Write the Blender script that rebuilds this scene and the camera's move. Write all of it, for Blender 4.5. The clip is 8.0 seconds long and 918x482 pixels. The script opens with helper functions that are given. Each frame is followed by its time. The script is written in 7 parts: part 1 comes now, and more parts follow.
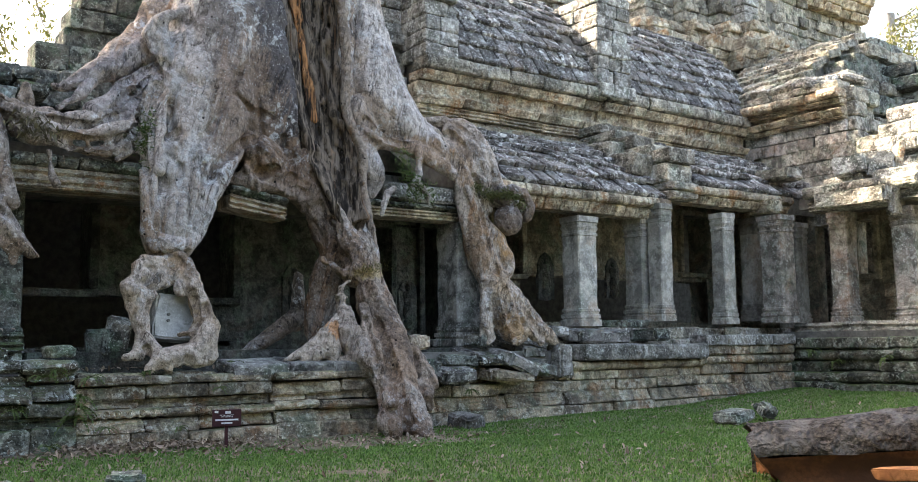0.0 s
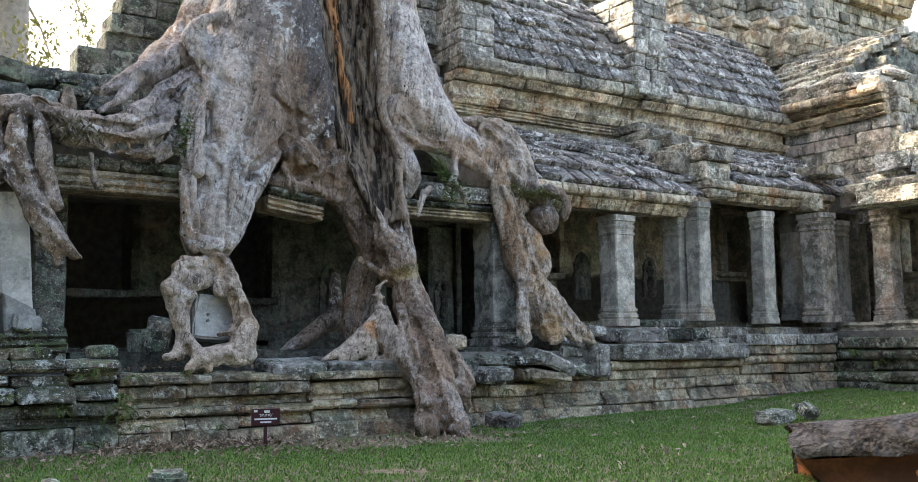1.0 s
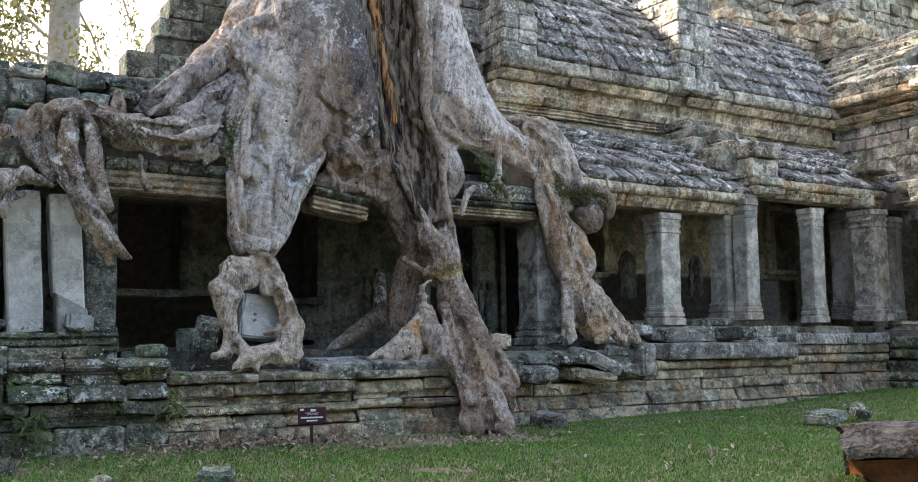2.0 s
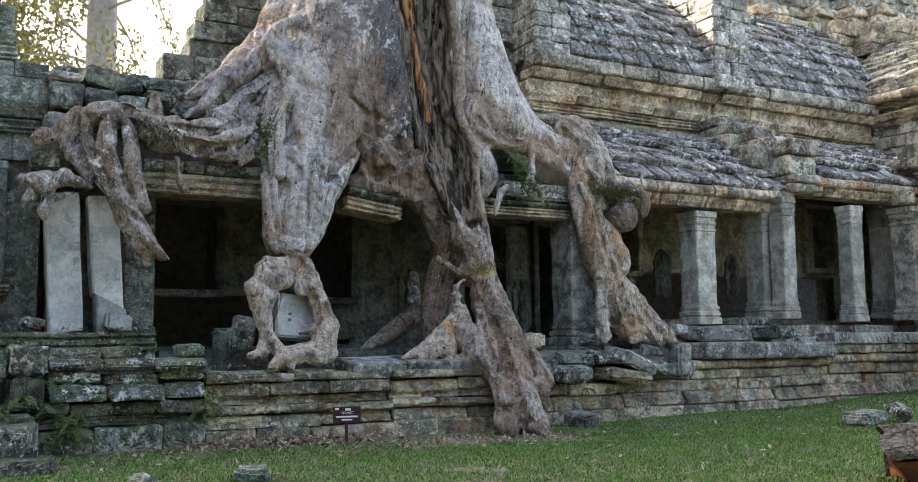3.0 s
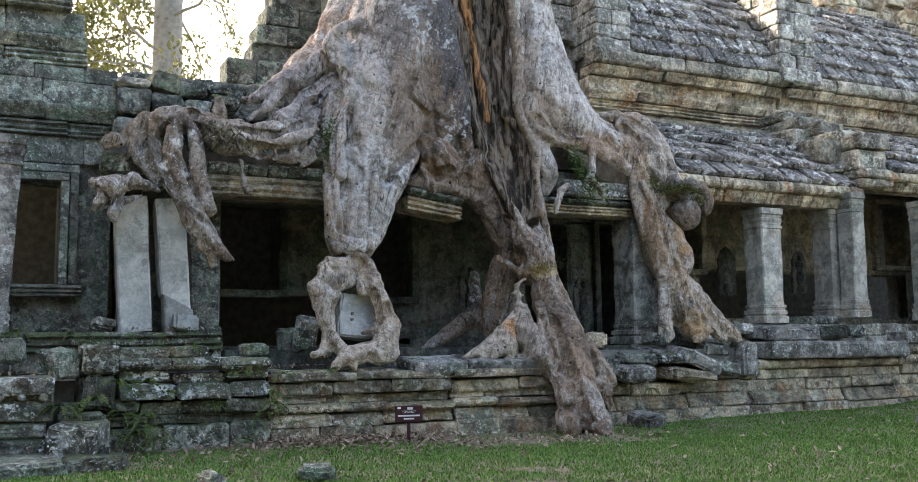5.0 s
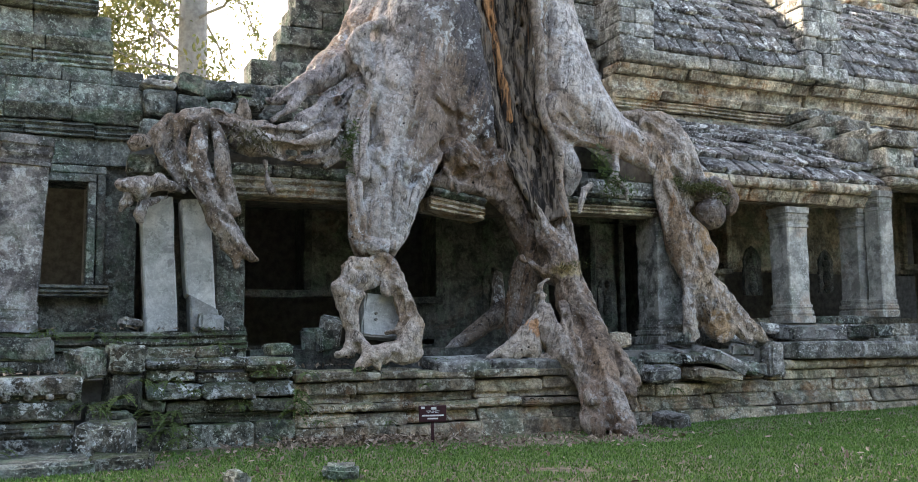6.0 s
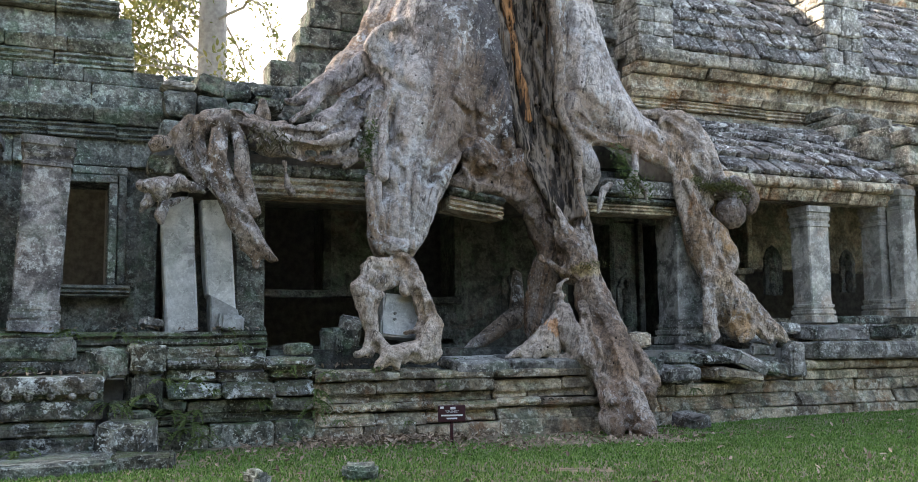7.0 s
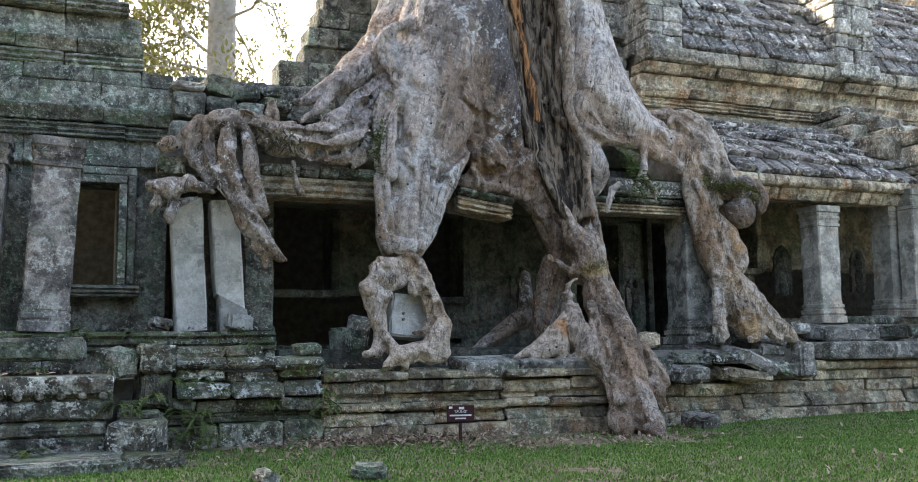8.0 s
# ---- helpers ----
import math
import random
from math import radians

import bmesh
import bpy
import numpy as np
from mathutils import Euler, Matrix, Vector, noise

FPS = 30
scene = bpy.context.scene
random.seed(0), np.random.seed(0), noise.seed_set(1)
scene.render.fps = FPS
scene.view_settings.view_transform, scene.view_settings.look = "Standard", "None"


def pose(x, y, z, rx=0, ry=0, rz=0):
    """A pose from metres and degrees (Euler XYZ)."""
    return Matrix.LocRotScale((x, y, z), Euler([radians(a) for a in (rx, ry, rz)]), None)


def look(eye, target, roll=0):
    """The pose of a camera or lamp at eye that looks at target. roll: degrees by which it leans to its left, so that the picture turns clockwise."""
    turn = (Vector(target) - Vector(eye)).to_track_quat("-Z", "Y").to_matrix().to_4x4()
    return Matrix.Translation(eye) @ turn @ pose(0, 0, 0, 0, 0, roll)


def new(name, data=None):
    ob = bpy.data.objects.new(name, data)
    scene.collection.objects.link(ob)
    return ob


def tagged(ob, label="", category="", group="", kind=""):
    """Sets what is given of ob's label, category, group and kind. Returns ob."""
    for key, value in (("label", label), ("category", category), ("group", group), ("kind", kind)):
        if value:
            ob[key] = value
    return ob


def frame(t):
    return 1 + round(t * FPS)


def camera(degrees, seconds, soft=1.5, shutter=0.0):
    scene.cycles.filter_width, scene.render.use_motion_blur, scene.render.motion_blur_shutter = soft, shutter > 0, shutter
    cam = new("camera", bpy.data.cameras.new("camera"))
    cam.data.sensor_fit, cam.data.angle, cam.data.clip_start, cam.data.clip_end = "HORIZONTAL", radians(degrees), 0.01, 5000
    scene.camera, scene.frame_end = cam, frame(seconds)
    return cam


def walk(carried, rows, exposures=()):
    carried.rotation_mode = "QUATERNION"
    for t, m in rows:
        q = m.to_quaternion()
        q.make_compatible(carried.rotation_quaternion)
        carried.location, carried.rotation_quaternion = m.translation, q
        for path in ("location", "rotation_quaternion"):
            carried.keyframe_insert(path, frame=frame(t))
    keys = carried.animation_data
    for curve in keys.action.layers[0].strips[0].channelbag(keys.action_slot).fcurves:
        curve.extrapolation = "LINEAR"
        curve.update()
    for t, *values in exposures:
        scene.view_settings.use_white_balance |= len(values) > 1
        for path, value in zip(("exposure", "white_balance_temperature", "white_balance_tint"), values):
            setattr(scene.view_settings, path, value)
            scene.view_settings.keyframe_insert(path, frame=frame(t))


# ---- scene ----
cam = camera(51.83, 8.0, soft=0.9)
EYE = 1.4
# a tripod pan: the camera turns where it stands (seconds, tilt, lean, turn)
ROWS = [
    (0.0, 96.200, 0.573, -35.938),
    (0.5, 96.203, 0.558, -34.942),
    (1.0, 96.205, 0.590, -33.724),
    (1.5, 96.198, 0.589, -32.292),
    (3.0, 96.173, 0.609, -28.999),
    (3.5, 96.179, 0.626, -28.016),
    (4.0, 96.174, 0.636, -27.085),
    (4.5, 96.173, 0.635, -26.156),
    (6.0, 96.187, 0.621, -23.894),
    (6.5, 96.190, 0.589, -23.276),
    (7.0, 96.193, 0.600, -22.752),
    (7.5, 96.192, 0.565, -22.410),
    (8.0, 96.196, 0.570, -22.230),
]
walk(cam, [(t, pose(0, 0, EYE, rx, ry, rz)) for t, rx, ry, rz in ROWS],
     [(0.0, 2.84, 7500, 14), (8.0, 2.84, 7500, 14)])

# ---- light ----
SUN_TO = Vector((-0.55, 1.0, 0.96)).normalized()      # low sun behind the galleries
world = bpy.data.worlds.new("sky")
scene.world = world
world.use_nodes = True
wn = world.node_tree
sky = wn.nodes.new("ShaderNodeTexSky")
sky.sky_type, sky.sun_disc = "NISHITA", False
sky.sun_elevation = math.asin(SUN_TO.z)
sky.sun_rotation = math.atan2(SUN_TO.x, SUN_TO.y)
sky.dust_density, sky.air_density = 4.0, 1.0
wn.nodes["Background"].inputs["Strength"].default_value = 0.15
wn.links.new(sky.outputs[0], wn.nodes["Background"].inputs["Color"])
sun = new("sun", bpy.data.lights.new("sun", "SUN"))
sun.data.energy, sun.data.angle, sun.data.color = 4.0, radians(0.6), (1.0, 0.93, 0.82)
sun.matrix_world = look(SUN_TO * 60, (0, 0, 0))

# ---- materials ----
def node_mat(name, rough=0.9):
    m = bpy.data.materials.new(name)
    m.use_nodes = True
    nt = m.node_tree
    b = nt.nodes["Principled BSDF"]
    b.inputs["Roughness"].default_value = rough
    b.inputs["Specular IOR Level"].default_value = 0.25
    return m, nt, b


def world_coords(nt, scale=(1, 1, 1)):
    g = nt.nodes.new("ShaderNodeNewGeometry")
    mp = nt.nodes.new("ShaderNodeMapping")
    mp.inputs["Scale"].default_value = scale
    nt.links.new(g.outputs["Position"], mp.inputs["Vector"])
    return mp.outputs[0]


def tilted_coords(nt, stretch, tilt):
    """coordinates turned about y by tilt degrees, then drawn out by stretch along x, y, z"""
    g = nt.nodes.new("ShaderNodeNewGeometry")
    mp = nt.nodes.new("ShaderNodeMapping")
    mp.vector_type = "TEXTURE"
    mp.inputs["Scale"].default_value = stretch
    mp.inputs["Rotation"].default_value = (0, radians(tilt), 0)
    nt.links.new(g.outputs["Position"], mp.inputs["Vector"])
    return mp.outputs[0]


def tex_noise(nt, vec, scale, detail=6.0, rough=0.6, distort=0.0):
    n = nt.nodes.new("ShaderNodeTexNoise")
    n.inputs["Scale"].default_value = scale
    n.inputs["Detail"].default_value = detail
    n.inputs["Roughness"].default_value = rough
    n.inputs["Distortion"].default_value = distort
    nt.links.new(vec, n.inputs["Vector"])
    return n.outputs["Fac"]


def tex_voronoi(nt, vec, scale, feature="F1"):
    n = nt.nodes.new("ShaderNodeTexVoronoi")
    n.feature = feature
    n.inputs["Scale"].default_value = scale
    nt.links.new(vec, n.inputs["Vector"])
    return n.outputs["Distance"]


def ramp(nt, fac, lo, hi):
    r = nt.nodes.new("ShaderNodeMapRange")
    r.interpolation_type = "SMOOTHSTEP"
    r.inputs["From Min"].default_value, r.inputs["From Max"].default_value = lo, hi
    nt.links.new(fac, r.inputs["Value"])
    return r.outputs[0]


def calc(nt, op, a, b):
    n = nt.nodes.new("ShaderNodeMath")
    n.operation = op
    for i, v in enumerate((a, b)):
        if isinstance(v, (int, float)):
            n.inputs[i].default_value = v
        else:
            nt.links.new(v, n.inputs[i])
    return n.outputs[0]


def mixc(nt, fac, a, b, blend="MIX"):
    n = nt.nodes.new("ShaderNodeMix")
    n.data_type, n.blend_type = "RGBA", blend
    for key, v in (("Factor", fac), ("A", a), ("B", b)):
        sock = [s for s in n.inputs if s.name == key and (s.type == "VALUE" if key == "Factor" else s.type == "RGBA")][0]
        if isinstance(v, (int, float)):
            sock.default_value = v
        elif isinstance(v, tuple):
            sock.default_value = (*v, 1)
        else:
            nt.links.new(v, sock)
    return [s for s in n.outputs if s.type == "RGBA"][0]


def bump(nt, b, heights, dist=0.02):
    """heights: (socket, weight) pairs, added up"""
    total = None
    for s, w in heights:
        v = calc(nt, "MULTIPLY", s, w)
        total = v if total is None else calc(nt, "ADD", total, v)
    n = nt.nodes.new("ShaderNodeBump")
    n.inputs["Distance"].default_value = dist
    n.inputs["Strength"].default_value = 1.0
    nt.links.new(total, n.inputs["Height"])
    nt.links.new(n.outputs[0], b.inputs["Normal"])


def relief_bump(nt, b, layers, extra=()):
    """layers: (coordinates, scale, height in metres); extra: (socket, height)"""
    total = None
    for vec, scale, height in layers:
        v = calc(nt, "MULTIPLY", tex_noise(nt, vec, scale, 2.5, 0.45, 0.3), height)
        total = v if total is None else calc(nt, "ADD", total, v)
    for s, height in extra:
        total = calc(nt, "ADD", total, calc(nt, "MULTIPLY", s, height))
    n = nt.nodes.new("ShaderNodeBump")
    n.inputs["Distance"].default_value = 1.0
    nt.links.new(total, n.inputs["Height"])
    nt.links.new(n.outputs[0], b.inputs["Normal"])


def up_facing(nt, lo=0.3, hi=0.8):
    g = nt.nodes.new("ShaderNodeNewGeometry")
    s = nt.nodes.new("ShaderNodeSeparateXYZ")
    nt.links.new(g.outputs["Normal"], s.inputs[0])
    return ramp(nt, s.outputs["Z"], lo, hi)


def stone(name, base, dark, lichen, rust=0.15, green=0.3, spots=0.5, mossy=0.3, relief=0.03, rugged=1.0):
    m, nt, b = node_mat(name, 0.92)
    p = world_coords(nt)
    streak = world_coords(nt, (1.0, 1.0, 0.22))
    big = tex_noise(nt, p, 0.7, 4)
    mid = tex_noise(nt, p, 2.6, 7, 0.62, 0.6)
    small = tex_noise(nt, p, 11.0, 8, 0.7, 0.4)
    fine = tex_noise(nt, p, 42.0, 6, 0.72)
    run = tex_noise(nt, streak, 2.2, 4, 0.55, 0.4)
    info = nt.nodes.new("ShaderNodeObjectInfo")
    col = mixc(nt, ramp(nt, mid, 0.4, 0.61), dark, base)
    col = mixc(nt, calc(nt, "MULTIPLY", ramp(nt, run, 0.54, 0.66), 0.5), col, tuple(0.5 * c for c in dark))
    col = mixc(nt, calc(nt, "MULTIPLY", ramp(nt, tex_noise(nt, p, 1.3, 6, 0.65, 0.4), 0.52, 0.66), rust), col, (0.30, 0.14, 0.055))
    col = mixc(nt, calc(nt, "MULTIPLY", ramp(nt, tex_noise(nt, p, 1.9, 7, 0.7, 0.5), 0.5, 0.62), green), col, (0.12, 0.19, 0.125))
    pale = calc(nt, "MULTIPLY", ramp(nt, tex_noise(nt, p, 5.5, 10, 0.74, 0.2), 0.53, 0.57), calc(nt, "MULTIPLY", ramp(nt, tex_noise(nt, p, 1.2, 5, 0.6), 0.4, 0.56), spots))
    col = mixc(nt, pale, col, lichen)
    crust = calc(nt, "MULTIPLY", ramp(nt, tex_noise(nt, p, 1.7, 9, 0.72, 0.3), 0.57, 0.6), spots * 0.7)
    col = mixc(nt, crust, col, tuple(0.85 * c for c in lichen))
    dots = calc(nt, "MULTIPLY", ramp(nt, tex_noise(nt, p, 24.0, 6, 0.68), 0.575, 0.61), calc(nt, "MULTIPLY", ramp(nt, big, 0.38, 0.55), min(1, spots * 1.3)))
    col = mixc(nt, dots, col, tuple(min(1, 1.15 * c) for c in lichen))
    black = calc(nt, "MULTIPLY", ramp(nt, tex_noise(nt, p, 3.1, 8, 0.7, 0.3), 0.56, 0.62), 0.55)
    col = mixc(nt, black, col, tuple(0.45 * c for c in dark))
    moss = calc(nt, "MULTIPLY", calc(nt, "MULTIPLY", up_facing(nt), ramp(nt, mid, 0.4, 0.6)), mossy)
    col = mixc(nt, moss, col, (0.055, 0.085, 0.03))
    vary = calc(nt, "ADD", calc(nt, "MULTIPLY", info.outputs["Random"], 0.6), 0.7)
    grain = calc(nt, "MULTIPLY", vary, calc(nt, "ADD", calc(nt, "MULTIPLY", ramp(nt, fine, 0.34, 0.66), 0.55 * rugged), 1 - 0.27 * rugged))
    grain = calc(nt, "MULTIPLY", grain, calc(nt, "ADD", calc(nt, "MULTIPLY", ramp(nt, small, 0.36, 0.56), 0.45 * rugged), 1 - 0.3 * rugged))
    hsv = nt.nodes.new("ShaderNodeHueSaturation")
    nt.links.new(col, hsv.inputs["Color"])
    nt.links.new(grain, hsv.inputs["Value"])
    nt.links.new(hsv.outputs[0], b.inputs["Base Color"])
    pits = ramp(nt, tex_voronoi(nt, p, 9.0), 0.0, 0.5)
    k = relief / 0.03
    relief_bump(nt, b, [(p, 3.3, 0.055 * k), (p, 10.0, 0.045 * k), (p, 30.0, 0.016 * k)], [(pits, 0.008 * k), (pale, 0.005), (dots, 0.004), (fine, 0.006 * k)])
    return m


STONE = stone("weathered_sandstone", (0.40, 0.365, 0.295), (0.13, 0.12, 0.10), (0.60, 0.60, 0.52))
STONE_BASE = stone("platform_sandstone", (0.46, 0.375, 0.265), (0.125, 0.105, 0.078), (0.55, 0.54, 0.45), rust=0.5, green=0.3, mossy=0.75)
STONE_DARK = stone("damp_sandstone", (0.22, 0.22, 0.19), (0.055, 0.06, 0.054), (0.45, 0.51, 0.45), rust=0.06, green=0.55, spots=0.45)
STONE_WARM = stone("stained_sandstone", (0.56, 0.47, 0.34), (0.21, 0.165, 0.12), (0.60, 0.60, 0.49), rust=0.75, green=0.3, spots=0.5)
STONE_ROOF = stone("roof_sandstone", (0.21, 0.195, 0.18), (0.07, 0.064, 0.06), (0.54, 0.545, 0.51), rust=0.1, green=0.12, spots=0.9, mossy=0.05, relief=0.02)
STONE_SHAFT = stone("pillar_sandstone", (0.45, 0.43, 0.375), (0.25, 0.24, 0.21), (0.60, 0.60, 0.54), rust=0.3, green=0.25, spots=0.36, relief=0.007, rugged=0.36)
STONE_SLATE = stone("blue_grey_slab_stone", (0.26, 0.25, 0.235), (0.085, 0.082, 0.076), (0.52, 0.53, 0.48), rust=0.12, green=0.25, spots=0.55, mossy=0.2, relief=0.02, rugged=0.8)
STONE_STREAK = stone("streaked_pillar_stone", (0.36, 0.355, 0.32), (0.10, 0.10, 0.09), (0.52, 0.54, 0.50), rust=0.1, green=0.4, spots=0.4, relief=0.01, rugged=0.5)
STONE_PINK = stone("pinkish_grey_stone", (0.40, 0.35, 0.305), (0.16, 0.145, 0.125), (0.56, 0.57, 0.52), rust=0.45, green=0.3, spots=0.5, relief=0.014, rugged=0.7)
STONE_SPECK = stone("speckled_purple_grey_stone", (0.27, 0.255, 0.24), (0.08, 0.075, 0.072), (0.46, 0.48, 0.46), rust=0.12, green=0.2, spots=0.55, relief=0.012, rugged=0.9)
STONE_SMOOTH = stone("smooth_pale_stone", (0.50, 0.51, 0.48), (0.33, 0.34, 0.32), (0.58, 0.60, 0.57), rust=0.05, green=0.15, spots=0.25, mossy=0.0, relief=0.006, rugged=0.25)
STONE_PALE = stone("grey_sandstone", (0.40, 0.385, 0.345), (0.15, 0.145, 0.13), (0.64, 0.65, 0.61), rust=0.12, green=0.2, spots=0.65)
# base colour lowered to put the gallery's inner shade into the stone
STONE_SHADE = stone("shade_dark_gallery_stone", (0.11, 0.112, 0.1), (0.045, 0.048, 0.043), (0.19, 0.22, 0.18), rust=0.1, green=0.35, spots=0.25, mossy=0.0)
STONE_MOSSY = stone("mossy_sandstone", (0.17, 0.162, 0.125), (0.045, 0.046, 0.036), (0.48, 0.51, 0.44), rust=0.15, green=0.45, spots=0.5, mossy=1.0)
STONE_PORCH = stone("pale_green_porch_stone", (0.235, 0.242, 0.212), (0.09, 0.096, 0.084), (0.44, 0.50, 0.43), rust=0.12, green=0.55, spots=0.6, mossy=0.2)
STONE_INNER = stone("gallery_wall_sandstone", (0.38, 0.335, 0.25), (0.16, 0.145, 0.11), (0.34, 0.38, 0.32), rust=0.3, green=0.4, spots=0.3, mossy=0.0)
STONE_LICHEN = stone("lichen_crusted_stone", (0.20, 0.19, 0.16), (0.05, 0.05, 0.042), (0.58, 0.61, 0.58), rust=0.12, green=0.35, spots=1.0, mossy=0.7)


def bark_mat(name, low, high, brown, white_amount, brown_amount, rugged=1.0, areas=()):
    """low: the colour in cracks; high: clean bark; brown: stains; pale lichen on top"""
    m, nt, b = node_mat(name, 0.78)
    p = world_coords(nt)
    grain = tilted_coords(nt, (1.0, 1.0, 6.5), 14)
    wrinkle = tilted_coords(nt, (2.6, 1.0, 0.8), 34)
    big = tex_noise(nt, p, 0.6, 5, 0.6, 0.5)
    mid = tex_noise(nt, p, 2.0, 9, 0.68, 0.3)
    small = tex_noise(nt, p, 12.0, 8, 0.72, 0.2)
    fine = tex_noise(nt, p, 60, 6, 0.7)
    lines = tex_noise(nt, grain, 19.0, 7, 0.66, 0.7)
    folds = tex_noise(nt, wrinkle, 9.0, 6, 0.62, 0.9)
    col = mixc(nt, ramp(nt, mid, 0.3, 0.62), tuple(0.45 * l + 0.55 * h for l, h in zip(low, high)), high)
    col = mixc(nt, calc(nt, "MULTIPLY", ramp(nt, big, 0.47, 0.6), brown_amount), col, brown)
    rusty = calc(nt, "MULTIPLY", ramp(nt, tex_noise(nt, grain, 2.3, 6, 0.65, 0.4), 0.57, 0.68), brown_amount * 0.8)
    col = mixc(nt, rusty, col, tuple(c * k for c, k in zip(brown, (1.15, 0.85, 0.6))))
    damp = calc(nt, "MULTIPLY", ramp(nt, tex_noise(nt, p, 1.1, 7, 0.66, 0.3), 0.5, 0.6), 0.7)
    col = mixc(nt, damp, col, low)
    col = mixc(nt, calc(nt, "MULTIPLY", ramp(nt, lines, 0.52, 0.62), 0.72), col, low)
    # weathered areas with ragged edges: (centre, radii, colour, strength)
    for centre, radii, tint, strength in areas:
        away = nt.nodes.new("ShaderNodeVectorMath")
        away.operation = "SUBTRACT"
        nt.links.new(p, away.inputs[0])
        away.inputs[1].default_value = centre
        share = nt.nodes.new("ShaderNodeVectorMath")
        share.operation = "DIVIDE"
        nt.links.new(away.outputs[0], share.inputs[0])
        share.inputs[1].default_value = radii
        size = nt.nodes.new("ShaderNodeVectorMath")
        size.operation = "LENGTH"
        nt.links.new(share.outputs[0], size.inputs[0])
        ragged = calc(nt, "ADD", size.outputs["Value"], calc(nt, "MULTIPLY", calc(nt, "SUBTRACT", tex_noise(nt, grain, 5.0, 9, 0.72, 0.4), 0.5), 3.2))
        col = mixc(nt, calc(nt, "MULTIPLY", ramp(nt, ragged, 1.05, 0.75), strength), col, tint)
    patch = ramp(nt, tex_noise(nt, p, 0.8, 5, 0.62), 0.46, 0.58)
    white = calc(nt, "MULTIPLY", ramp(nt, tex_noise(nt, p, 6.5, 9, 0.74, 0.25), 0.52, 0.57), patch)
    col = mixc(nt, calc(nt, "MULTIPLY", white, white_amount * 0.85), col, (0.61, 0.62, 0.61))
    specks = calc(nt, "MULTIPLY", ramp(nt, tex_noise(nt, p, 27.0, 5, 0.7), 0.6, 0.64), white_amount * 0.8)
    col = mixc(nt, specks, col, (0.60, 0.60, 0.56))
    pits = calc(nt, "MULTIPLY", ramp(nt, tex_voronoi(nt, p, 3.4), 0.085, 0.06), ramp(nt, small, 0.4, 0.5))
    col = mixc(nt, pits, col, tuple(0.1 * c for c in low))
    crack = ramp(nt, calc(nt, "ABSOLUTE", calc(nt, "SUBTRACT", tex_noise(nt, grain, 3.4, 5, 0.62, 0.6), 0.5), 0.0), 0.018, 0.004)
    crack = calc(nt, "MULTIPLY", crack, ramp(nt, tex_noise(nt, p, 1.7, 3), 0.48, 0.6))
    col = mixc(nt, calc(nt, "MULTIPLY", crack, 0.75), col, tuple(0.3 * c for c in low))
    hsv = nt.nodes.new("ShaderNodeHueSaturation")
    nt.links.new(col, hsv.inputs["Color"])
    val = calc(nt, "ADD", calc(nt, "MULTIPLY", ramp(nt, fine, 0.34, 0.66), 0.5), 0.42)
    val = calc(nt, "ADD", val, calc(nt, "MULTIPLY", ramp(nt, small, 0.38, 0.54), 0.5))
    val = calc(nt, "MULTIPLY", val, calc(nt, "ADD", calc(nt, "MULTIPLY", ramp(nt, folds, 0.38, 0.54), 0.26), 0.8))
    nt.links.new(val, hsv.inputs["Value"])
    nt.links.new(hsv.outputs[0], b.inputs["Base Color"])
    relief_bump(nt, b, [(p, 4.0, 0.022 * rugged), (p, 13.0, 0.02 * rugged), (p, 42.0, 0.009)], [(lines, 0.04), (folds, 0.03), (white, 0.006), (pits, -0.03), (crack, -0.02)])
    return m


def heart_mat(name="split_heartwood", light=(0.24, 0.19, 0.145), orange=0.25):
    m, nt, b = node_mat(name, 0.85)
    fibre = world_coords(nt, (1.0, 1.0, 0.09))
    fib = tex_noise(nt, fibre, 9.0, 9, 0.7, 0.5)
    wide = tex_noise(nt, fibre, 3.0, 4, 0.6, 0.4)
    col = mixc(nt, ramp(nt, fib, 0.42, 0.6), (0.018, 0.014, 0.011), light)
    col = mixc(nt, calc(nt, "MULTIPLY", ramp(nt, wide, 0.60, 0.66), orange), col, (0.44, 0.19, 0.06))
    nt.links.new(col, b.inputs["Base Color"])
    bump(nt, b, [(fib, 1.0), (wide, 0.6)], 0.06)
    return m


def plain(name, col, var=0.35, scale=12.0, rough=0.85, bumps=0.01, other=None):
    m, nt, b = node_mat(name, rough)
    p = world_coords(nt)
    n = tex_noise(nt, p, scale, 6, 0.65)
    n2 = tex_noise(nt, p, scale * 0.17, 4, 0.6)
    c = mixc(nt, ramp(nt, n, 0.3, 0.7), tuple(c * (1 - var) for c in col), tuple(min(1, c * (1 + var)) for c in col))
    if other:
        c = mixc(nt, ramp(nt, n2, 0.45, 0.62), c, other)
    nt.links.new(c, b.inputs["Base Color"])
    if bumps > 0:
        relief_bump(nt, b, [(p, scale, bumps), (p, scale * 0.3, bumps * 2.5), (p, scale * 3.2, bumps * 0.3)])
    return m


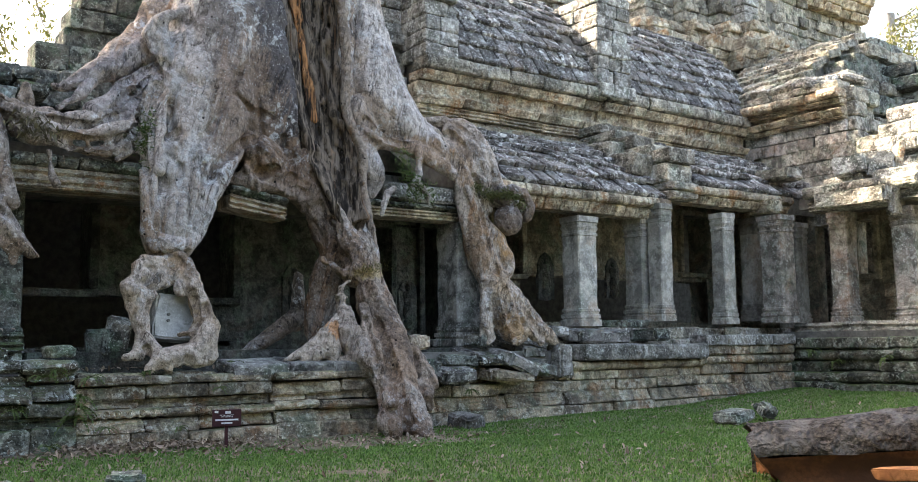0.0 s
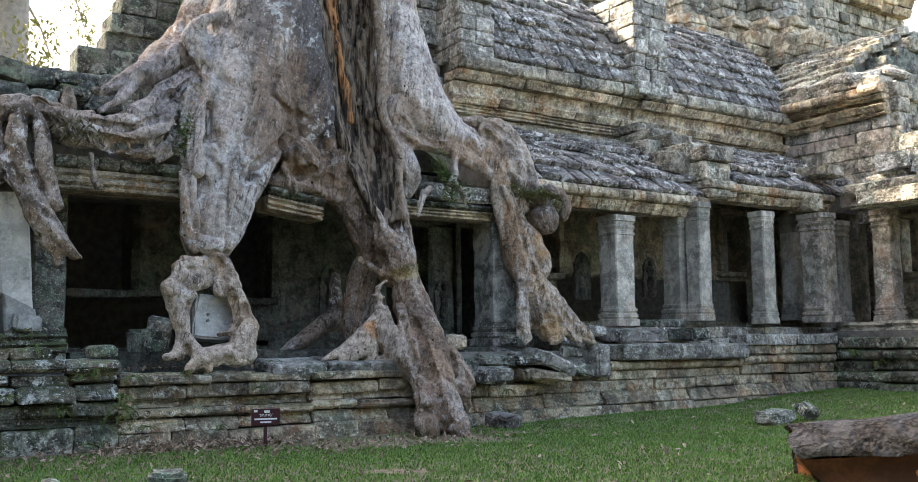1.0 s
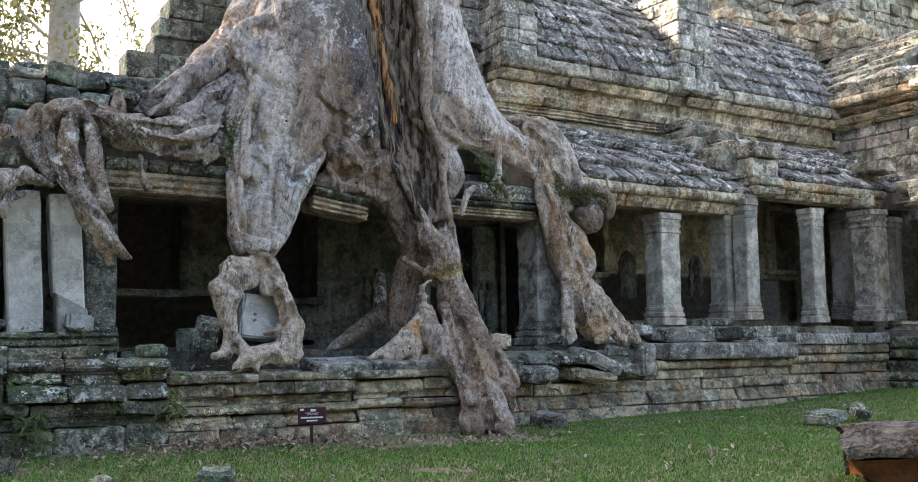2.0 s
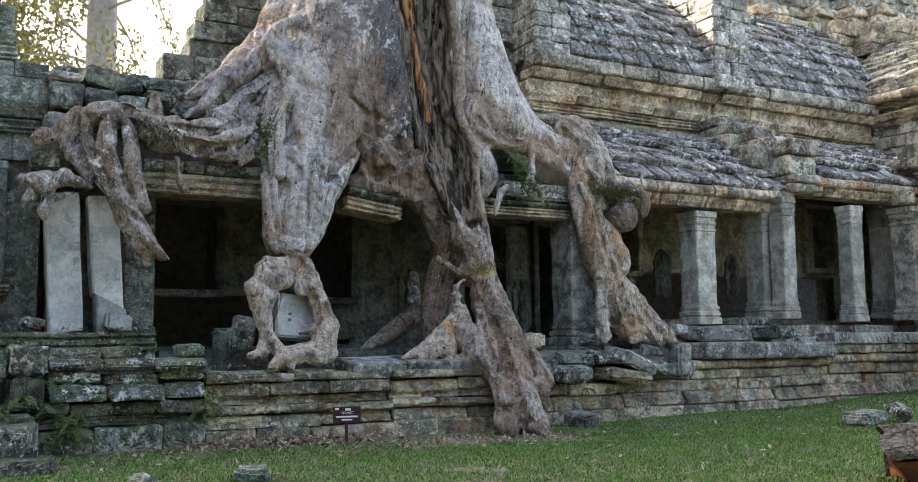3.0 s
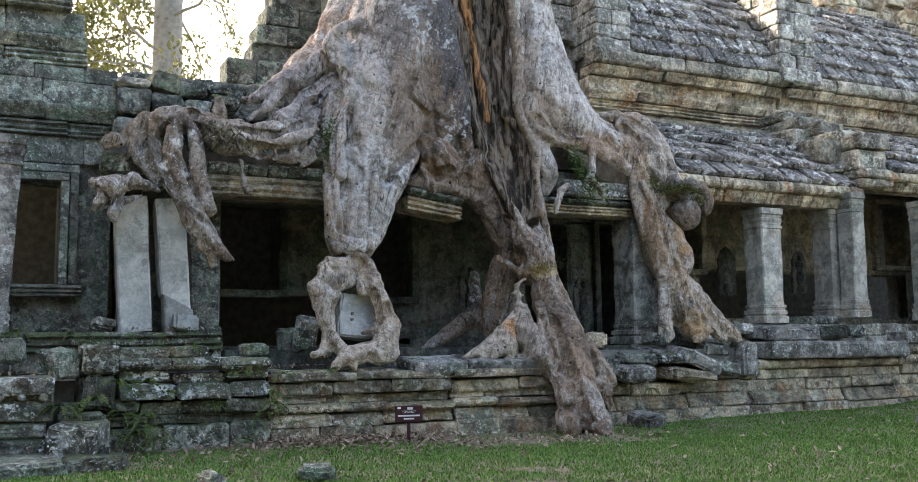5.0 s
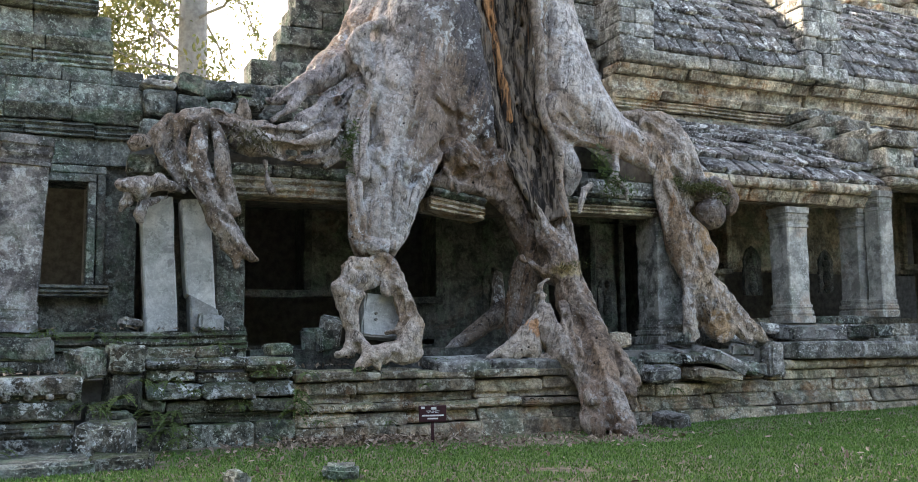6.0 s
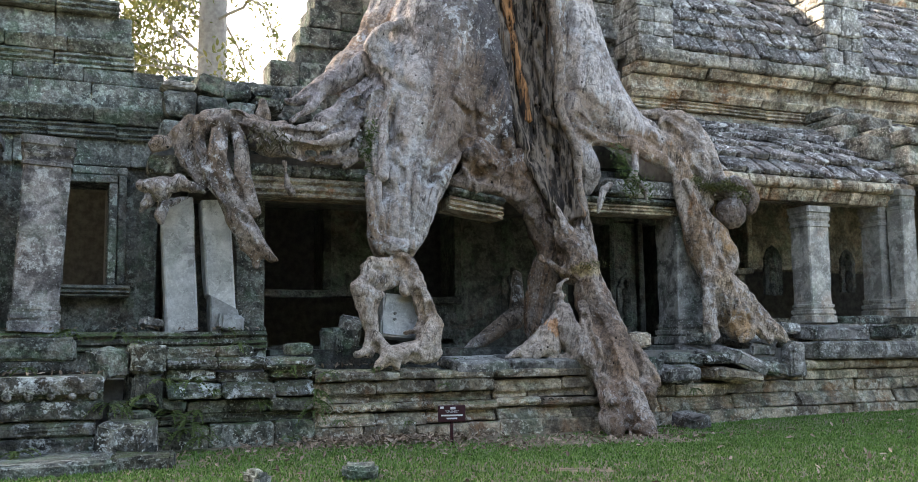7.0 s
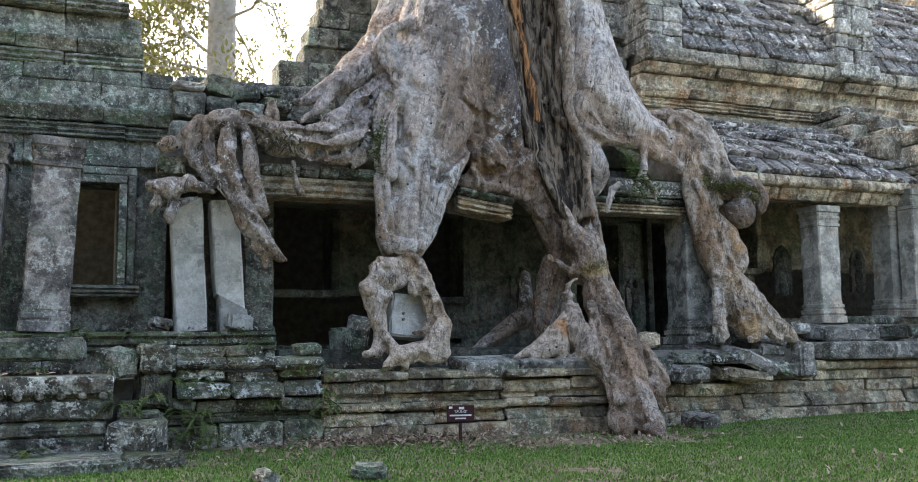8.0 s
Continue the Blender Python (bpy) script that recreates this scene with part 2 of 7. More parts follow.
def leaf_mat(name, a, c, through_light=0.35):
    m, nt, b = node_mat(name, 0.55)
    g = nt.nodes.new("ShaderNodeNewGeometry")
    p = world_coords(nt)
    k = mixc(nt, g.outputs["Random Per Island"], a, c)
    k = mixc(nt, calc(nt, "MULTIPLY", ramp(nt, tex_noise(nt, p, 1.1, 4), 0.5, 0.7), 0.5), k, tuple(0.5 * (x + y) * 0.6 for x, y in zip(a, c)))
    nt.links.new(k, b.inputs["Base Color"])
    tr = nt.nodes.new("ShaderNodeBsdfTranslucent")
    nt.links.new(k, tr.inputs["Color"])
    mx = nt.nodes.new("ShaderNodeMixShader")
    mx.inputs[0].default_value = through_light
    nt.links.new(b.outputs[0], mx.inputs[1])
    nt.links.new(tr.outputs[0], mx.inputs[2])
    nt.links.new(mx.outputs[0], nt.nodes["Material Output"].inputs["Surface"])
    return m


BARK = bark_mat("grey_root_bark", (0.10, 0.082, 0.072), (0.47, 0.42, 0.375), (0.29, 0.205, 0.14), 0.9, 0.85, 1.0,
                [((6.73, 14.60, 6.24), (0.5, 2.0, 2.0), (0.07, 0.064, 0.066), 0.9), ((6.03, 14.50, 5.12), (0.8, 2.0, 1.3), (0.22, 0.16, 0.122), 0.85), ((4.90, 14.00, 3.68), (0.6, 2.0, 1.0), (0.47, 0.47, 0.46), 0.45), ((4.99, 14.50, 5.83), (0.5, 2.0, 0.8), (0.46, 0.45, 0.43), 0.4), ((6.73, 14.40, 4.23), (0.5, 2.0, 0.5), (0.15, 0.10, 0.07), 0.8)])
BARK_ARM = bark_mat("purple_grey_root_bark", (0.10, 0.085, 0.078), (0.37, 0.33, 0.31), (0.22, 0.16, 0.12), 0.7, 0.6)
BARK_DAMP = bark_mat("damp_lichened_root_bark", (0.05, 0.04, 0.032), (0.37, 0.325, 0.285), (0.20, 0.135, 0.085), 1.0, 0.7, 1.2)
BARK_FOOT = bark_mat("orange_beige_root_bark", (0.13, 0.092, 0.066), (0.53, 0.455, 0.375), (0.40, 0.275, 0.165), 0.5, 0.65, 1.3,
    [((11.18, 13.80, 1.78), (0.25, 2.0, 0.35), (0.38, 0.225, 0.10), 0.6), ((7.26, 13.40, 1.65), (0.14, 2.0, 0.16), (0.50, 0.25, 0.11), 0.8)])
BARK_LOW = bark_mat("brown_grey_root_bark", (0.095, 0.07, 0.054), (0.40, 0.335, 0.275), (0.27, 0.175, 0.11), 0.4, 0.75, 1.3,
    [((8.03, 13.80, 2.59), (0.4, 2.0, 0.12), (0.40, 0.31, 0.13), 0.5), ((7.84, 12.50, 0.29), (0.3, 2.0, 0.5), (0.15, 0.09, 0.055), 0.7)])
BARK_PALE = bark_mat("pale_smooth_root_bark", (0.19, 0.155, 0.135), (0.58, 0.525, 0.475), (0.34, 0.225, 0.14), 0.65, 0.6, 0.7,
    [((9.57, 14.40, 4.92), (0.9, 2.0, 0.3), (0.30, 0.195, 0.12), 0.8), ((8.66, 14.50, 5.27), (0.5, 2.0, 0.5), (0.32, 0.24, 0.18), 0.6)])
BARK_LEG = bark_mat("beige_leg_root_bark", (0.15, 0.11, 0.082), (0.54, 0.465, 0.39), (0.37, 0.225, 0.115), 0.4, 0.9, 1.0,
    [((10.63, 14.10, 3.33), (0.3, 2.0, 0.6), (0.30, 0.185, 0.105), 0.75), ((11.20, 14.00, 3.29), (0.25, 2.0, 0.3), (0.42, 0.24, 0.10), 0.7)])
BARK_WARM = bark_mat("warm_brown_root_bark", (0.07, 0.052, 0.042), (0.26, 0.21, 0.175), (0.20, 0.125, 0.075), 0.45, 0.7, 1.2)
BARK_STRAND = bark_mat("smooth_brown_strand_bark", (0.13, 0.10, 0.075), (0.34, 0.275, 0.22), (0.25, 0.17, 0.11), 0.1, 0.6, 0.6)
HEART = heart_mat()
HEART_ORANGE = heart_mat("orange_heartwood", (0.50, 0.24, 0.10), 0.8)
GRASS = leaf_mat("lawn_grass", (0.051, 0.138, 0.024), (0.175, 0.308, 0.076), 0.3)
LEAF = leaf_mat("green_leaves", (0.05, 0.10, 0.03), (0.13, 0.17, 0.05))
LEAF_SUN = leaf_mat("yellow_green_leaves", (0.08, 0.10, 0.03), (0.19, 0.185, 0.065), 0.15)
DRY = leaf_mat("dry_leaves", (0.11, 0.075, 0.05), (0.40, 0.32, 0.24), 0.1)
MOSS = leaf_mat("moss_and_fern", (0.06, 0.085, 0.025), (0.20, 0.20, 0.08), 0.2)
SOIL = plain("trodden_soil_and_turf", (0.15, 0.125, 0.085), 0.4, 9.0, 0.95, 0.02, (0.075, 0.105, 0.04))
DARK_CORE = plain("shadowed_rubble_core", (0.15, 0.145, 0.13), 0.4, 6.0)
TRUNK_FAR = plain("pale_smooth_bark", (0.24, 0.235, 0.225), 0.2, 5.0)
SIGN_RED = plain("maroon_painted_board", (0.055, 0.018, 0.022), 0.15, 20, 0.5, 0.002)
SIGN_WHITE = plain("white_lettering", (0.75, 0.75, 0.74), 0.05, 20, 0.6, 0.0)
# sawn wood in a darker colour that holds the shade below the bark
WOOD_SHADED = plain("shaded_sawn_timber", (0.13, 0.055, 0.024), 0.3, 14.0, 0.8, 0.01, (0.085, 0.038, 0.02))
WOOD_CUT = plain("fresh_sawn_timber", (0.40, 0.17, 0.065), 0.3, 14.0, 0.8, 0.01, (0.30, 0.12, 0.05))
LOG_BARK = plain("rough_log_bark", (0.066, 0.056, 0.046), 0.8, 18.0, 0.95, 0.09, (0.135, 0.127, 0.115))


# ---- mesh helpers ----
def mesh_ob(name, verts, faces, material, smooth=False):
    me = bpy.data.meshes.new(name)
    me.from_pydata([tuple(v) for v in verts], [], [tuple(f) for f in faces])
    me.materials.append(material)
    if smooth:
        me.shade_smooth()
    return new(name, me)


def part(name, bm, material, parent, label=""):
    me = bpy.data.meshes.new(name)
    bm.to_mesh(me)
    bm.free()
    me.materials.append(material)
    ob = new(name, me)
    ob.parent = parent
    return tagged(ob, label)


def thing(name, place, label, category, group="", kind=""):
    ob = new(name)
    ob.matrix_basis = place if isinstance(place, Matrix) else Matrix.Translation(place)
    ob.empty_display_size = 0.1
    return tagged(ob, label, category, group, kind)


def under(ob, parent, label=""):
    ob.parent = parent
    return tagged(ob, label)


def axis_lines(length, edge, n):
    e = min(edge, length * 0.3)
    return [-length / 2] + list(np.linspace(-length / 2 + e, length / 2 - e, n)) + [length / 2]


BOX_FACES = {}


def shell(nx, ny, nz):
    """surface points and quads of a grid box with nx * ny * nz cells"""
    if (nx, ny, nz) not in BOX_FACES:
        ids, quads = {}, []

        def vid(i, j, k):
            return ids.setdefault((i, j, k), len(ids))
        for i in range(nx):
            for j in range(ny):
                quads.append([vid(i, j, 0), vid(i, j + 1, 0), vid(i + 1, j + 1, 0), vid(i + 1, j, 0)])
                quads.append([vid(i, j, nz), vid(i + 1, j, nz), vid(i + 1, j + 1, nz), vid(i, j + 1, nz)])
        for i in range(nx):
            for k in range(nz):
                quads.append([vid(i, 0, k), vid(i + 1, 0, k), vid(i + 1, 0, k + 1), vid(i, 0, k + 1)])
                quads.append([vid(i, ny, k), vid(i, ny, k + 1), vid(i + 1, ny, k + 1), vid(i + 1, ny, k)])
        for j in range(ny):
            for k in range(nz):
                quads.append([vid(0, j, k), vid(0, j, k + 1), vid(0, j + 1, k + 1), vid(0, j + 1, k)])
                quads.append([vid(nx, j, k), vid(nx, j + 1, k), vid(nx, j + 1, k + 1), vid(nx, j, k + 1)])
        BOX_FACES[nx, ny, nz] = (np.array(list(ids)), quads)
    return BOX_FACES[nx, ny, nz]


PROFILES = {
    "flat": lambda u: 0 * u,
    "torus": lambda u: 0.09 * np.sqrt(np.clip(1 - (2 * u - 1) ** 2, 0, 1)) - 0.04,
    "cyma": lambda u: 0.10 * (0.5 - 0.5 * np.cos(np.pi * u)) - 0.03,
    "cyma_down": lambda u: 0.10 * (0.5 + 0.5 * np.cos(np.pi * u)) - 0.03,
    "fillets": lambda u: 0.035 * np.sign(np.sin(u * 6 * np.pi)) * 0.8,
    "hollow": lambda u: -0.07 * np.sin(np.pi * u),
}
BLOCKS = {}
rng = np.random.default_rng(11)


def block_mesh(w, d, h, material, profile="flat", worn=0.02, variant=0):
    """a worn stone block, its front to -y, centred; shared between alike blocks"""
    key = (round(w, 1), round(d, 1), round(h, 2), material.name, profile, worn, variant)
    if key not in BLOCKS:
        w, d, h = max(0.1, key[0]), max(0.1, key[1]), max(0.05, key[2])
        nz = 1 if profile == "flat" else 7
        xs, ys, zs = axis_lines(w, worn * 1.5, 5 if w > 0.7 else 3), axis_lines(d, worn * 1.5, 2), axis_lines(h, worn * 1.4, 3 if nz == 1 else nz)
        ids, quads = shell(len(xs) - 1, len(ys) - 1, len(zs) - 1)
        v = np.stack([np.array(xs)[ids[:, 0]], np.array(ys)[ids[:, 1]], np.array(zs)[ids[:, 2]]], 1)
        ends = np.stack([(ids[:, a] == 0) | (ids[:, a] == n - 1) for a, n in ((0, len(xs)), (1, len(ys)), (2, len(zs)))], 1)
        count = ends.sum(1)
        half = np.array([w, d, h]) / 2
        pull = worn * (0.45 + 0.5 * rng.random(len(v)))
        pull[count == 3] *= 1.3 + 1.8 * rng.random((count == 3).sum()) ** 3
        edge = (count >= 2)[:, None] & ends
        v -= np.sign(v) * edge * pull[:, None] * 0.6
        v += rng.normal(0, worn * 0.14, v.shape)
        shift = Vector(rng.uniform(0, 50, 3))
        v += np.array([tuple(noise.noise_vector(Vector(q) * 3.0 + shift) * worn * 0.55) for q in v])
        u = np.clip((v[:, 2] + h / 2) / h, 0, 1)
        v[:, 1] -= np.where(v[:, 1] < 0, PROFILES[profile](u), 0)
        me = bpy.data.meshes.new("block")
        me.from_pydata(v.tolist(), [], quads)
        me.materials.append(material)
        BLOCKS[key] = me
    return BLOCKS[key]


def block(name, parent, place, w, d, h, material, profile="flat", worn=0.02, variants=3):
    ob = new(name, block_mesh(w, d, h, material, profile, worn, int(rng.integers(variants))))
    k = (w / max(0.1, round(w, 1)), d / max(0.1, round(d, 1)), h / max(0.05, round(h, 2)))
    ob.parent = parent
    ob.matrix_basis = place @ Matrix.Diagonal((*k, 1))
    return ob


def solid(name, lo, hi, material, kind="", label="", category="", parent=None):
    """a plain core that blocks stand before"""
    c = [(a + b) / 2 for a, b in zip(lo, hi)]
    s = [b - a for a, b in zip(lo, hi)]
    bm = bmesh.new()
    bmesh.ops.create_cube(bm, size=1, matrix=Matrix.Translation(c) @ Matrix.Diagonal((*s, 1)))
    ob = part(name, bm, material, parent, label)
    return tagged(ob, "", category, "", kind)


def courses(parent, start, stop, front, rows, material, depth=0.5, lengths=(0.5, 1.2), facing="-y", worn=0.02, rough=0.014, gaps=0.0, name="stone_block"):
    """rows of blocks along x (facing -y) or along y (facing -x): (bottom, top, proud, profile[, material])"""
    for row in rows:
        z0, z1, proud, profile = row[:4]
        mat = row[4] if len(row) > 4 else material
        a = start
        while a < stop - 0.12:
            w = float(rng.uniform(*lengths))
            if stop - a - w < lengths[0] * 0.6:
                w = stop - a
            if rng.random() >= gaps:
                f = front - proud + rng.normal(0, rough)
                tilt = rng.normal(0, 0.5), rng.normal(0, 0.5), rng.normal(0, 0.7)
                zc = (z0 + z1) / 2 + rng.normal(0, rough * 0.4)
                if facing == "-y":
                    m = pose(a + w / 2, f + depth / 2, zc, *tilt)
                else:
                    m = pose(f + depth / 2, a + w / 2, zc, tilt[0], tilt[1], tilt[2] - 90)
                block(name, parent, m, w - 0.006, depth, z1 - z0 - 0.004, mat, profile, worn * 0.75)
            a += w


def square_turning(profile, chamfer=0.03):
    """a square post with mouldings: (height, half width) from the bottom up"""
    bm = bmesh.new()
    rings = []
    for z, r in profile:
        c = min(chamfer, r * 0.4)
        ring = [(-r + c, -r), (r - c, -r), (r, -r + c), (r, r - c), (r - c, r), (-r + c, r), (-r, r - c), (-r, -r + c)]
        rings.append([bm.verts.new((x + rng.normal(0, 0.004), y + rng.normal(0, 0.004), z)) for x, y in ring])
    for a, b in zip(rings, rings[1:]):
        for i in range(8):
            bm.faces.new((a[i], a[(i + 1) % 8], b[(i + 1) % 8], b[i]))
    bm.faces.new(rings[0][::-1])
    bm.faces.new(rings[-1])
    return bm


def pillar(x, y, z0, z1, w, label, capital=True, lean=(0, 0), material=None, base=True, slim=False):
    ob = thing("stone_pillar", pose(x, y, z0, lean[0], lean[1], float(rng.normal(0, 1.0))), label, "pillar", "gallery pillars")
    h, r, mat = z1 - z0, w / 2, material or STONE_SHAFT
    swell = 0.35 if slim else 0.85
    hb, hc = (0.42 if base else 0.0), (0.42 if capital else 0.0)
    if base:
        foot = [(0, 1.26), (0.13, 1.26), (0.14, 1.12), (0.17, 1.12), (0.18, 1.22), (0.25, 1.22), (0.26, 1.07), (0.30, 1.07), (0.31, 1.14), (0.36, 1.14), (0.37, 1.03), (hb, 1.0)]
        part("pillar_base", square_turning([(z, r * (1 + (k - 1) * swell)) for z, k in foot]), mat, ob, "moulded base with green algae")
    n = 7
    part("shaft", square_turning([(hb + (h - hb - hc) * i / n, r * (1 + float(rng.normal(0, 0.012)))) for i in range(n + 1)], 0.025), mat, ob)
    if capital:
        head = [(0, 1.0), (0.01, 1.13), (0.06, 1.13), (0.07, 1.02), (0.12, 1.04), (0.17, 1.17), (0.21, 1.17), (0.22, 1.07), (0.28, 1.12), (0.30, 1.24), (hc, 1.24)]
        part("capital", square_turning([(h - hc + z, r * (1 + (k - 1) * (0.7 if slim else 0.72))) for z, k in head]), mat, ob, "moulded capital")
    return ob


def roof(parent, x0, x1, line, count, material, tile=0.36, thick=0.13, facing="-y", gaps=0.02):
    """courses of overlapping roof stones up a curved line of (depth, height)"""
    line = np.array(line, float)
    seg = np.hypot(*np.diff(line, axis=0).T)
    cum = np.concatenate([[0], np.cumsum(seg)])
    step = cum[-1] / count
    for i in range(count):
        s = (i + 0.5) * step
        yy, zz = np.interp(s, cum, line[:, 0]), np.interp(s, cum, line[:, 1])
        dy, dz = np.interp(s + 0.1, cum, line[:, 0]) - np.interp(s - 0.1, cum, line[:, 0]), np.interp(s + 0.1, cum, line[:, 1]) - np.interp(s - 0.1, cum, line[:, 1])
        slope = math.degrees(math.atan2(dz, dy))
        a = x0 + float(rng.uniform(-0.1, 0.1))
        while a < x1 - 0.05:
            w = min(tile * float(rng.uniform(0.75, 1.3)), x1 - a)
            if rng.random() > gaps:
                tip = slope - 12 + float(rng.normal(0, 2.2))
                lift = thick * 0.25 + float(rng.normal(0, 0.022))
                if facing == "-y":
                    m = pose(a + w / 2, yy, zz + lift, tip, float(rng.normal(0, 1.5)), float(rng.normal(0, 1.5)))
                else:
                    m = pose(yy, a + w / 2, zz + lift, 0, 0, -90) @ pose(0, 0, 0, tip, float(rng.normal(0, 1.5)), float(rng.normal(0, 1.5)))
                block("roof_stone", parent, m, w - 0.015, step * 1.2, thick, material, "flat", 0.034, 4)
            a += w


def prism(name, parent, outline, x0, x1, material, label="", axis="x"):
    """a solid drawn from an outline in depth and height, run along x or y"""
    bm = bmesh.new()
    ends = [[bm.verts.new((x, a, b) if axis == "x" else (a, x, b)) for a, b in outline] for x in (x0, x1)]
    n = len(outline)
    for i in range(n):
        bm.faces.new((ends[0][i], ends[0][(i + 1) % n], ends[1][(i + 1) % n], ends[1][i]))
    bm.faces.new(ends[0])
    bm.faces.new(ends[1][::-1])
    bmesh.ops.recalc_face_normals(bm, faces=bm.faces)
    return part(name, bm, material, parent, label)


def boulder(name, place, size, material, label, category="stone", seed=0, worn=0.05, group=""):
    """one loose dressed stone, its edges broken"""
    r = np.random.default_rng(seed)
    w, d, h = size
    xs, ys, zs = axis_lines(w, 0.05, 4), axis_lines(d, 0.05, 4), axis_lines(h, 0.04, 3)
    ids, quads = shell(len(xs) - 1, len(ys) - 1, len(zs) - 1)
    v = np.stack([np.array(xs)[ids[:, 0]], np.array(ys)[ids[:, 1]], np.array(zs)[ids[:, 2]]], 1)
    half = np.array(size) / 2
    ends = np.abs(np.abs(v) - half) < 1e-6
    v -= np.sign(v) * (ends & (ends.sum(1) >= 2)[:, None]) * worn * (0.4 + r.random((len(v), 1)))
    out = []
    for q in v:
        n = noise.noise_vector(Vector(q) * 2.1 + Vector((seed * 7.3, 0, 0)))
        n2 = noise.noise_vector(Vector(q) * 6.0 + Vector((seed * 3.1, 5, 0)))
        out.append(Vector(q) + n * 0.10 * min(size) + n2 * 0.03)
    ob = mesh_ob(name, out, quads, material)
    ob.matrix_basis = place @ Matrix.Translation((0, 0, h / 2))
    return tagged(ob, label, category, group)


# ---- ground ----
def ground_height(x, y):
    rise = min(1, max(0, (x - 13.5) / 6.0))
    rise = rise * rise * (3 - 2 * rise) * 0.28
    near = min(1, max(0, (12.2 - y) / 8.0))
    lump = noise.noise(Vector((x * 0.35, y * 0.35, 2.0))) * 0.05 + noise.noise(Vector((x * 1.4, y * 1.4, 7.0))) * 0.018
    bank = 0.06 * max(0, 1 - abs(y - 12.9) / 0.8)
    return rise + lump + bank - 0.02 * near


def build_ground():
    xs = sorted(set(list(np.arange(-4, 26.01, 0.25)) + [-300, -120, -50, -20, -10, 32, 45, 80, 150, 320]))
    ys = sorted(set(list(np.arange(3, 14.01, 0.25)) + [-300, -100, -40, -15, -5, 0, 18, 25, 40, 80, 160, 400]))
    verts = [(x, y, ground_height(x, y)) for y in ys for x in xs]
    n = len(xs)
    faces = [(j * n + i, j * n + i + 1, (j + 1) * n + i + 1, (j + 1) * n + i) for j in range(len(ys) - 1) for i in range(n - 1)]
    ob = mesh_ob("ground", verts, faces, SOIL, True)
    tagged(ob, "lawn of short green grass with bare soil by the wall", "ground", kind="structure")


build_ground()


def blades(name, count, area, material, height, width, keep, label, seed):
    """one mesh of many bent blades"""
    r = np.random.default_rng(seed)
    verts, faces = [], []
    x0, x1, y0, y1 = area
    while count > 0:
        count -= 1
        x, y = r.uniform(x0, x1), r.uniform(y0, y1)
        if not keep(x, y, r):
            continue
        z = ground_height(x, y)
        a, h, w = r.uniform(0, 6.283), height * r.uniform(0.5, 1.4), width * r.uniform(0.7, 1.3)
        lean = r.uniform(0.1, 0.9) * h
        dx, dy = math.cos(a), math.sin(a)
        k = len(verts)
        verts += [(x - dy * w, y + dx * w, z - 0.01), (x + dy * w, y - dx * w, z - 0.01), (x + dx * lean * 0.4 + dy * w * 0.7, y + dy * lean * 0.4 - dx * w * 0.7, z + h * 0.65), (x + dx * lean, y + dy * lean, z + h)]
        faces += [(k, k + 1, k + 2), (k, k + 2, k + 3)]
    ob = mesh_ob(name, verts, faces, material)
    return tagged(ob, label, "grass", kind="stuff")


def lawn(x, y, r):
    bare = noise.noise(Vector((x * 0.5, y * 0.5, 20.0))) + 0.5 * noise.noise(Vector((x * 1.9, y * 1.9, 3.0)))
    wall = 12.75 if x < 9 else (13.3 if x < 19.3 else 30)
    if y > wall or (x > 19.3 and y > 9):
        return False
    edge = min(1, max(0, (wall - 0.1 - y) / 1.3)) if x < 8.5 else 1
    if y < 8.5 - 0.55 * x or (x < 1.0 and y > 11.6):
        return False
    worn = math.exp(-((x - 6.9) / 1.6) ** 2 - ((y - 12.1) / 0.75) ** 2) + 0.7 * math.exp(-((x - 9.6) / 0.8) ** 2 - ((y - 12.3) / 0.5) ** 2)
    return bare < -0.05 + 0.75 * edge - 1.1 * worn or r.random() < 0.12 + 0.1 * (1 - worn)


blades("lawn", 190000, (-1.5, 20.0, 4.6, 13.4), GRASS, 0.029, 0.010, lawn, "short green lawn grass", 3)


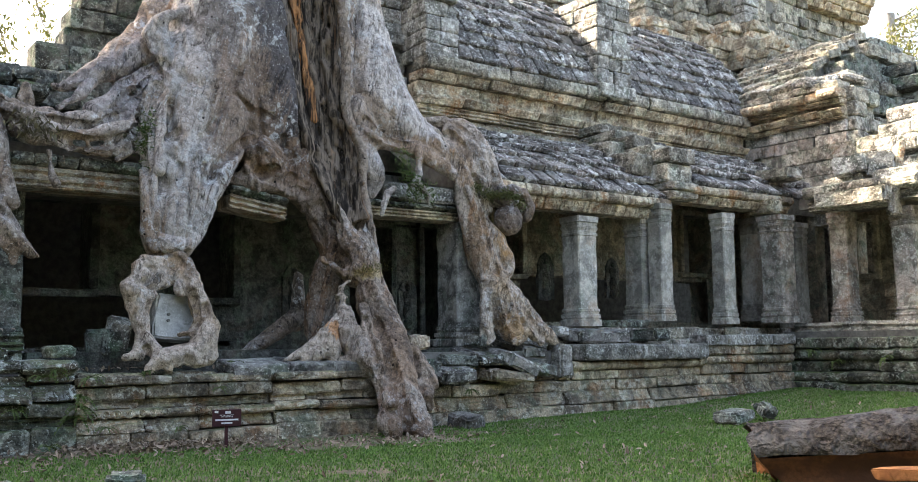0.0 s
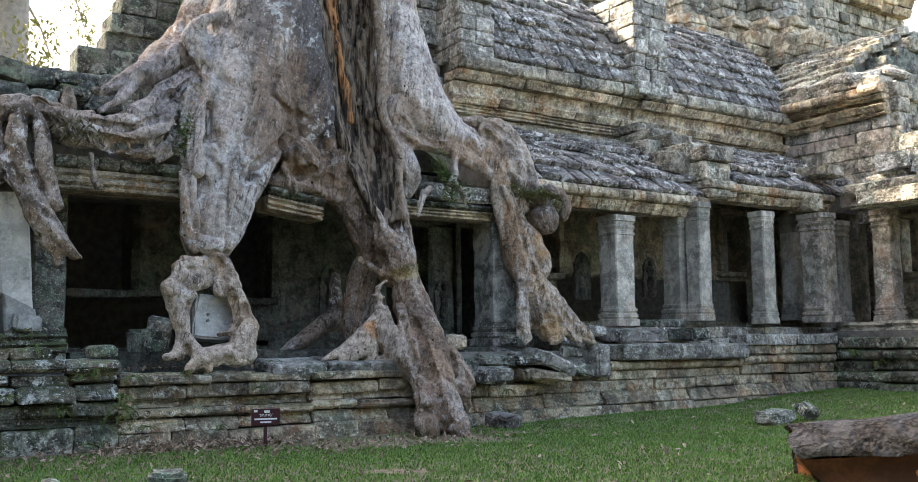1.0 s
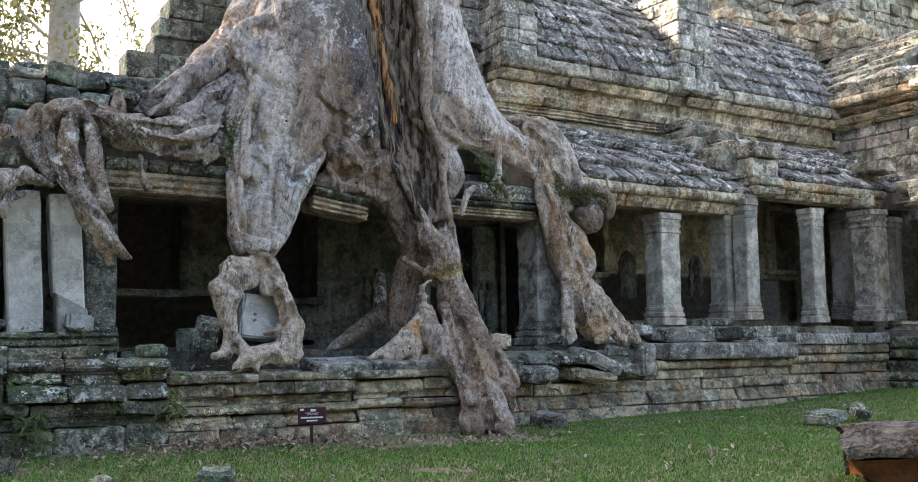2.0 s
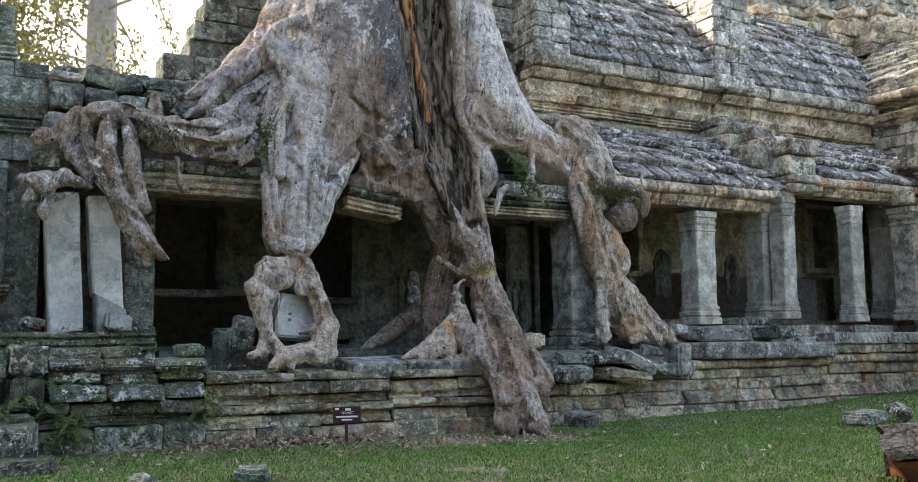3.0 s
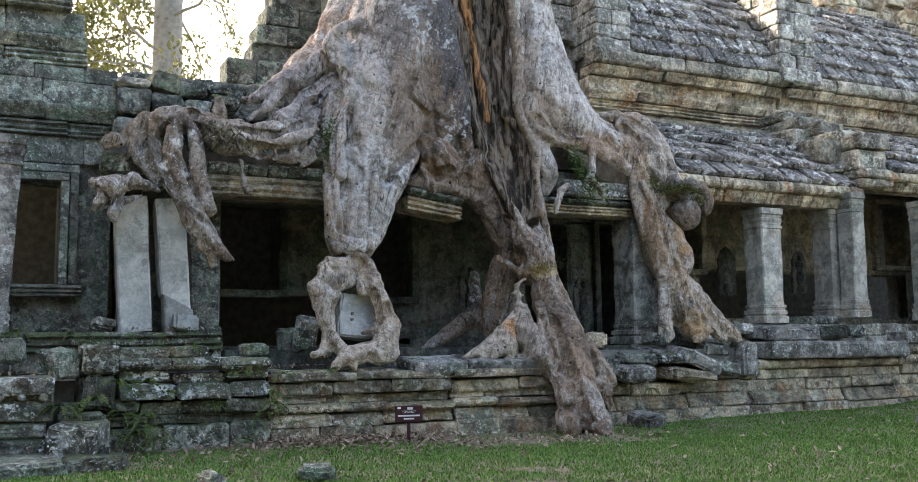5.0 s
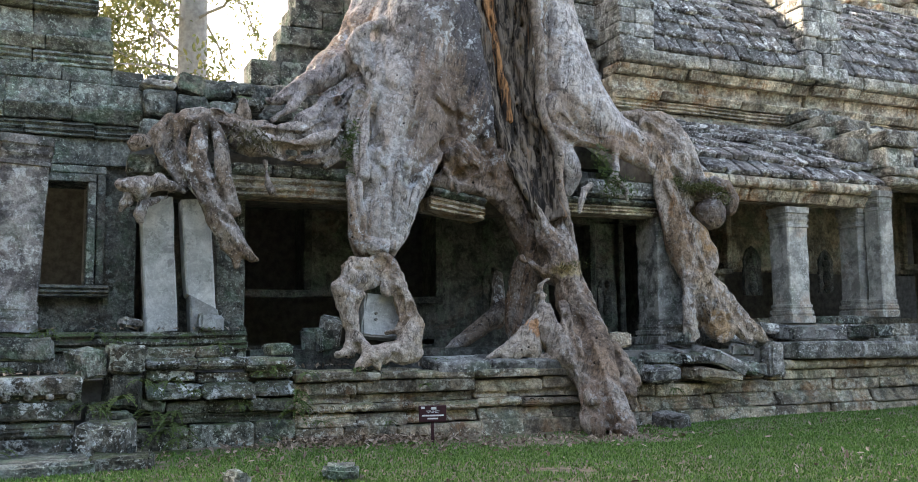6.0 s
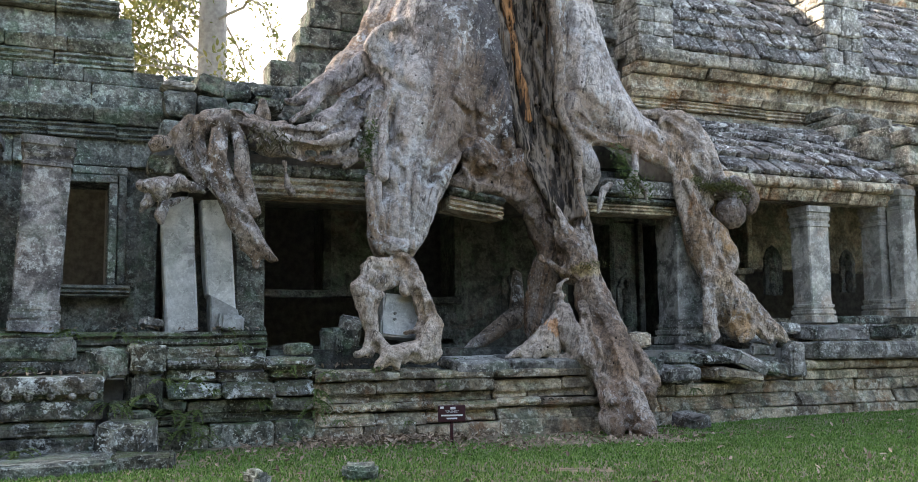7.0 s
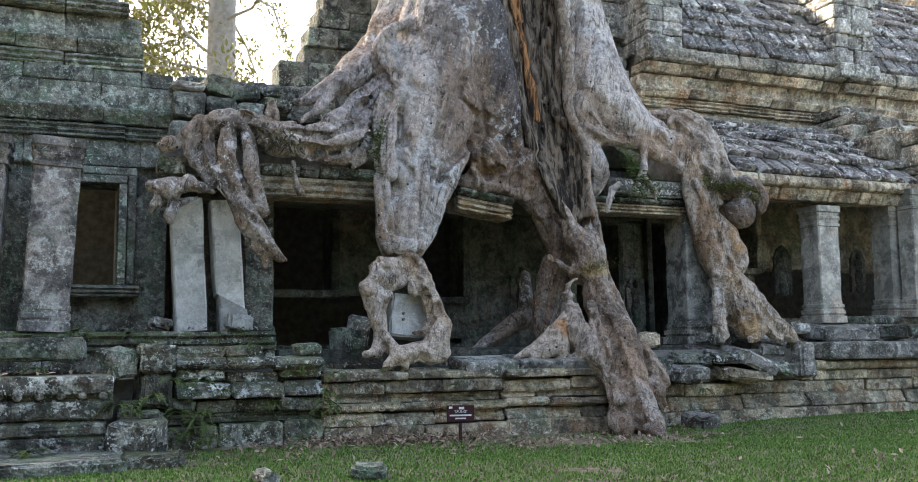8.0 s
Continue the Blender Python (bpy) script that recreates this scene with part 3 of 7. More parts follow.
# ---- the stone platform ----
def platform():
    core = solid("platform", (-6, 13.42, -0.3), (8.6, 14.6, 0.97), DARK_CORE, "structure", "long moulded sandstone platform with mossy worn courses", "platform")
    rows = [(-0.12, 0.24, 0.12, "flat"), (0.24, 0.43, 0.03, "cyma_down"), (0.43, 0.56, 0.05, "torus"), (0.56, 0.69, -0.03, "hollow"), (0.69, 0.88, 0.0, "flat"), (0.88, 1.0, 0.08, "flat")]
    courses(core, 3.3, 6.1, 13.15, rows, STONE_BASE, 0.55, (0.6, 1.4), worn=0.035, rough=0.025)
    rows = [r + (STONE_WARM,) if 0.4 < r[0] < 0.8 else r for r in rows]
    courses(core, 6.1, 8.3, 13.15, rows, STONE_BASE, 0.55, (0.5, 1.2), worn=0.035, rough=0.03)
    rows = [(-0.14, 0.36, 0.12, "flat"), (0.36, 0.5, 0.0, "hollow"), (0.5, 0.69, 0.05, "flat")]
    courses(core, 0.6, 3.3, 13.15, rows, STONE_MOSSY, 0.6, (0.8, 1.5), worn=0.05, rough=0.03)
    rows = [(0.71, 0.93, 0.04, "cyma_down"), (0.93, 1.07, 0.0, "hollow"), (1.07, 1.24, 0.09, "torus")]
    courses(core, 1.3, 3.3, 13.15, rows, STONE_LICHEN, 0.6, (0.5, 0.75), worn=0.05, rough=0.045)
    courses(core, 1.2, 3.3, 13.2, [(1.25, 1.42, 0.0, "flat")], STONE_MOSSY, 0.6, (0.5, 0.9), worn=0.05, rough=0.05, gaps=0.05)
    ring = bpy.data.meshes.new("rosette")
    verts, faces = [], []
    for rad, wide in ((0.048, 0.012), (0.018, 0.014)):
        for i in range(14):
            for j in range(4):
                a, c = 2 * math.pi * i / 14, 2 * math.pi * j / 4
                verts.append(((rad + wide * math.cos(c)) * math.cos(a), wide * math.sin(c), (rad + wide * math.cos(c)) * math.sin(a)))
    for s in range(2):
        for i in range(14):
            for j in range(4):
                f = lambda u, v: s * 56 + (u % 14) * 4 + v % 4
                faces.append((f(i, j), f(i + 1, j), f(i + 1, j + 1), f(i, j + 1)))
    ring.from_pydata(verts, [], faces)
    ring.materials.append(STONE_BASE)
    for i in range(26):
        x = 3.5 + 0.16 * i
        if i % 9 < 7:
            ob = new("rosette", ring)
            ob.parent = core
            ob.matrix_basis = pose(x, 13.075, 0.5)
    # paving on top of the platform
    for i, (x, w) in enumerate(((3.8, 0.9), (4.9, 0.8), (6.9, 1.2), (7.9, 0.9))):
        block("paving_slab", core, pose(x, 13.75, 1.0, 0, 0, 0), w, 0.9, 0.08, STONE_BASE, "flat", 0.03)
    for x, w, h, y, rz in ((5.95, 0.95, 0.17, 13.3, 2), (6.75, 0.75, 0.2, 13.28, -1), (7.5, 0.85, 0.22, 13.3, 0)):
        block("edge_slab", core, pose(x, y + 0.2, 1.08, 8, 0, rz), w, 0.75, h, STONE_SLATE, "flat", 0.025)
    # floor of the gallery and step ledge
    # this floor's dark colour carries the shade under the gallery roof
    solid("gallery_floor", (2.9, 14.25, 0.6), (12.2, 21, 1.33), STONE_SHADE, "structure", "gallery floor of stone darkened for shade", "floor")
    ledge = solid("ledge", (-6, 14.3, 0.5), (2.85, 21, 1.6), DARK_CORE, "structure", "low stone ledge that carries the standing pillars", "ledge")
    courses(ledge, -4, 2.85, 14.22, [(1.34, 1.62, 0.0, "fillets"), (1.05, 1.34, -0.03, "flat")], STONE_MOSSY, 0.5, (0.9, 1.6))
    right = solid("platform_wall", (8.6, 13.75, -0.3), (19.4, 15.0, 1.25), DARK_CORE, "structure", "moulded sandstone platform wall with broken top slabs", "platform")
    rows = [(-0.15, 0.22, 0.1, "flat"), (0.22, 0.47, 0.0, "cyma_down"), (0.47, 0.68, -0.03, "flat")]
    courses(right, 8.6, 19.5, 13.5, rows, STONE_BASE, 0.55, (0.7, 1.7), worn=0.03, rough=0.03)
    courses(right, 12.5, 16.3, 13.5, [(0.68, 0.86, -0.1, "flat", STONE_WARM), (0.86, 1.04, -0.03, "torus", STONE_WARM)], STONE_WARM, 0.5, (0.6, 1.3))
    courses(right, 16.3, 19.5, 13.5, [(0.68, 0.9, -0.05, "flat"), (0.9, 1.1, 0.0, "torus"), (1.1, 1.3, 0.04, "flat"), (1.3, 1.54, 0.1, "flat", STONE_PALE)], STONE_BASE, 0.5, (0.5, 1.0), worn=0.03)
    courses(right, 9.3, 12.5, 13.6, [(0.68, 0.9, 0.0, "flat")], STONE_BASE, 0.5, (0.5, 1.0), worn=0.05, rough=0.07)
    block("cover_slab", right, pose(14.45, 13.75, 1.2, 0, 0.3, 0), 3.6, 0.9, 0.32, STONE_PALE, "flat", 0.04)
    floor = solid("portico_floor", (12.2, 14.6, 0.6), (26, 21, 1.7), STONE_PALE, "structure", "worn stone portico floor", "floor")
    courses(floor, 12.2, 22.5, 14.5, [(1.2, 1.45, 0.0, "flat"), (1.45, 1.72, -0.1, "flat")], STONE, 0.6, (0.8, 1.6), worn=0.04)


platform()


# ---- galleries ----
def pierced_wall(name, parent, x0, x1, z0, z1, y, thick, openings, material, label=""):
    """a wall facing -y, with openings (x0, x1, z0, z1) that go through"""
    bm = bmesh.new()
    xs = sorted({x0, x1, *[o[0] for o in openings], *[o[1] for o in openings]})
    zs = sorted({z0, z1, *[o[2] for o in openings], *[o[3] for o in openings]})
    for a, b in zip(xs, xs[1:]):
        for c, d in zip(zs, zs[1:]):
            if not any(o[0] <= a and b <= o[1] and o[2] <= c and d <= o[3] for o in openings):
                bmesh.ops.create_cube(bm, size=1, matrix=Matrix.Translation(((a + b) / 2, y + thick / 2, (c + d) / 2)) @ Matrix.Diagonal((b - a, thick, d - c, 1)))
    bmesh.ops.remove_doubles(bm, verts=bm.verts, dist=0.0005)
    dupes = [f for f in bm.faces if all(len(e.link_faces) > 2 for e in f.edges)]
    bmesh.ops.delete(bm, geom=dupes, context="FACES_ONLY")
    return part(name, bm, material, parent, label)


def window_frame(parent, x0, x1, z0, z1, y, material, w=0.16):
    """moulded stone surround: sill, head and two jambs"""
    for nm, a, b, c, d in (("sill", x0 - w, x1 + w, z0 - w, z0), ("window_head", x0 - w, x1 + w, z1, z1 + w), ("jamb", x0 - w, x0, z0, z1), ("jamb", x1, x1 + w, z0, z1)):
        block(nm, parent, pose((a + b) / 2, y + 0.1, (c + d) / 2), b - a, 0.36, d - c - 0.004, material, "flat", 0.02)


def main_gallery():
    g = thing("temple_gallery", (0, 0, 0), "long ruined sandstone gallery with a stone-tiled roof", "temple")
    win = [(3.3, 4.4, 2.4, 3.95), (6.1, 7.0, 2.3, 3.9), (9.5, 10.5, 1.4, 3.85), (11.35, 11.75, 1.5, 3.9), (13.3, 14.1, 3.0, 4.3), (19.73, 20.77, 3.24, 4.8), (21.9, 22.3, 1.9, 4.7)]
    left = [o for o in win if o[1] < 12]
    # left bays take the shade-darkened stone, right bays the lighter one
    wall = pierced_wall("back_wall", g, 1.6, 12.2, 0.8, 5.0, 17.0, 0.6, left, STONE_SHADE, "inner gallery wall with dark window openings")
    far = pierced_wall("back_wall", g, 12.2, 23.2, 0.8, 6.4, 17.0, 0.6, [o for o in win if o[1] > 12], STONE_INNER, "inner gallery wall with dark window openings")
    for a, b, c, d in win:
        window_frame(wall if b < 12 else far, a, b, c, d, 16.94, STONE_SHADE if b < 12 else STONE_INNER, 0.14)
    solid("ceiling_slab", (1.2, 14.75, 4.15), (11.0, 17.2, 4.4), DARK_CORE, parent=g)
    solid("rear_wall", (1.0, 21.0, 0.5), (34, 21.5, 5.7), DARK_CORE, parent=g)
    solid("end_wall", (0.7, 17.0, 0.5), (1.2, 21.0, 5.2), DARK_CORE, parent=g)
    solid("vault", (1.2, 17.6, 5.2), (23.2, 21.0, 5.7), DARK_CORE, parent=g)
    # half vault over the portico
    low = [(14.55, 4.62), (15.0, 5.12), (15.6, 5.55), (16.4, 5.95), (17.35, 6.3)]
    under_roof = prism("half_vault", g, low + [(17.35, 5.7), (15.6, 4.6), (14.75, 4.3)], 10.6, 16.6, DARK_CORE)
    roof(under_roof, 11.2, 16.4, low, 7, STONE_ROOF, 0.36, 0.14)
    hi = [(14.35, 5.0), (14.8, 5.45), (15.5, 5.9), (16.4, 6.3), (17.3, 6.6)]
    under_roof = prism("half_vault", g, hi + [(17.3, 6.0), (15.5, 4.9), (14.6, 4.65)], 17.2, 22.9, DARK_CORE)
    roof(under_roof, 17.3, 22.2, hi, 7, STONE_ROOF, 0.4, 0.15)
    # eaves: carved cornice blocks
    eave = solid("cornice", (11.2, 14.75, 4.2), (16.5, 15.1, 4.6), DARK_CORE, parent=g)
    courses(eave, 11.2, 16.5, 14.6, [(4.16, 4.4, 0.0, "cyma"), (4.4, 4.64, 0.14, "torus")], STONE_WARM, 0.5, (0.25, 0.5), worn=0.03, name="cornice_stone")
    eave = solid("cornice", (17.2, 14.55, 4.62), (20.9, 14.9, 5.0), DARK_CORE, parent=g)
    courses(eave, 17.1, 20.9, 14.4, [(4.6, 4.8, 0.0, "cyma"), (4.8, 5.02, 0.12, "torus")], STONE_WARM, 0.5, (0.4, 0.8), worn=0.03, name="cornice_stone")
    # end of the raised roof section
    knee = solid("gable_end", (16.55, 14.7, 4.6), (17.15, 17.3, 5.6), DARK_CORE, parent=g)
    courses(knee, 16.4, 17.3, 14.45, [(4.62, 4.85, 0.12, "torus"), (4.85, 5.05, 0.2, "flat"), (5.05, 5.5, 0.0, "flat"), (5.5, 5.85, 0.1, "flat")], STONE, 0.8, (0.8, 1.0), worn=0.05)
    for f, z0, z1, dep in ((14.95, 5.8, 6.05, 2.4), (15.5, 6.0, 6.35, 1.9), (16.1, 6.3, 6.6, 1.3), (16.6, 6.6, 6.85, 0.9)):
        courses(knee, 16.45, 17.25, f, [(z0, z1, 0.0, "flat")], STONE, dep, (0.8, 1.0), worn=0.06)
    block("wedge_stone", knee, pose(16.15, 15.35, 5.5, 4, 3, 0), 0.7, 0.9, 0.55, STONE, "flat", 0.05)
    block("wedge_stone", knee, pose(16.3, 16.3, 6.0, 6, -4, 0), 0.6, 0.9, 0.5, STONE, "flat", 0.05)
    # upper wall with its deep cornice
    up = solid("upper_wall", (11.8, 17.8, 5.6), (23.4, 18.4, 7.9), DARK_CORE, parent=g)
    rows = [(5.9, 6.3, 0, "flat"), (6.3, 6.62, 0.0, "flat"), (6.62, 6.86, 0.08, "fillets"), (6.86, 7.05, 0.16, "cyma"), (7.05, 7.4, 0.02, "hollow"), (7.4, 7.62, 0.2, "cyma"), (7.62, 7.95, 0.36, "torus", STONE)]
    courses(up, 11.6, 17.2, 17.5, rows, STONE_WARM, 0.6, (0.6, 1.3), worn=0.03, rough=0.02)
    courses(up, 17.2, 23.2, 17.4, rows, STONE_WARM, 0.6, (0.6, 1.3), worn=0.03, rough=0.02)
    top = [(17.2, 7.95), (17.5, 8.7), (17.9, 9.4), (18.5, 10.1), (19.2, 10.7), (20.0, 11.0)]
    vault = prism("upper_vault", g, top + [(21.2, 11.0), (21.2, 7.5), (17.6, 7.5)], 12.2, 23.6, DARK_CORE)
    roof(vault, 12.5, 17.0, top, 10, STONE_ROOF, 0.42, 0.15)
    roof(vault, 18.2, 23.4, top, 10, STONE_ROOF, 0.45, 0.15)
    # gable piers that close the roof sections
    for x0, x1, f, z0, z1 in ((11.6, 12.5, 17.1, 7.9, 11.4), (16.9, 18.1, 17.0, 7.7, 10.4)):
        pier = solid("gable_pier", (x0 + 0.1, f + 0.3, z0), (x1 - 0.1, 20.5, z1 - 0.2), DARK_CORE, parent=g)
        z = z0
        while z < z1 - 0.1:
            h = float(rng.uniform(0.28, 0.42))
            courses(pier, x0 + rng.normal(0, 0.04), x1 + rng.normal(0, 0.04), f, [(z, z + h, float(rng.normal(0, 0.05)), "flat")], STONE_PALE, 0.6, (0.4, 0.7), worn=0.04)
            courses(pier, f + 0.05, f + 3.0, x0, [(z, z + h, 0.0, "flat")], STONE_PALE, 0.4, (0.5, 0.9), facing="-x", worn=0.04)
            z += h
    return g


main_gallery()

FRONT = "grey sandstone gallery pillar with moulded base and capital"
pillar(14.00, 14.86, 1.74, 4.08, 0.53, FRONT)
pillar(16.08, 15.02, 1.86, 4.19, 0.54, FRONT)
pillar(16.14, 14.50, 1.85, 4.49, 0.39, "slender pale pillar carrying the raised lintel")
pillar(18.20, 14.39, 1.79, 4.41, 0.39, FRONT)
pillar(20.44, 15.22, 1.90, 4.54, 0.44, FRONT)
pillar(19.98, 14.12, 1.83, 4.45, 0.58, "broad weathered sandstone pilaster at the inner corner", lean=(0, -1.6), material=STONE_PINK)
pillar(10.75, 14.75, 1.35, 3.72, 0.66, "damp dark-streaked square pillar behind a root", capital=False, material=STONE_STREAK)
pillar(1.65, 14.62, 1.62, 3.6, 0.46, "plain pale grey pillar leaning on its neighbour", capital=False, base=False, lean=(0, -3.4), material=STONE_SMOOTH)


def cracked_pillar(x, y, z0, z1, w, lean, label):
    """a plain post broken across its foot, the pieces a little apart"""
    ob = thing("stone_pillar", pose(x, y, z0, 0, lean, 0), label, "pillar", "gallery pillars")
    h, r = z1 - z0, w / 2
    for name, keep, shift in (("shaft", 1, 0.0), ("broken_foot", -1, 0.03)):
        bm = square_turning([(h * i / 9, r * (1 + float(rng.normal(0, 0.012)))) for i in range(10)], 0.025)
        cut = bmesh.ops.bisect_plane(bm, geom=bm.verts[:] + bm.edges[:] + bm.faces[:], plane_co=(0, 0, 0.42 + (0.012 if keep > 0 else -0.012)), plane_no=(0.62, 0.1, 1), clear_inner=keep > 0, clear_outer=keep < 0)
        bmesh.ops.contextual_create(bm, geom=[e for e in cut["geom_cut"] if isinstance(e, bmesh.types.BMEdge)])
        bmesh.ops.translate(bm, verts=bm.verts, vec=(shift, -0.02 * (keep < 0), 0))
        part(name, bm, STONE_SMOOTH, ob)
    return ob


cracked_pillar(2.24, 14.64, 1.62, 3.6, 0.42, -4.4, "plain grey pillar cracked across its foot")
pillar(-0.36, 14.55, 1.62, 4.35, 0.62, "lichen-spotted square pillar with a worn capital", lean=(0, 2.6), material=STONE_SPECK, slim=True)
pillar(-1.27, 14.55, 1.62, 4.35, 0.62, "lichen-spotted square pillar with a worn capital", lean=(0, 1.5), material=STONE_SPECK, slim=True)
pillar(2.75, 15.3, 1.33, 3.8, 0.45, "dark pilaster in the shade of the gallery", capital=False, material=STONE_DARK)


def lintel(x0, x1, y, z0, z1, label, tilt=0.0, material=None):
    t = thing("lintel", pose((x0 + x1) / 2, y, (z0 + z1) / 2, 0, tilt, 0), label, "lintel", "lintels")
    w, h = x1 - x0, z1 - z0
    block("beam", t, pose(0, 0.2, -h * 0.2), w, 0.55, h * 0.6, material or STONE_WARM, "fillets", 0.02)
    n = max(2, int(w / 0.3))
    for i in range(n):
        block("carved_boss", t, pose(-w / 2 + (i + 0.5) * w / n, 0.16, h * 0.3), w / n, 0.5, h * 0.4, STONE_DARK, "torus", 0.04)
    return t


lintel(2.3, 4.75, 14.4, 3.68, 4.2, "carved lintel of layered mouldings under creeping roots")
lintel(5.9, 6.9, 14.45, 3.55, 3.95, "broken lintel tipped down between two roots", 8)
lintel(8.0, 10.8, 14.5, 3.7, 4.0, "stained lintel below hanging roots")
boulder("fallen_beam", pose(9.9, 14.6, 4.02), (1.9, 0.5, 0.3), STONE_PALE, "pale stone beam lying on the lintel", seed=4, worn=0.03)


# ---- building at the near end ----
def left_building():
    b = thing("temple_porch", (0, 0, 0), "tall dark sandstone porch wall with stepped cornices", "temple")
    wall = pierced_wall("porch_wall", b, -4, 1.35, 1.5, 5.0, 15.55, 0.6, [(0.0, 0.62, 2.35, 3.92), (-2.4, -1.5, 2.35, 3.92)], STONE_PORCH, "dark wall with a framed window")
    solid("porch_back", (-4, 19, 1.5), (1.2, 19.4, 5.5), DARK_CORE, parent=b)
    solid("porch_ceiling", (-4, 15.6, 4.95), (1.3, 19.2, 5.1), DARK_CORE, parent=b)
    for k, w in ((0, 0.12), (1, 0.26)):
        for nm, x0, x1, z0, z1 in (("window_head", -w, 0.62 + w, 3.92 + w - 0.12, 3.92 + w), ("jamb", -w, 0.12 - w, 2.35, 3.8 + w), ("jamb", 0.5 + w, 0.62 + w, 2.35, 3.8 + w)):
            block(nm, wall, pose((x0 + x1) / 2, 15.5 - 0.05 * (1 - k), (z0 + z1) / 2), x1 - x0, 0.2, z1 - z0, STONE_PORCH, "flat", 0.012)
    block("sill", wall, pose(0.31, 15.42, 2.25), 1.3, 0.3, 0.18, STONE_PORCH, "fillets", 0.02)
    rows = [(4.2, 4.62, 0.0, "flat"), (4.62, 4.85, 0.06, "fillets"), (4.85, 5.08, 0.12, "cyma"), (5.08, 5.5, 0.02, "flat"), (5.5, 5.74, 0.0, "flat")]
    courses(wall, -4, 1.4, 15.45, rows, STONE_PORCH, 0.6, (0.6, 1.3), worn=0.02)
    rows = [(5.74, 5.98, 0.05, "fillets"), (5.98, 6.2, 0.1, "cyma"), (6.2, 6.6, 0.0, "flat"), (6.6, 6.85, 0.14, "fillets"), (6.85, 7.2, 0.05, "flat"), (7.2, 7.6, 0.1, "flat")]
    for i, r in enumerate(rows):
        courses(wall, -4, (0.95, 0.93, 0.9, 0.7, 0.55, 0.3)[i], 15.5, [r], STONE_PORCH, 0.6, (0.6, 1.2), worn=0.03)
    solid("upper_core", (-4, 15.9, 5.0), (0.1, 16.4, 7.2), DARK_CORE, parent=b)
    return b


left_building()


def ruined_stack():
    b = thing("ruined_wall", (0, 0, 0), "ruined stepped wall of dark dressed blocks", "wall")
    core = solid("core", (4.6, 19.4, 5.0), (12, 20.2, 8.0), DARK_CORE, parent=b)
    z = 5.4
    for h, x in ((0.45, 1.8), (0.45, 2.4), (0.42, 3.2), (0.55, 3.8), (0.42, 4.35), (0.4, 4.42), (0.4, 4.62), (0.45, 4.75), (0.5, 4.9), (0.5, 5.1)):
        courses(core, x, 8.5, 19.0, [(z, z + h, float(rng.normal(0, 0.04)), "flat")], STONE_DARK, 0.8, (0.6, 1.1), worn=0.03, rough=0.05)
        z += h
    mid = solid("core", (1.6, 16.5, 3.9), (9.0, 17.0, 5.0), DARK_CORE, parent=b)
    courses(mid, 1.5, 9.0, 16.2, [(4.3, 4.62, 0.05, "flat"), (4.62, 4.95, 0.0, "flat"), (4.95, 5.25, 0.06, "flat")], STONE_DARK, 0.7, (0.5, 1.1), worn=0.05, rough=0.05)
    courses(mid, 1.5, 4.0, 16.2, [(5.25, 5.6, 0.0, "flat"), (5.6, 5.95, 0.05, "flat")], STONE_DARK, 0.7, (0.5, 0.9), worn=0.06, rough=0.08, gaps=0.08)
    right = solid("core", (9.2, 18.6, 4.5), (11.7, 20.5, 10.5), DARK_CORE, parent=b)
    z = 5.0
    while z < 11:
        h = float(rng.uniform(0.26, 0.4))
        courses(right, 9.0, 11.75, 18.2, [(z, z + h, float(rng.normal(0, 0.06)), "flat")], STONE_PALE, 0.6, (0.4, 0.9), worn=0.04, rough=0.05)
        z += h
    return b


ruined_stack()


def corner_stack():
    """loose blocks piled between the porch and the roots"""
    t = thing("block_stack", (0, 0, 0), "pile of broken lichen-white blocks beside the porch wall", "wall")
    for x, y, z, w, d, h, turn, mat in STACK:
        block("stone_block", t, pose(x, y, z, 0, turn, turn * 0.7), w, d, h, mat, "flat", 0.05)
    return t


STACK = [
    (1.58, 15.40, 5.50, 0.52, 0.80, 0.13, 1.0, STONE_PALE),
    (1.61, 15.30, 5.17, 0.49, 0.80, 0.39, -2.0, STONE_DARK),
    (1.59, 15.30, 4.74, 0.54, 0.80, 0.30, 1.0, STONE_PORCH),
    (1.33, 14.80, 4.11, 0.40, 0.60, 0.30, 0.0, STONE_MOSSY),
    (1.54, 15.30, 4.29, 0.55, 0.80, 0.52, 1.0, STONE_DARK),
    (2.06, 15.50, 5.57, 0.44, 0.80, 0.32, 9.0, STONE_MOSSY),
    (2.10, 15.40, 5.19, 0.50, 0.80, 0.32, 2.0, STONE_DARK),
    (2.52, 15.60, 5.51, 0.48, 0.80, 0.27, -4.0, STONE_DARK),
    (2.57, 15.45, 5.18, 0.43, 0.70, 0.28, 3.0, STONE_DARK),
    (2.98, 15.75, 5.64, 0.40, 0.70, 0.21, 0.0, STONE_DARK),
    (3.05, 15.65, 5.38, 0.52, 0.70, 0.21, 2.0, STONE_MOSSY),
]
corner_stack()


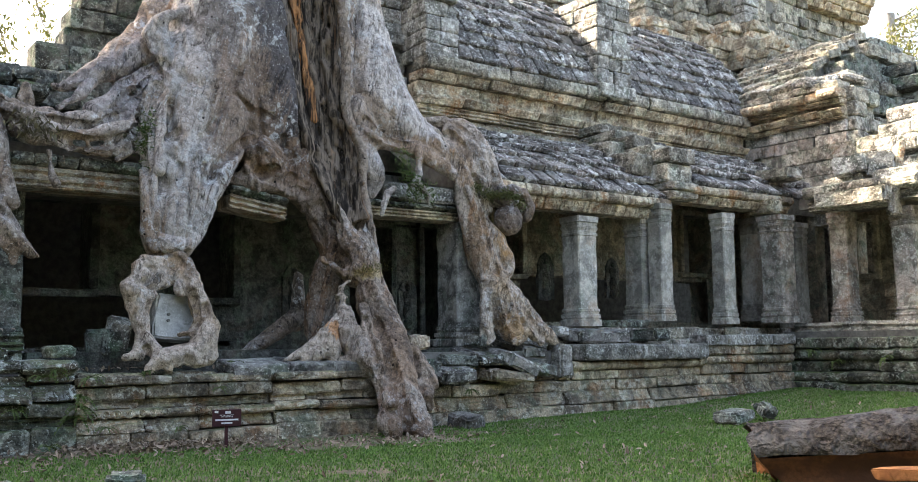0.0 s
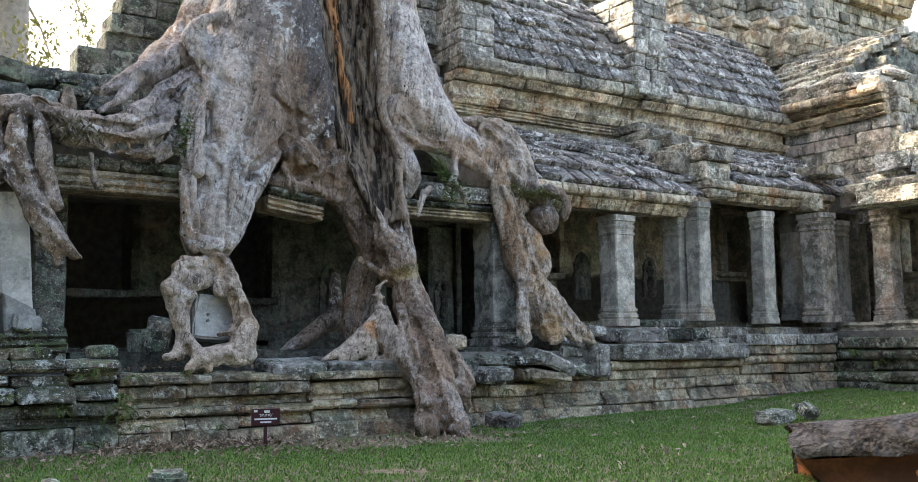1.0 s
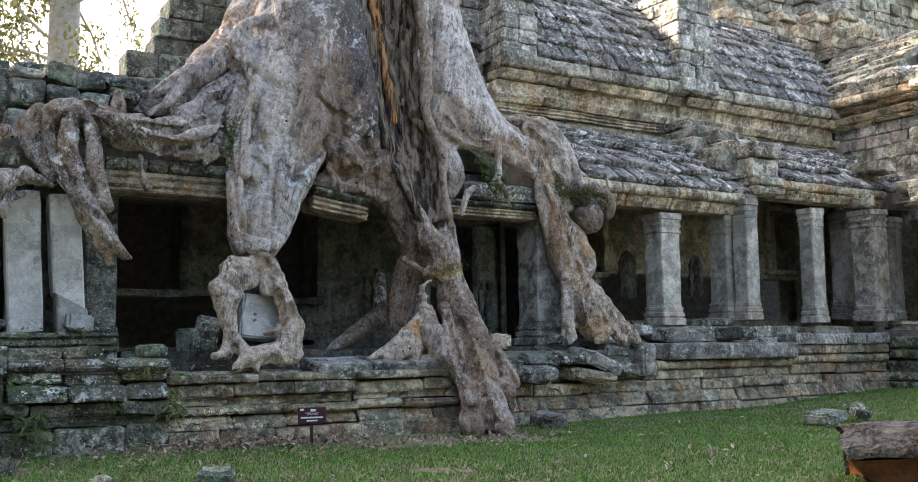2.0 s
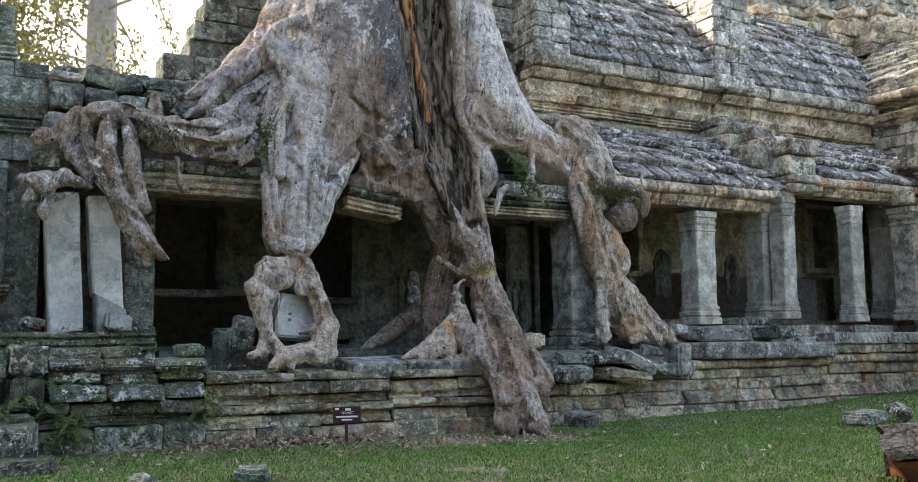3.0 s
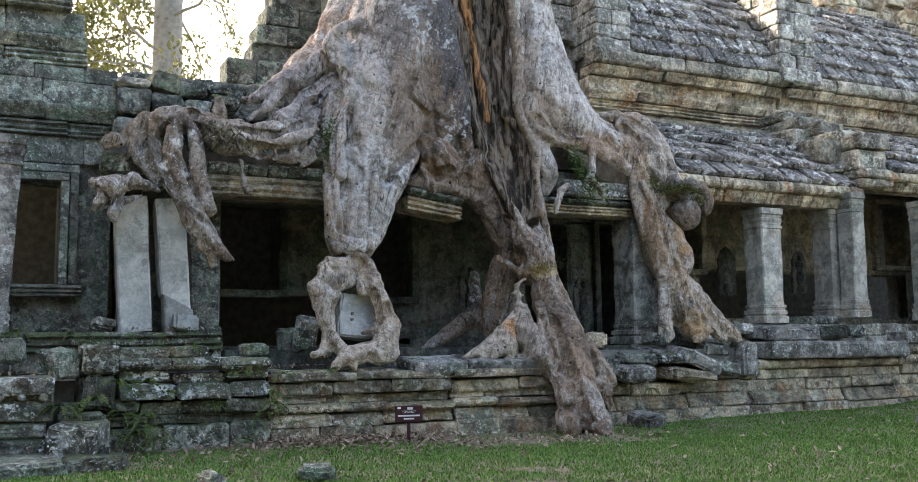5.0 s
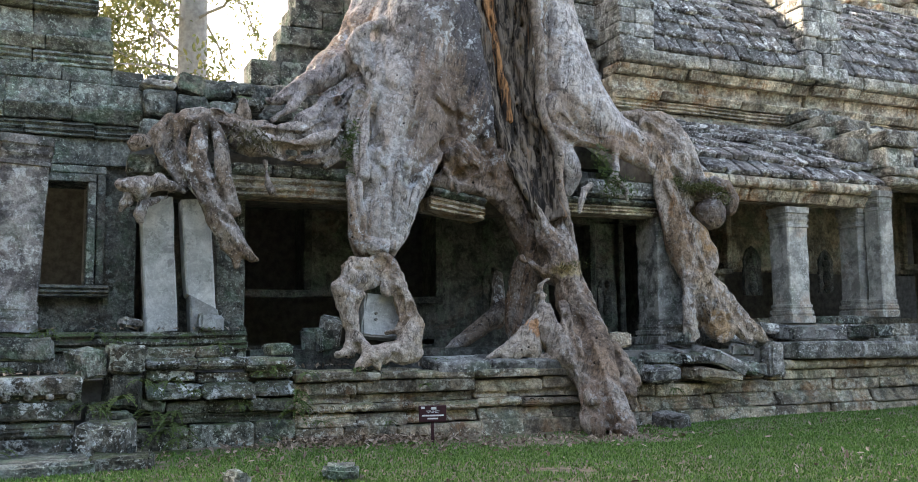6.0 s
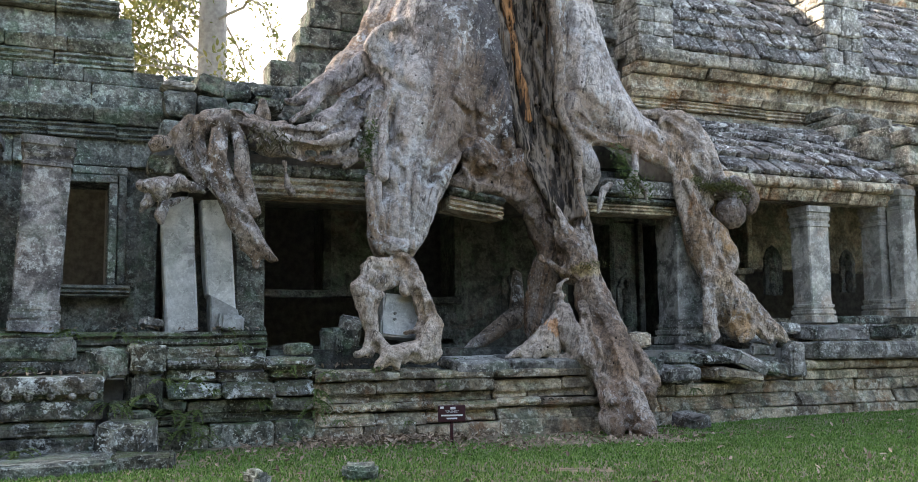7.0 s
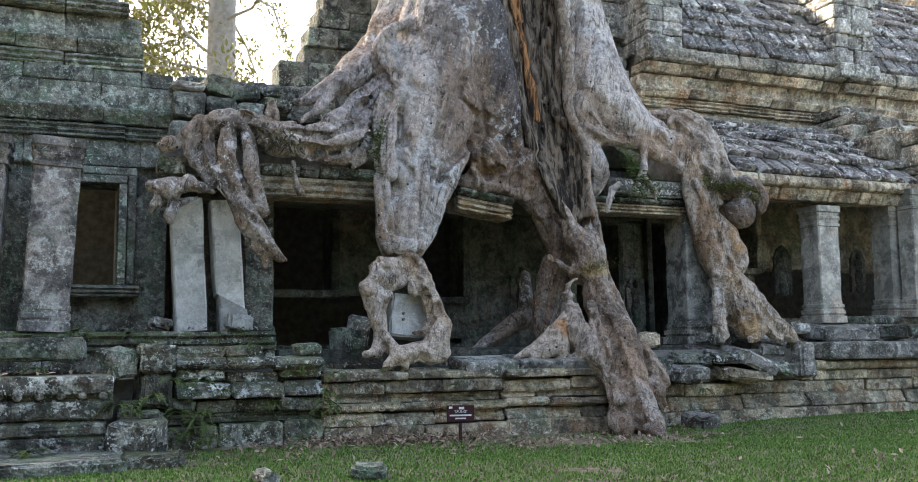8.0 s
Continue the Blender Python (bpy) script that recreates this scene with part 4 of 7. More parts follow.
# ---- cross wing and tower ----
def wing():
    b = thing("cross_wing", (0, 0, 0), "sandstone cross wing with sunlit cornice and broken porch", "temple")
    core = solid("wing_wall", (23.5, 14.1, 1.5), (24.5, 17.6, 8.2), DARK_CORE, parent=b)
    rows = [(z, z + 0.42, 0.0, "flat") for z in np.arange(1.7, 6.4, 0.42)]
    courses(core, 13.0, 17.4, 23.2, rows, STONE, 0.5, (0.5, 1.1), facing="-x", worn=0.02)
    rows = [(6.3, 6.68, 0.0, "flat", STONE_PINK), (6.68, 7.02, 0.02, "flat", STONE_PINK), (7.02, 7.34, 0.0, "flat", STONE_PALE), (7.34, 7.48, 0.08, "fillets"), (7.48, 7.66, 0.16, "cyma"), (7.66, 7.78, 0.1, "hollow"), (7.78, 7.94, 0.26, "fillets"), (7.94, 8.2, 0.36, "torus"), (8.2, 8.42, 0.28, "flat", STONE)]
    courses(core, 14.1, 17.4, 23.2, rows, STONE_WARM, 0.6, (0.4, 1.0), facing="-x", worn=0.03, rough=0.03)
    # broken roof that climbs from the cornice to the tower
    line = [(23.05, 8.4), (23.6, 8.85), (24.3, 9.35), (25.3, 9.95), (26.8, 10.7)]
    base = prism("wing_vault", b, [(x, z - 0.12) for x, z in line] + [(27.4, 10.5), (27.4, 7.5), (23.5, 7.5)], 15.7, 19.2, DARK_CORE, axis="y")
    roof(base, 15.5, 19.0, line, 8, STONE, 0.5, 0.26, facing="-x", gaps=0.05)
    for i in range(8):
        z = 7.5 + 0.4 * i
        x = 23.3 + max(0.0, z - 8.0) * 1.5 + float(rng.normal(0, 0.1))
        courses(core, x, 29.0, 15.5 - 0.12 * (8 - i), [(z, z + 0.4, float(rng.normal(0, 0.1)), "flat")], STONE_DARK if i % 3 else STONE, 0.9, (0.5, 1.1), worn=0.07, rough=0.12)
    solid("end_core", (24.0, 15.6, 1.5), (29.0, 17.0, 7.6), DARK_CORE, parent=b)
    for i in range(18):
        u = float(rng.uniform(0, 1))
        block("rubble_stone", base, pose(23.2 + 1.2 * u + float(rng.normal(0, 0.1)), float(rng.uniform(14.3, 15.8)), 8.5 + 0.25 * u, float(rng.uniform(-20, 20)), float(rng.uniform(-25, 5)), float(rng.uniform(0, 90))), float(rng.uniform(0.35, 0.7)), float(rng.uniform(0.4, 0.7)), float(rng.uniform(0.22, 0.36)), STONE_PALE, "flat", 0.07)
    for i in range(8):
        courses(core, 12.0 + 0.2 * i, 19.0, 26.8 + 0.1 * i, [(6.2 + 0.45 * i, 6.62 + 0.45 * i, float(rng.normal(0, 0.12)), "flat")], STONE_DARK, 0.9, (0.6, 1.3), facing="-x", worn=0.08, rough=0.15)
    courses(core, 23.3, 24.6, 13.95, [(z, z + 0.42, float(rng.normal(0, 0.05)), "flat") for z in np.arange(4.9, 8.2, 0.42)], STONE, 0.5, (0.4, 0.8), worn=0.06, rough=0.06)
    # stepped ruin at the outer end
    for i in range(6):
        courses(core, 9.5 + 0.3 * i, 13.4 - 0.05 * i, 22.7 + 0.12 * i, [(4.9 + 0.42 * i, 5.3 + 0.42 * i, float(rng.normal(0, 0.1)), "flat")], STONE_PALE, 0.9, (0.6, 1.2), facing="-x", worn=0.06, rough=0.12, gaps=0.05)
    for y0, y1, z0, z1 in ((9.0, 12.95, 1.5, 5.0), (13.4, 14.12, 1.5, 5.0), (14.6, 17.0, 1.5, 5.0), (12.95, 13.4, 1.5, 3.05), (12.95, 13.4, 4.4, 5.0), (14.12, 14.6, 4.4, 5.0)):
        solid("porch_wall", (22.3, y0, z0), (22.7, y1, z1), STONE_INNER, parent=b)
    for nm, y0, y1, z0, z1 in (("sill", 12.8, 13.55, 2.9, 3.05), ("jamb", 12.8, 12.95, 3.05, 4.4), ("jamb", 13.4, 13.55, 3.05, 4.4), ("window_head", 12.8, 13.55, 4.4, 4.5)):
        block(nm, b, pose(22.28, (y0 + y1) / 2, (z0 + z1) / 2), 0.2, y1 - y0, z1 - z0, STONE_INNER, "flat", 0.015)
    for z in (1.75, 2.1, 2.45):
        courses(core, 9.0, 12.7, 22.2, [(z, z + 0.33, 0.0, "fillets" if z < 2 else "flat")], STONE_WARM, 0.2, (0.7, 1.2), facing="-x", worn=0.02)
    slab = solid("porch_roof", (20.6, 9.0, 4.62), (23.2, 13.9, 4.9), DARK_CORE, parent=b)
    courses(slab, 9.2, 13.6, 20.5, [(4.5, 4.78, 0.05, "fillets"), (4.78, 5.1, 0.18, "torus")], STONE, 0.6, (0.8, 1.5), facing="-x", worn=0.05, rough=0.05)
    for i, (y, z) in enumerate(((12.9, 5.1), (11.6, 5.1), (10.4, 5.1), (12.4, 5.4))):
        block("roof_stone", slab, pose(21.4, y, z + 0.12, 4 * i - 6, 3, 8 * i), 1.0, 1.1, 0.3, STONE_PALE, "flat", 0.05)
    plat = solid("wing_platform", (19.9, 6.0, -0.2), (24, 14.0, 1.6), DARK_CORE, "structure", "low platform wall of the cross wing with ferns", "platform")
    courses(plat, 7.0, 13.75, 19.6, [(0.1, 0.45, 0.1, "flat"), (0.45, 0.7, 0.0, "torus"), (0.7, 0.95, -0.05, "flat"), (0.95, 1.2, 0.0, "torus"), (1.2, 1.45, 0.06, "flat")], STONE_MOSSY, 0.5, (0.6, 1.3), facing="-x", worn=0.03, rough=0.03)
    courses(plat, 8.0, 14.0, 20.3, [(1.45, 1.82, 0.0, "fillets")], STONE, 0.5, (0.9, 1.5), facing="-x", worn=0.02)
    return b


wing()
pillar(20.77, 12.86, 1.81, 4.45, 0.46, "pinkish weathered porch pillar", material=STONE_PINK)
pillar(20.91, 11.26, 1.77, 4.40, 0.54, "pinkish weathered porch pillar", lean=(-1.5, 0), material=STONE_PINK)
pillar(21.3, 14.6, 1.7, 4.4, 0.5, "greenish pilaster in the corner")


def tower():
    """square, stepped back bay by bay, with deep cornices"""
    b = thing("temple_tower", (0, 0, 0), "ruined sandstone tower with deep stepped cornices", "tower")
    core = solid("tower_core", (23.4, 21.35, 0.0), (34.6, 28.0, 17.2), DARK_CORE, parent=b)
    solid("bay_core", (25.7, 19.9, 5.0), (28.6, 21.4, 17.5), DARK_CORE, parent=b)
    z = 7.4
    while z < 17.2:
        h = float(rng.uniform(0.26, 0.46))
        s = (z - 7.4) % 3.9
        band = s > 2.7 or s < 0.5
        pr, prof = (0.25 + 0.42 * (s - 2.7), "cyma") if s > 2.7 else ((0.3, "cyma_down") if s < 0.5 else (0.0, "flat"))
        inset = 0.3 * int((z - 7.4) / 3.9)
        m = STONE_WARM if band else STONE
        for x0, x1, f in ((22.7, 24.4, 20.6), (24.4, 25.5, 20.1), (25.5, 26.1, 19.5), (26.1, 26.85, 19.0), (26.85, 27.8, 19.35), (27.8, 28.8, 19.6), (28.8, 31.2, 20.0), (31.2, 36.2, 20.5)):
            if x0 < 23:
                x0 += inset
            if x1 > 33:
                x1 -= inset * 1.6
            courses(core, x0, x1, f + inset, [(z, z + h, pr, prof)], m if f > 19.3 else STONE_PALE if not band else m, 0.8, (0.5, 1.2), worn=0.04, rough=0.04, gaps=0.01)
        courses(core, 20.6 + inset, 27.5, 22.7 + inset, [(z, z + h, pr, prof)], m, 0.8, (1.0, 2.0), facing="-x", worn=0.035, rough=0.03)
        z += h
    return b


tower()


def rear_tower():
    b = thing("rear_tower", (0, 0, 0), "weathered grey tower behind the gallery roof", "tower")
    core = solid("tower_core", (18.6, 22.9, 0.0), (21.4, 26.0, 15.6), DARK_CORE, parent=b)
    z = 8.5
    while z < 15.8:
        h = float(rng.uniform(0.4, 0.6))
        inset = max(0, (z - 12.2) * 0.12)
        courses(core, 18.1 + inset, 21.9 - inset, 22.3 + inset, [(z, z + h, float(rng.normal(0, 0.05)), "flat")], STONE_PALE, 0.8, (0.6, 1.2), worn=0.05, rough=0.05)
        courses(core, 22.3 + inset, 26.0, 18.1 + inset, [(z, z + h, float(rng.normal(0, 0.05)), "flat")], STONE_PALE, 0.8, (0.6, 1.2), facing="-x", worn=0.05, rough=0.05)
        z += h
    return b


rear_tower()


# ---- the tree ----
def leaf_quads(centres, size, seed, flat=0.3):
    """folded leaf shapes scattered about"""
    r = np.random.default_rng(seed)
    verts, faces = [], []
    for c in centres:
        s = size * r.uniform(0.6, 1.4)
        q = Euler((r.normal(0, flat), r.normal(0, flat), r.uniform(0, 6.28))).to_matrix()
        k = len(verts)
        for p in ((-1, 0, 0), (-0.2, 0.38, 0.12), (0.5, 0.3, 0.1), (1, 0, -0.05), (0.5, -0.3, 0.1), (-0.2, -0.38, 0.12)):
            verts.append(Vector(c) + q @ (Vector(p) * s))
        faces += [(k, k + 1, k + 2, k + 3), (k, k + 3, k + 4, k + 5)]
    return verts, faces


class Field:
    """a distance field on a grid, from which one closed skin is drawn"""

    def __init__(self, lo, hi, step):
        self.lo, self.step = np.array(lo, float), step
        self.n = np.ceil((np.array(hi) - lo) / step).astype(int) + 1
        self.d = np.full(self.n, 0.6, np.float32)

    def window(self, a, b, pad):
        lo = np.clip(np.floor((np.minimum(a, b) - pad - self.lo) / self.step).astype(int), 0, self.n - 1)
        hi = np.clip(np.ceil((np.maximum(a, b) + pad - self.lo) / self.step).astype(int) + 1, 1, self.n)
        g = np.meshgrid(*[self.lo[i] + self.step * np.arange(lo[i], hi[i]) for i in range(3)], indexing="ij")
        return tuple(slice(x, y) for x, y in zip(lo, hi)), g

    def cone(self, a, b, ra, rb, blend=0.1, cut=False):
        a, b = np.array(a, float), np.array(b, float)
        sl, g = self.window(a, b, max(ra, rb) + blend + 0.3)
        if min(s.stop - s.start for s in sl) < 1:
            return
        ab = b - a
        t = np.clip(((g[0] - a[0]) * ab[0] + (g[1] - a[1]) * ab[1] + (g[2] - a[2]) * ab[2]) / max(1e-9, ab @ ab), 0, 1)
        d = np.sqrt((g[0] - a[0] - t * ab[0]) ** 2 + (g[1] - a[1] - t * ab[1]) ** 2 + (g[2] - a[2] - t * ab[2]) ** 2) - (ra + (rb - ra) * t)
        old = self.d[sl]
        if cut:
            d = -d
            h = np.clip(0.5 - 0.5 * (old - d) / blend, 0, 1)
            self.d[sl] = old + (d - old) * h + blend * h * (1 - h)
        else:
            h = np.clip(0.5 + 0.5 * (old - d) / blend, 0, 1)
            self.d[sl] = old + (d - old) * h - blend * h * (1 - h)

    def front(self, x, y, z):
        """depth of the first skin met near y, coming from the front"""
        i, k = int((x - self.lo[0]) / self.step + 0.5), int((z - self.lo[2]) / self.step + 0.5)
        if not (0 <= i < self.n[0] and 0 <= k < self.n[2]):
            return None
        hits = np.flatnonzero(self.d[i, :, k] < 0)
        if len(hits) == 0 or abs(self.lo[1] + self.step * hits[0] - y) > 0.8:
            return None
        return self.lo[1] + self.step * hits[0]

    def skin(self):
        d, n = self.d, self.n
        ins = d < 0
        cells = tuple(n - 1)
        total, count = np.zeros((*cells, 3), np.float32), np.zeros(cells, np.int16)
        edges = []
        for ax in range(3):
            lo = [slice(None)] * 3
            hi = [slice(None)] * 3
            lo[ax], hi[ax] = slice(0, -1), slice(1, None)
            idx = np.argwhere(ins[tuple(lo)] != ins[tuple(hi)])
            o = np.zeros(3, int)
            o[ax] = 1
            a, b = d[tuple(idx.T)], d[tuple((idx + o).T)]
            p = idx.astype(np.float32)
            p[:, ax] += a / (a - b)
            u, v = [k for k in range(3) if k != ax]
            keep = (idx[:, u] > 0) & (idx[:, v] > 0) & (idx[:, u] < n[u] - 1) & (idx[:, v] < n[v] - 1)
            idx, p, a = idx[keep], p[keep], a[keep]
            quad = []
            for du, dv in ((1, 1), (0, 1), (0, 0), (1, 0)):
                c = idx.copy()
                c[:, u] -= du
                c[:, v] -= dv
                np.add.at(total, tuple(c.T), p)
                np.add.at(count, tuple(c.T), 1)
                quad.append(c)
            edges.append((quad, (a < 0) ^ (ax == 1)))
        used = count > 0
        number = np.full(cells, -1, np.int64)
        number[used] = np.arange(used.sum())
        pts = total[used] / count[used][:, None] * self.step + self.lo
        faces = []
        for quad, flip in edges:
            f = np.stack([number[tuple(c.T)] for c in quad], 1)
            f[~flip] = f[~flip][:, ::-1]
            faces.append(f)
        return pts, np.concatenate(faces)


def wobble(p, scale, seed):
    """smooth pseudo noise from turned sine waves"""
    r = np.random.default_rng(seed)
    out = np.zeros(len(p))
    for k in range(10):
        w = r.normal(0, 1, 3)
        w *= scale * (0.6 + 1.2 * r.random()) / np.linalg.norm(w)
        out += np.sin(p @ w + r.uniform(0, 6.28) + 1.3 * np.sin(p @ np.roll(w, 1) * 0.7))
    return out / 10


def skin_object(name, field, material, parent, label, amount=0.02, folds=0.0):
    pts, faces = field.skin()
    for _ in range(1):
        total, count = np.zeros_like(pts), np.zeros(len(pts))
        for k in range(4):
            for m in (1, 3):
                np.add.at(total, faces[:, k], pts[faces[:, (k + m) % 4]])
            np.add.at(count, faces[:, k], 2)
        pts = 0.45 * pts + 0.55 * total / np.maximum(count, 1)[:, None]
    tri = pts[faces]
    nrm = np.cross(tri[:, 2] - tri[:, 0], tri[:, 3] - tri[:, 1])
    vn = np.zeros_like(pts)
    for k in range(4):
        np.add.at(vn, faces[:, k], nrm)
    vn /= np.linalg.norm(vn, axis=1, keepdims=True) + 1e-9
    shift = amount * (1.9 * wobble(pts, 5, 1) + 2.0 * wobble(pts, 13, 2) + 1.2 * wobble(pts, 31, 3))
    # long hollows that follow the fall of the bark
    fall = pts * np.array([1.0, 1.0, 0.3])
    shift += folds * (1.5 * np.tanh(3 * wobble(fall, 4.0, 21)) - 1.9 * np.exp(-(wobble(fall, 3.6, 32) * 3 / 0.22) ** 2) - 1.1 * np.exp(-(wobble(fall, 8, 33) * 3 / 0.26) ** 2))
    pts = pts + vn * shift[:, None]
    me = bpy.data.meshes.new(name)
    me.vertices.add(len(pts))
    me.vertices.foreach_set("co", pts.astype(np.float32).ravel())
    me.loops.add(faces.size)
    me.loops.foreach_set("vertex_index", faces.astype(np.int32).ravel())
    me.polygons.add(len(faces))
    me.polygons.foreach_set("loop_start", np.arange(0, faces.size, 4, dtype=np.int32))
    me.update(calc_edges=True)
    me.validate()
    me.materials.append(material)
    me.shade_smooth()
    ob = new(name, me)
    ob.parent = parent
    return tagged(ob, label)


def strangler():
    tree = thing("strangler_tree", (0, 0, 0), "huge grey strangler tree whose roots clutch the gallery", "tree")
    roots = {}

    def root(kind, pts):
        roots.setdefault(kind, []).append(pts)

    root("trunk", [(6.62, 15.70, 11.59, 1.118), (6.49, 15.50, 9.37, 0.980), (6.34, 15.40, 7.63, 0.854), (6.02, 15.20, 6.65, 0.959), (5.67, 15.00, 5.72, 0.854), (5.40, 14.80, 4.93, 0.755), (5.16, 14.55, 4.17, 0.581), (4.97, 14.35, 3.64, 0.446), (4.87, 14.22, 3.15, 0.356), (4.86, 14.18, 2.92, 0.308)])
    root("trunk", [(7.44, 15.70, 11.76, 0.967), (7.21, 15.50, 9.49, 0.830), (7.05, 15.40, 7.72, 0.760), (6.87, 15.25, 6.54, 0.830), (6.78, 15.15, 5.64, 0.840), (6.82, 15.00, 4.92, 0.644), (6.92, 14.85, 4.41, 0.350)])
    root("trunk", [(8.09, 15.80, 11.96, 0.986), (7.94, 15.60, 9.66, 0.904), (7.89, 15.50, 7.87, 0.845), (7.90, 15.25, 6.10, 0.673), (7.96, 15.00, 4.95, 0.554), (8.00, 14.75, 4.16, 0.439), (8.02, 14.45, 3.49, 0.390), (8.10, 14.30, 3.06, 0.386), (8.13, 14.20, 2.75, 0.363)])
    root("trunk", [(5.89, 16.20, 11.71, 0.791), (5.72, 16.00, 9.46, 0.660), (5.44, 15.80, 7.76, 0.471), (5.02, 15.55, 6.86, 0.354), (4.57, 15.20, 6.16, 0.302), (4.17, 14.95, 5.80, 0.274)])
    root("lip", [(5.72, 14.75, 7.95, 0.092), (5.57, 14.70, 7.26, 0.101), (5.28, 14.68, 6.93, 0.100), (4.96, 14.66, 6.72, 0.099), (4.71, 14.64, 6.56, 0.117), (4.60, 14.62, 6.32, 0.117), (4.66, 14.60, 6.04, 0.088)])
    root("lip", [(4.65, 14.55, 6.02, 0.078), (4.95, 14.40, 5.70, 0.077), (5.21, 14.40, 5.47, 0.048)])
    root("lip", [(4.83, 14.70, 6.47, 0.138), (4.77, 14.62, 6.14, 0.156), (4.88, 14.50, 5.72, 0.136)])
    root("sinew", [(5.04, 14.35, 5.89, 0.087), (4.80, 14.25, 5.45, 0.105), (4.68, 14.15, 5.03, 0.094), (4.63, 14.00, 4.51, 0.083), (4.57, 13.92, 4.03, 0.073)])
    root("sinew", [(5.75, 14.55, 7.04, 0.090), (5.49, 14.40, 6.45, 0.098), (5.28, 14.30, 6.00, 0.087), (5.15, 14.25, 5.58, 0.067)])
    root("sinew", [(6.13, 14.45, 6.34, 0.080), (5.83, 14.30, 5.65, 0.088), (5.67, 14.25, 5.13, 0.078)])
    root("sinew", [(4.65, 14.40, 5.47, 0.153), (4.50, 14.30, 5.04, 0.132), (4.48, 14.20, 4.45, 0.131), (4.44, 14.00, 3.85, 0.110), (4.48, 13.90, 3.19, 0.091), (4.57, 13.95, 2.88, 0.073)])
    root("sinew", [(6.10, 14.30, 4.76, 0.069), (5.85, 14.20, 4.44, 0.116), (5.64, 14.12, 4.20, 0.162), (5.44, 14.05, 3.81, 0.161), (5.28, 14.00, 3.42, 0.122), (5.18, 14.00, 3.04, 0.074)])
    root("sinew", [(4.88, 14.20, 4.72, 0.095), (4.79, 14.05, 4.39, 0.121), (4.81, 13.95, 3.95, 0.092), (4.77, 13.90, 3.48, 0.073), (4.83, 13.95, 3.02, 0.074)])
    root("sinew", [(5.08, 14.15, 4.58, 0.095), (5.12, 14.00, 4.07, 0.150), (5.04, 13.95, 3.59, 0.130), (5.00, 13.95, 3.12, 0.092)])
    root("sinew", [(5.65, 14.30, 4.89, 0.078), (5.40, 14.20, 4.49, 0.134), (5.23, 14.08, 4.09, 0.132)])
    root("sinew", [(5.22, 14.30, 5.20, 0.067), (5.03, 14.20, 4.82, 0.076), (4.94, 14.10, 4.46, 0.056)])
    root("curtain", [(5.73, 14.35, 4.12, 0.087), (6.03, 14.40, 4.11, 0.137), (6.38, 14.40, 4.07, 0.148), (6.82, 14.40, 3.99, 0.160), (7.24, 14.42, 3.84, 0.181), (7.57, 14.42, 3.52, 0.203), (7.74, 14.40, 3.11, 0.203), (7.79, 14.38, 2.76, 0.162)])
    root("curtain", [(6.29, 14.50, 4.63, 0.358), (6.67, 14.50, 4.40, 0.341), (7.12, 14.50, 4.22, 0.344), (7.50, 14.50, 3.88, 0.306), (7.78, 14.50, 3.43, 0.286), (7.88, 14.45, 2.97, 0.244)])
    root("curtain", [(6.11, 14.32, 4.28, 0.098), (6.25, 14.28, 4.13, 0.078), (6.32, 14.30, 3.93, 0.039)])
    root("curtain", [(6.97, 14.40, 4.81, 0.101), (6.97, 14.30, 4.38, 0.120), (6.99, 14.30, 4.05, 0.100)])
    root("curtain", [(7.19, 14.30, 4.63, 0.090), (7.41, 14.20, 4.06, 0.090), (7.58, 14.15, 3.71, 0.090), (7.65, 14.15, 3.23, 0.120), (7.61, 14.20, 2.84, 0.100)])
    root("inner", [(7.89, 14.55, 2.87, 0.266), (7.74, 14.60, 2.47, 0.265), (7.67, 14.65, 1.96, 0.265), (7.63, 14.65, 1.60, 0.223)])
    root("inner", [(7.64, 15.30, 2.00, 0.148), (7.32, 15.25, 1.77, 0.156), (6.95, 15.20, 1.54, 0.124), (6.66, 15.20, 1.38, 0.082), (6.48, 15.20, 1.30, 0.041)])
    root("inner", [(7.64, 15.50, 2.63, 0.096), (7.63, 15.45, 2.09, 0.128), (7.54, 15.35, 1.77, 0.148)])
    root("strand", [(8.03, 14.55, 11.25, 0.097), (7.92, 14.45, 8.82, 0.095), (7.87, 14.35, 7.46, 0.094), (7.92, 14.30, 6.81, 0.104), (7.96, 14.28, 6.38, 0.093), (7.92, 14.25, 5.63, 0.082), (8.01, 14.20, 5.19, 0.082), (8.18, 14.15, 4.81, 0.092), (8.21, 14.12, 4.60, 0.102), (8.19, 14.10, 4.27, 0.081), (8.23, 14.05, 3.80, 0.081), (8.28, 14.00, 3.39, 0.080), (8.35, 13.97, 3.04, 0.060)])
    root("root_low", [(7.60, 13.98, 3.77, 0.030), (7.65, 13.97, 3.61, 0.079), (7.73, 13.95, 3.36, 0.148), (7.87, 13.95, 3.07, 0.258), (7.99, 13.95, 2.82, 0.327), (8.01, 13.92, 2.67, 0.356)])
    root("root_low", [(8.04, 13.93, 3.36, 0.040), (8.10, 13.93, 3.18, 0.139), (8.12, 13.90, 2.82, 0.218)])
    root("root_low", [(7.36, 13.95, 2.81, 0.059), (7.67, 13.82, 2.59, 0.059), (8.02, 13.78, 2.57, 0.059), (8.31, 13.85, 2.72, 0.060)])
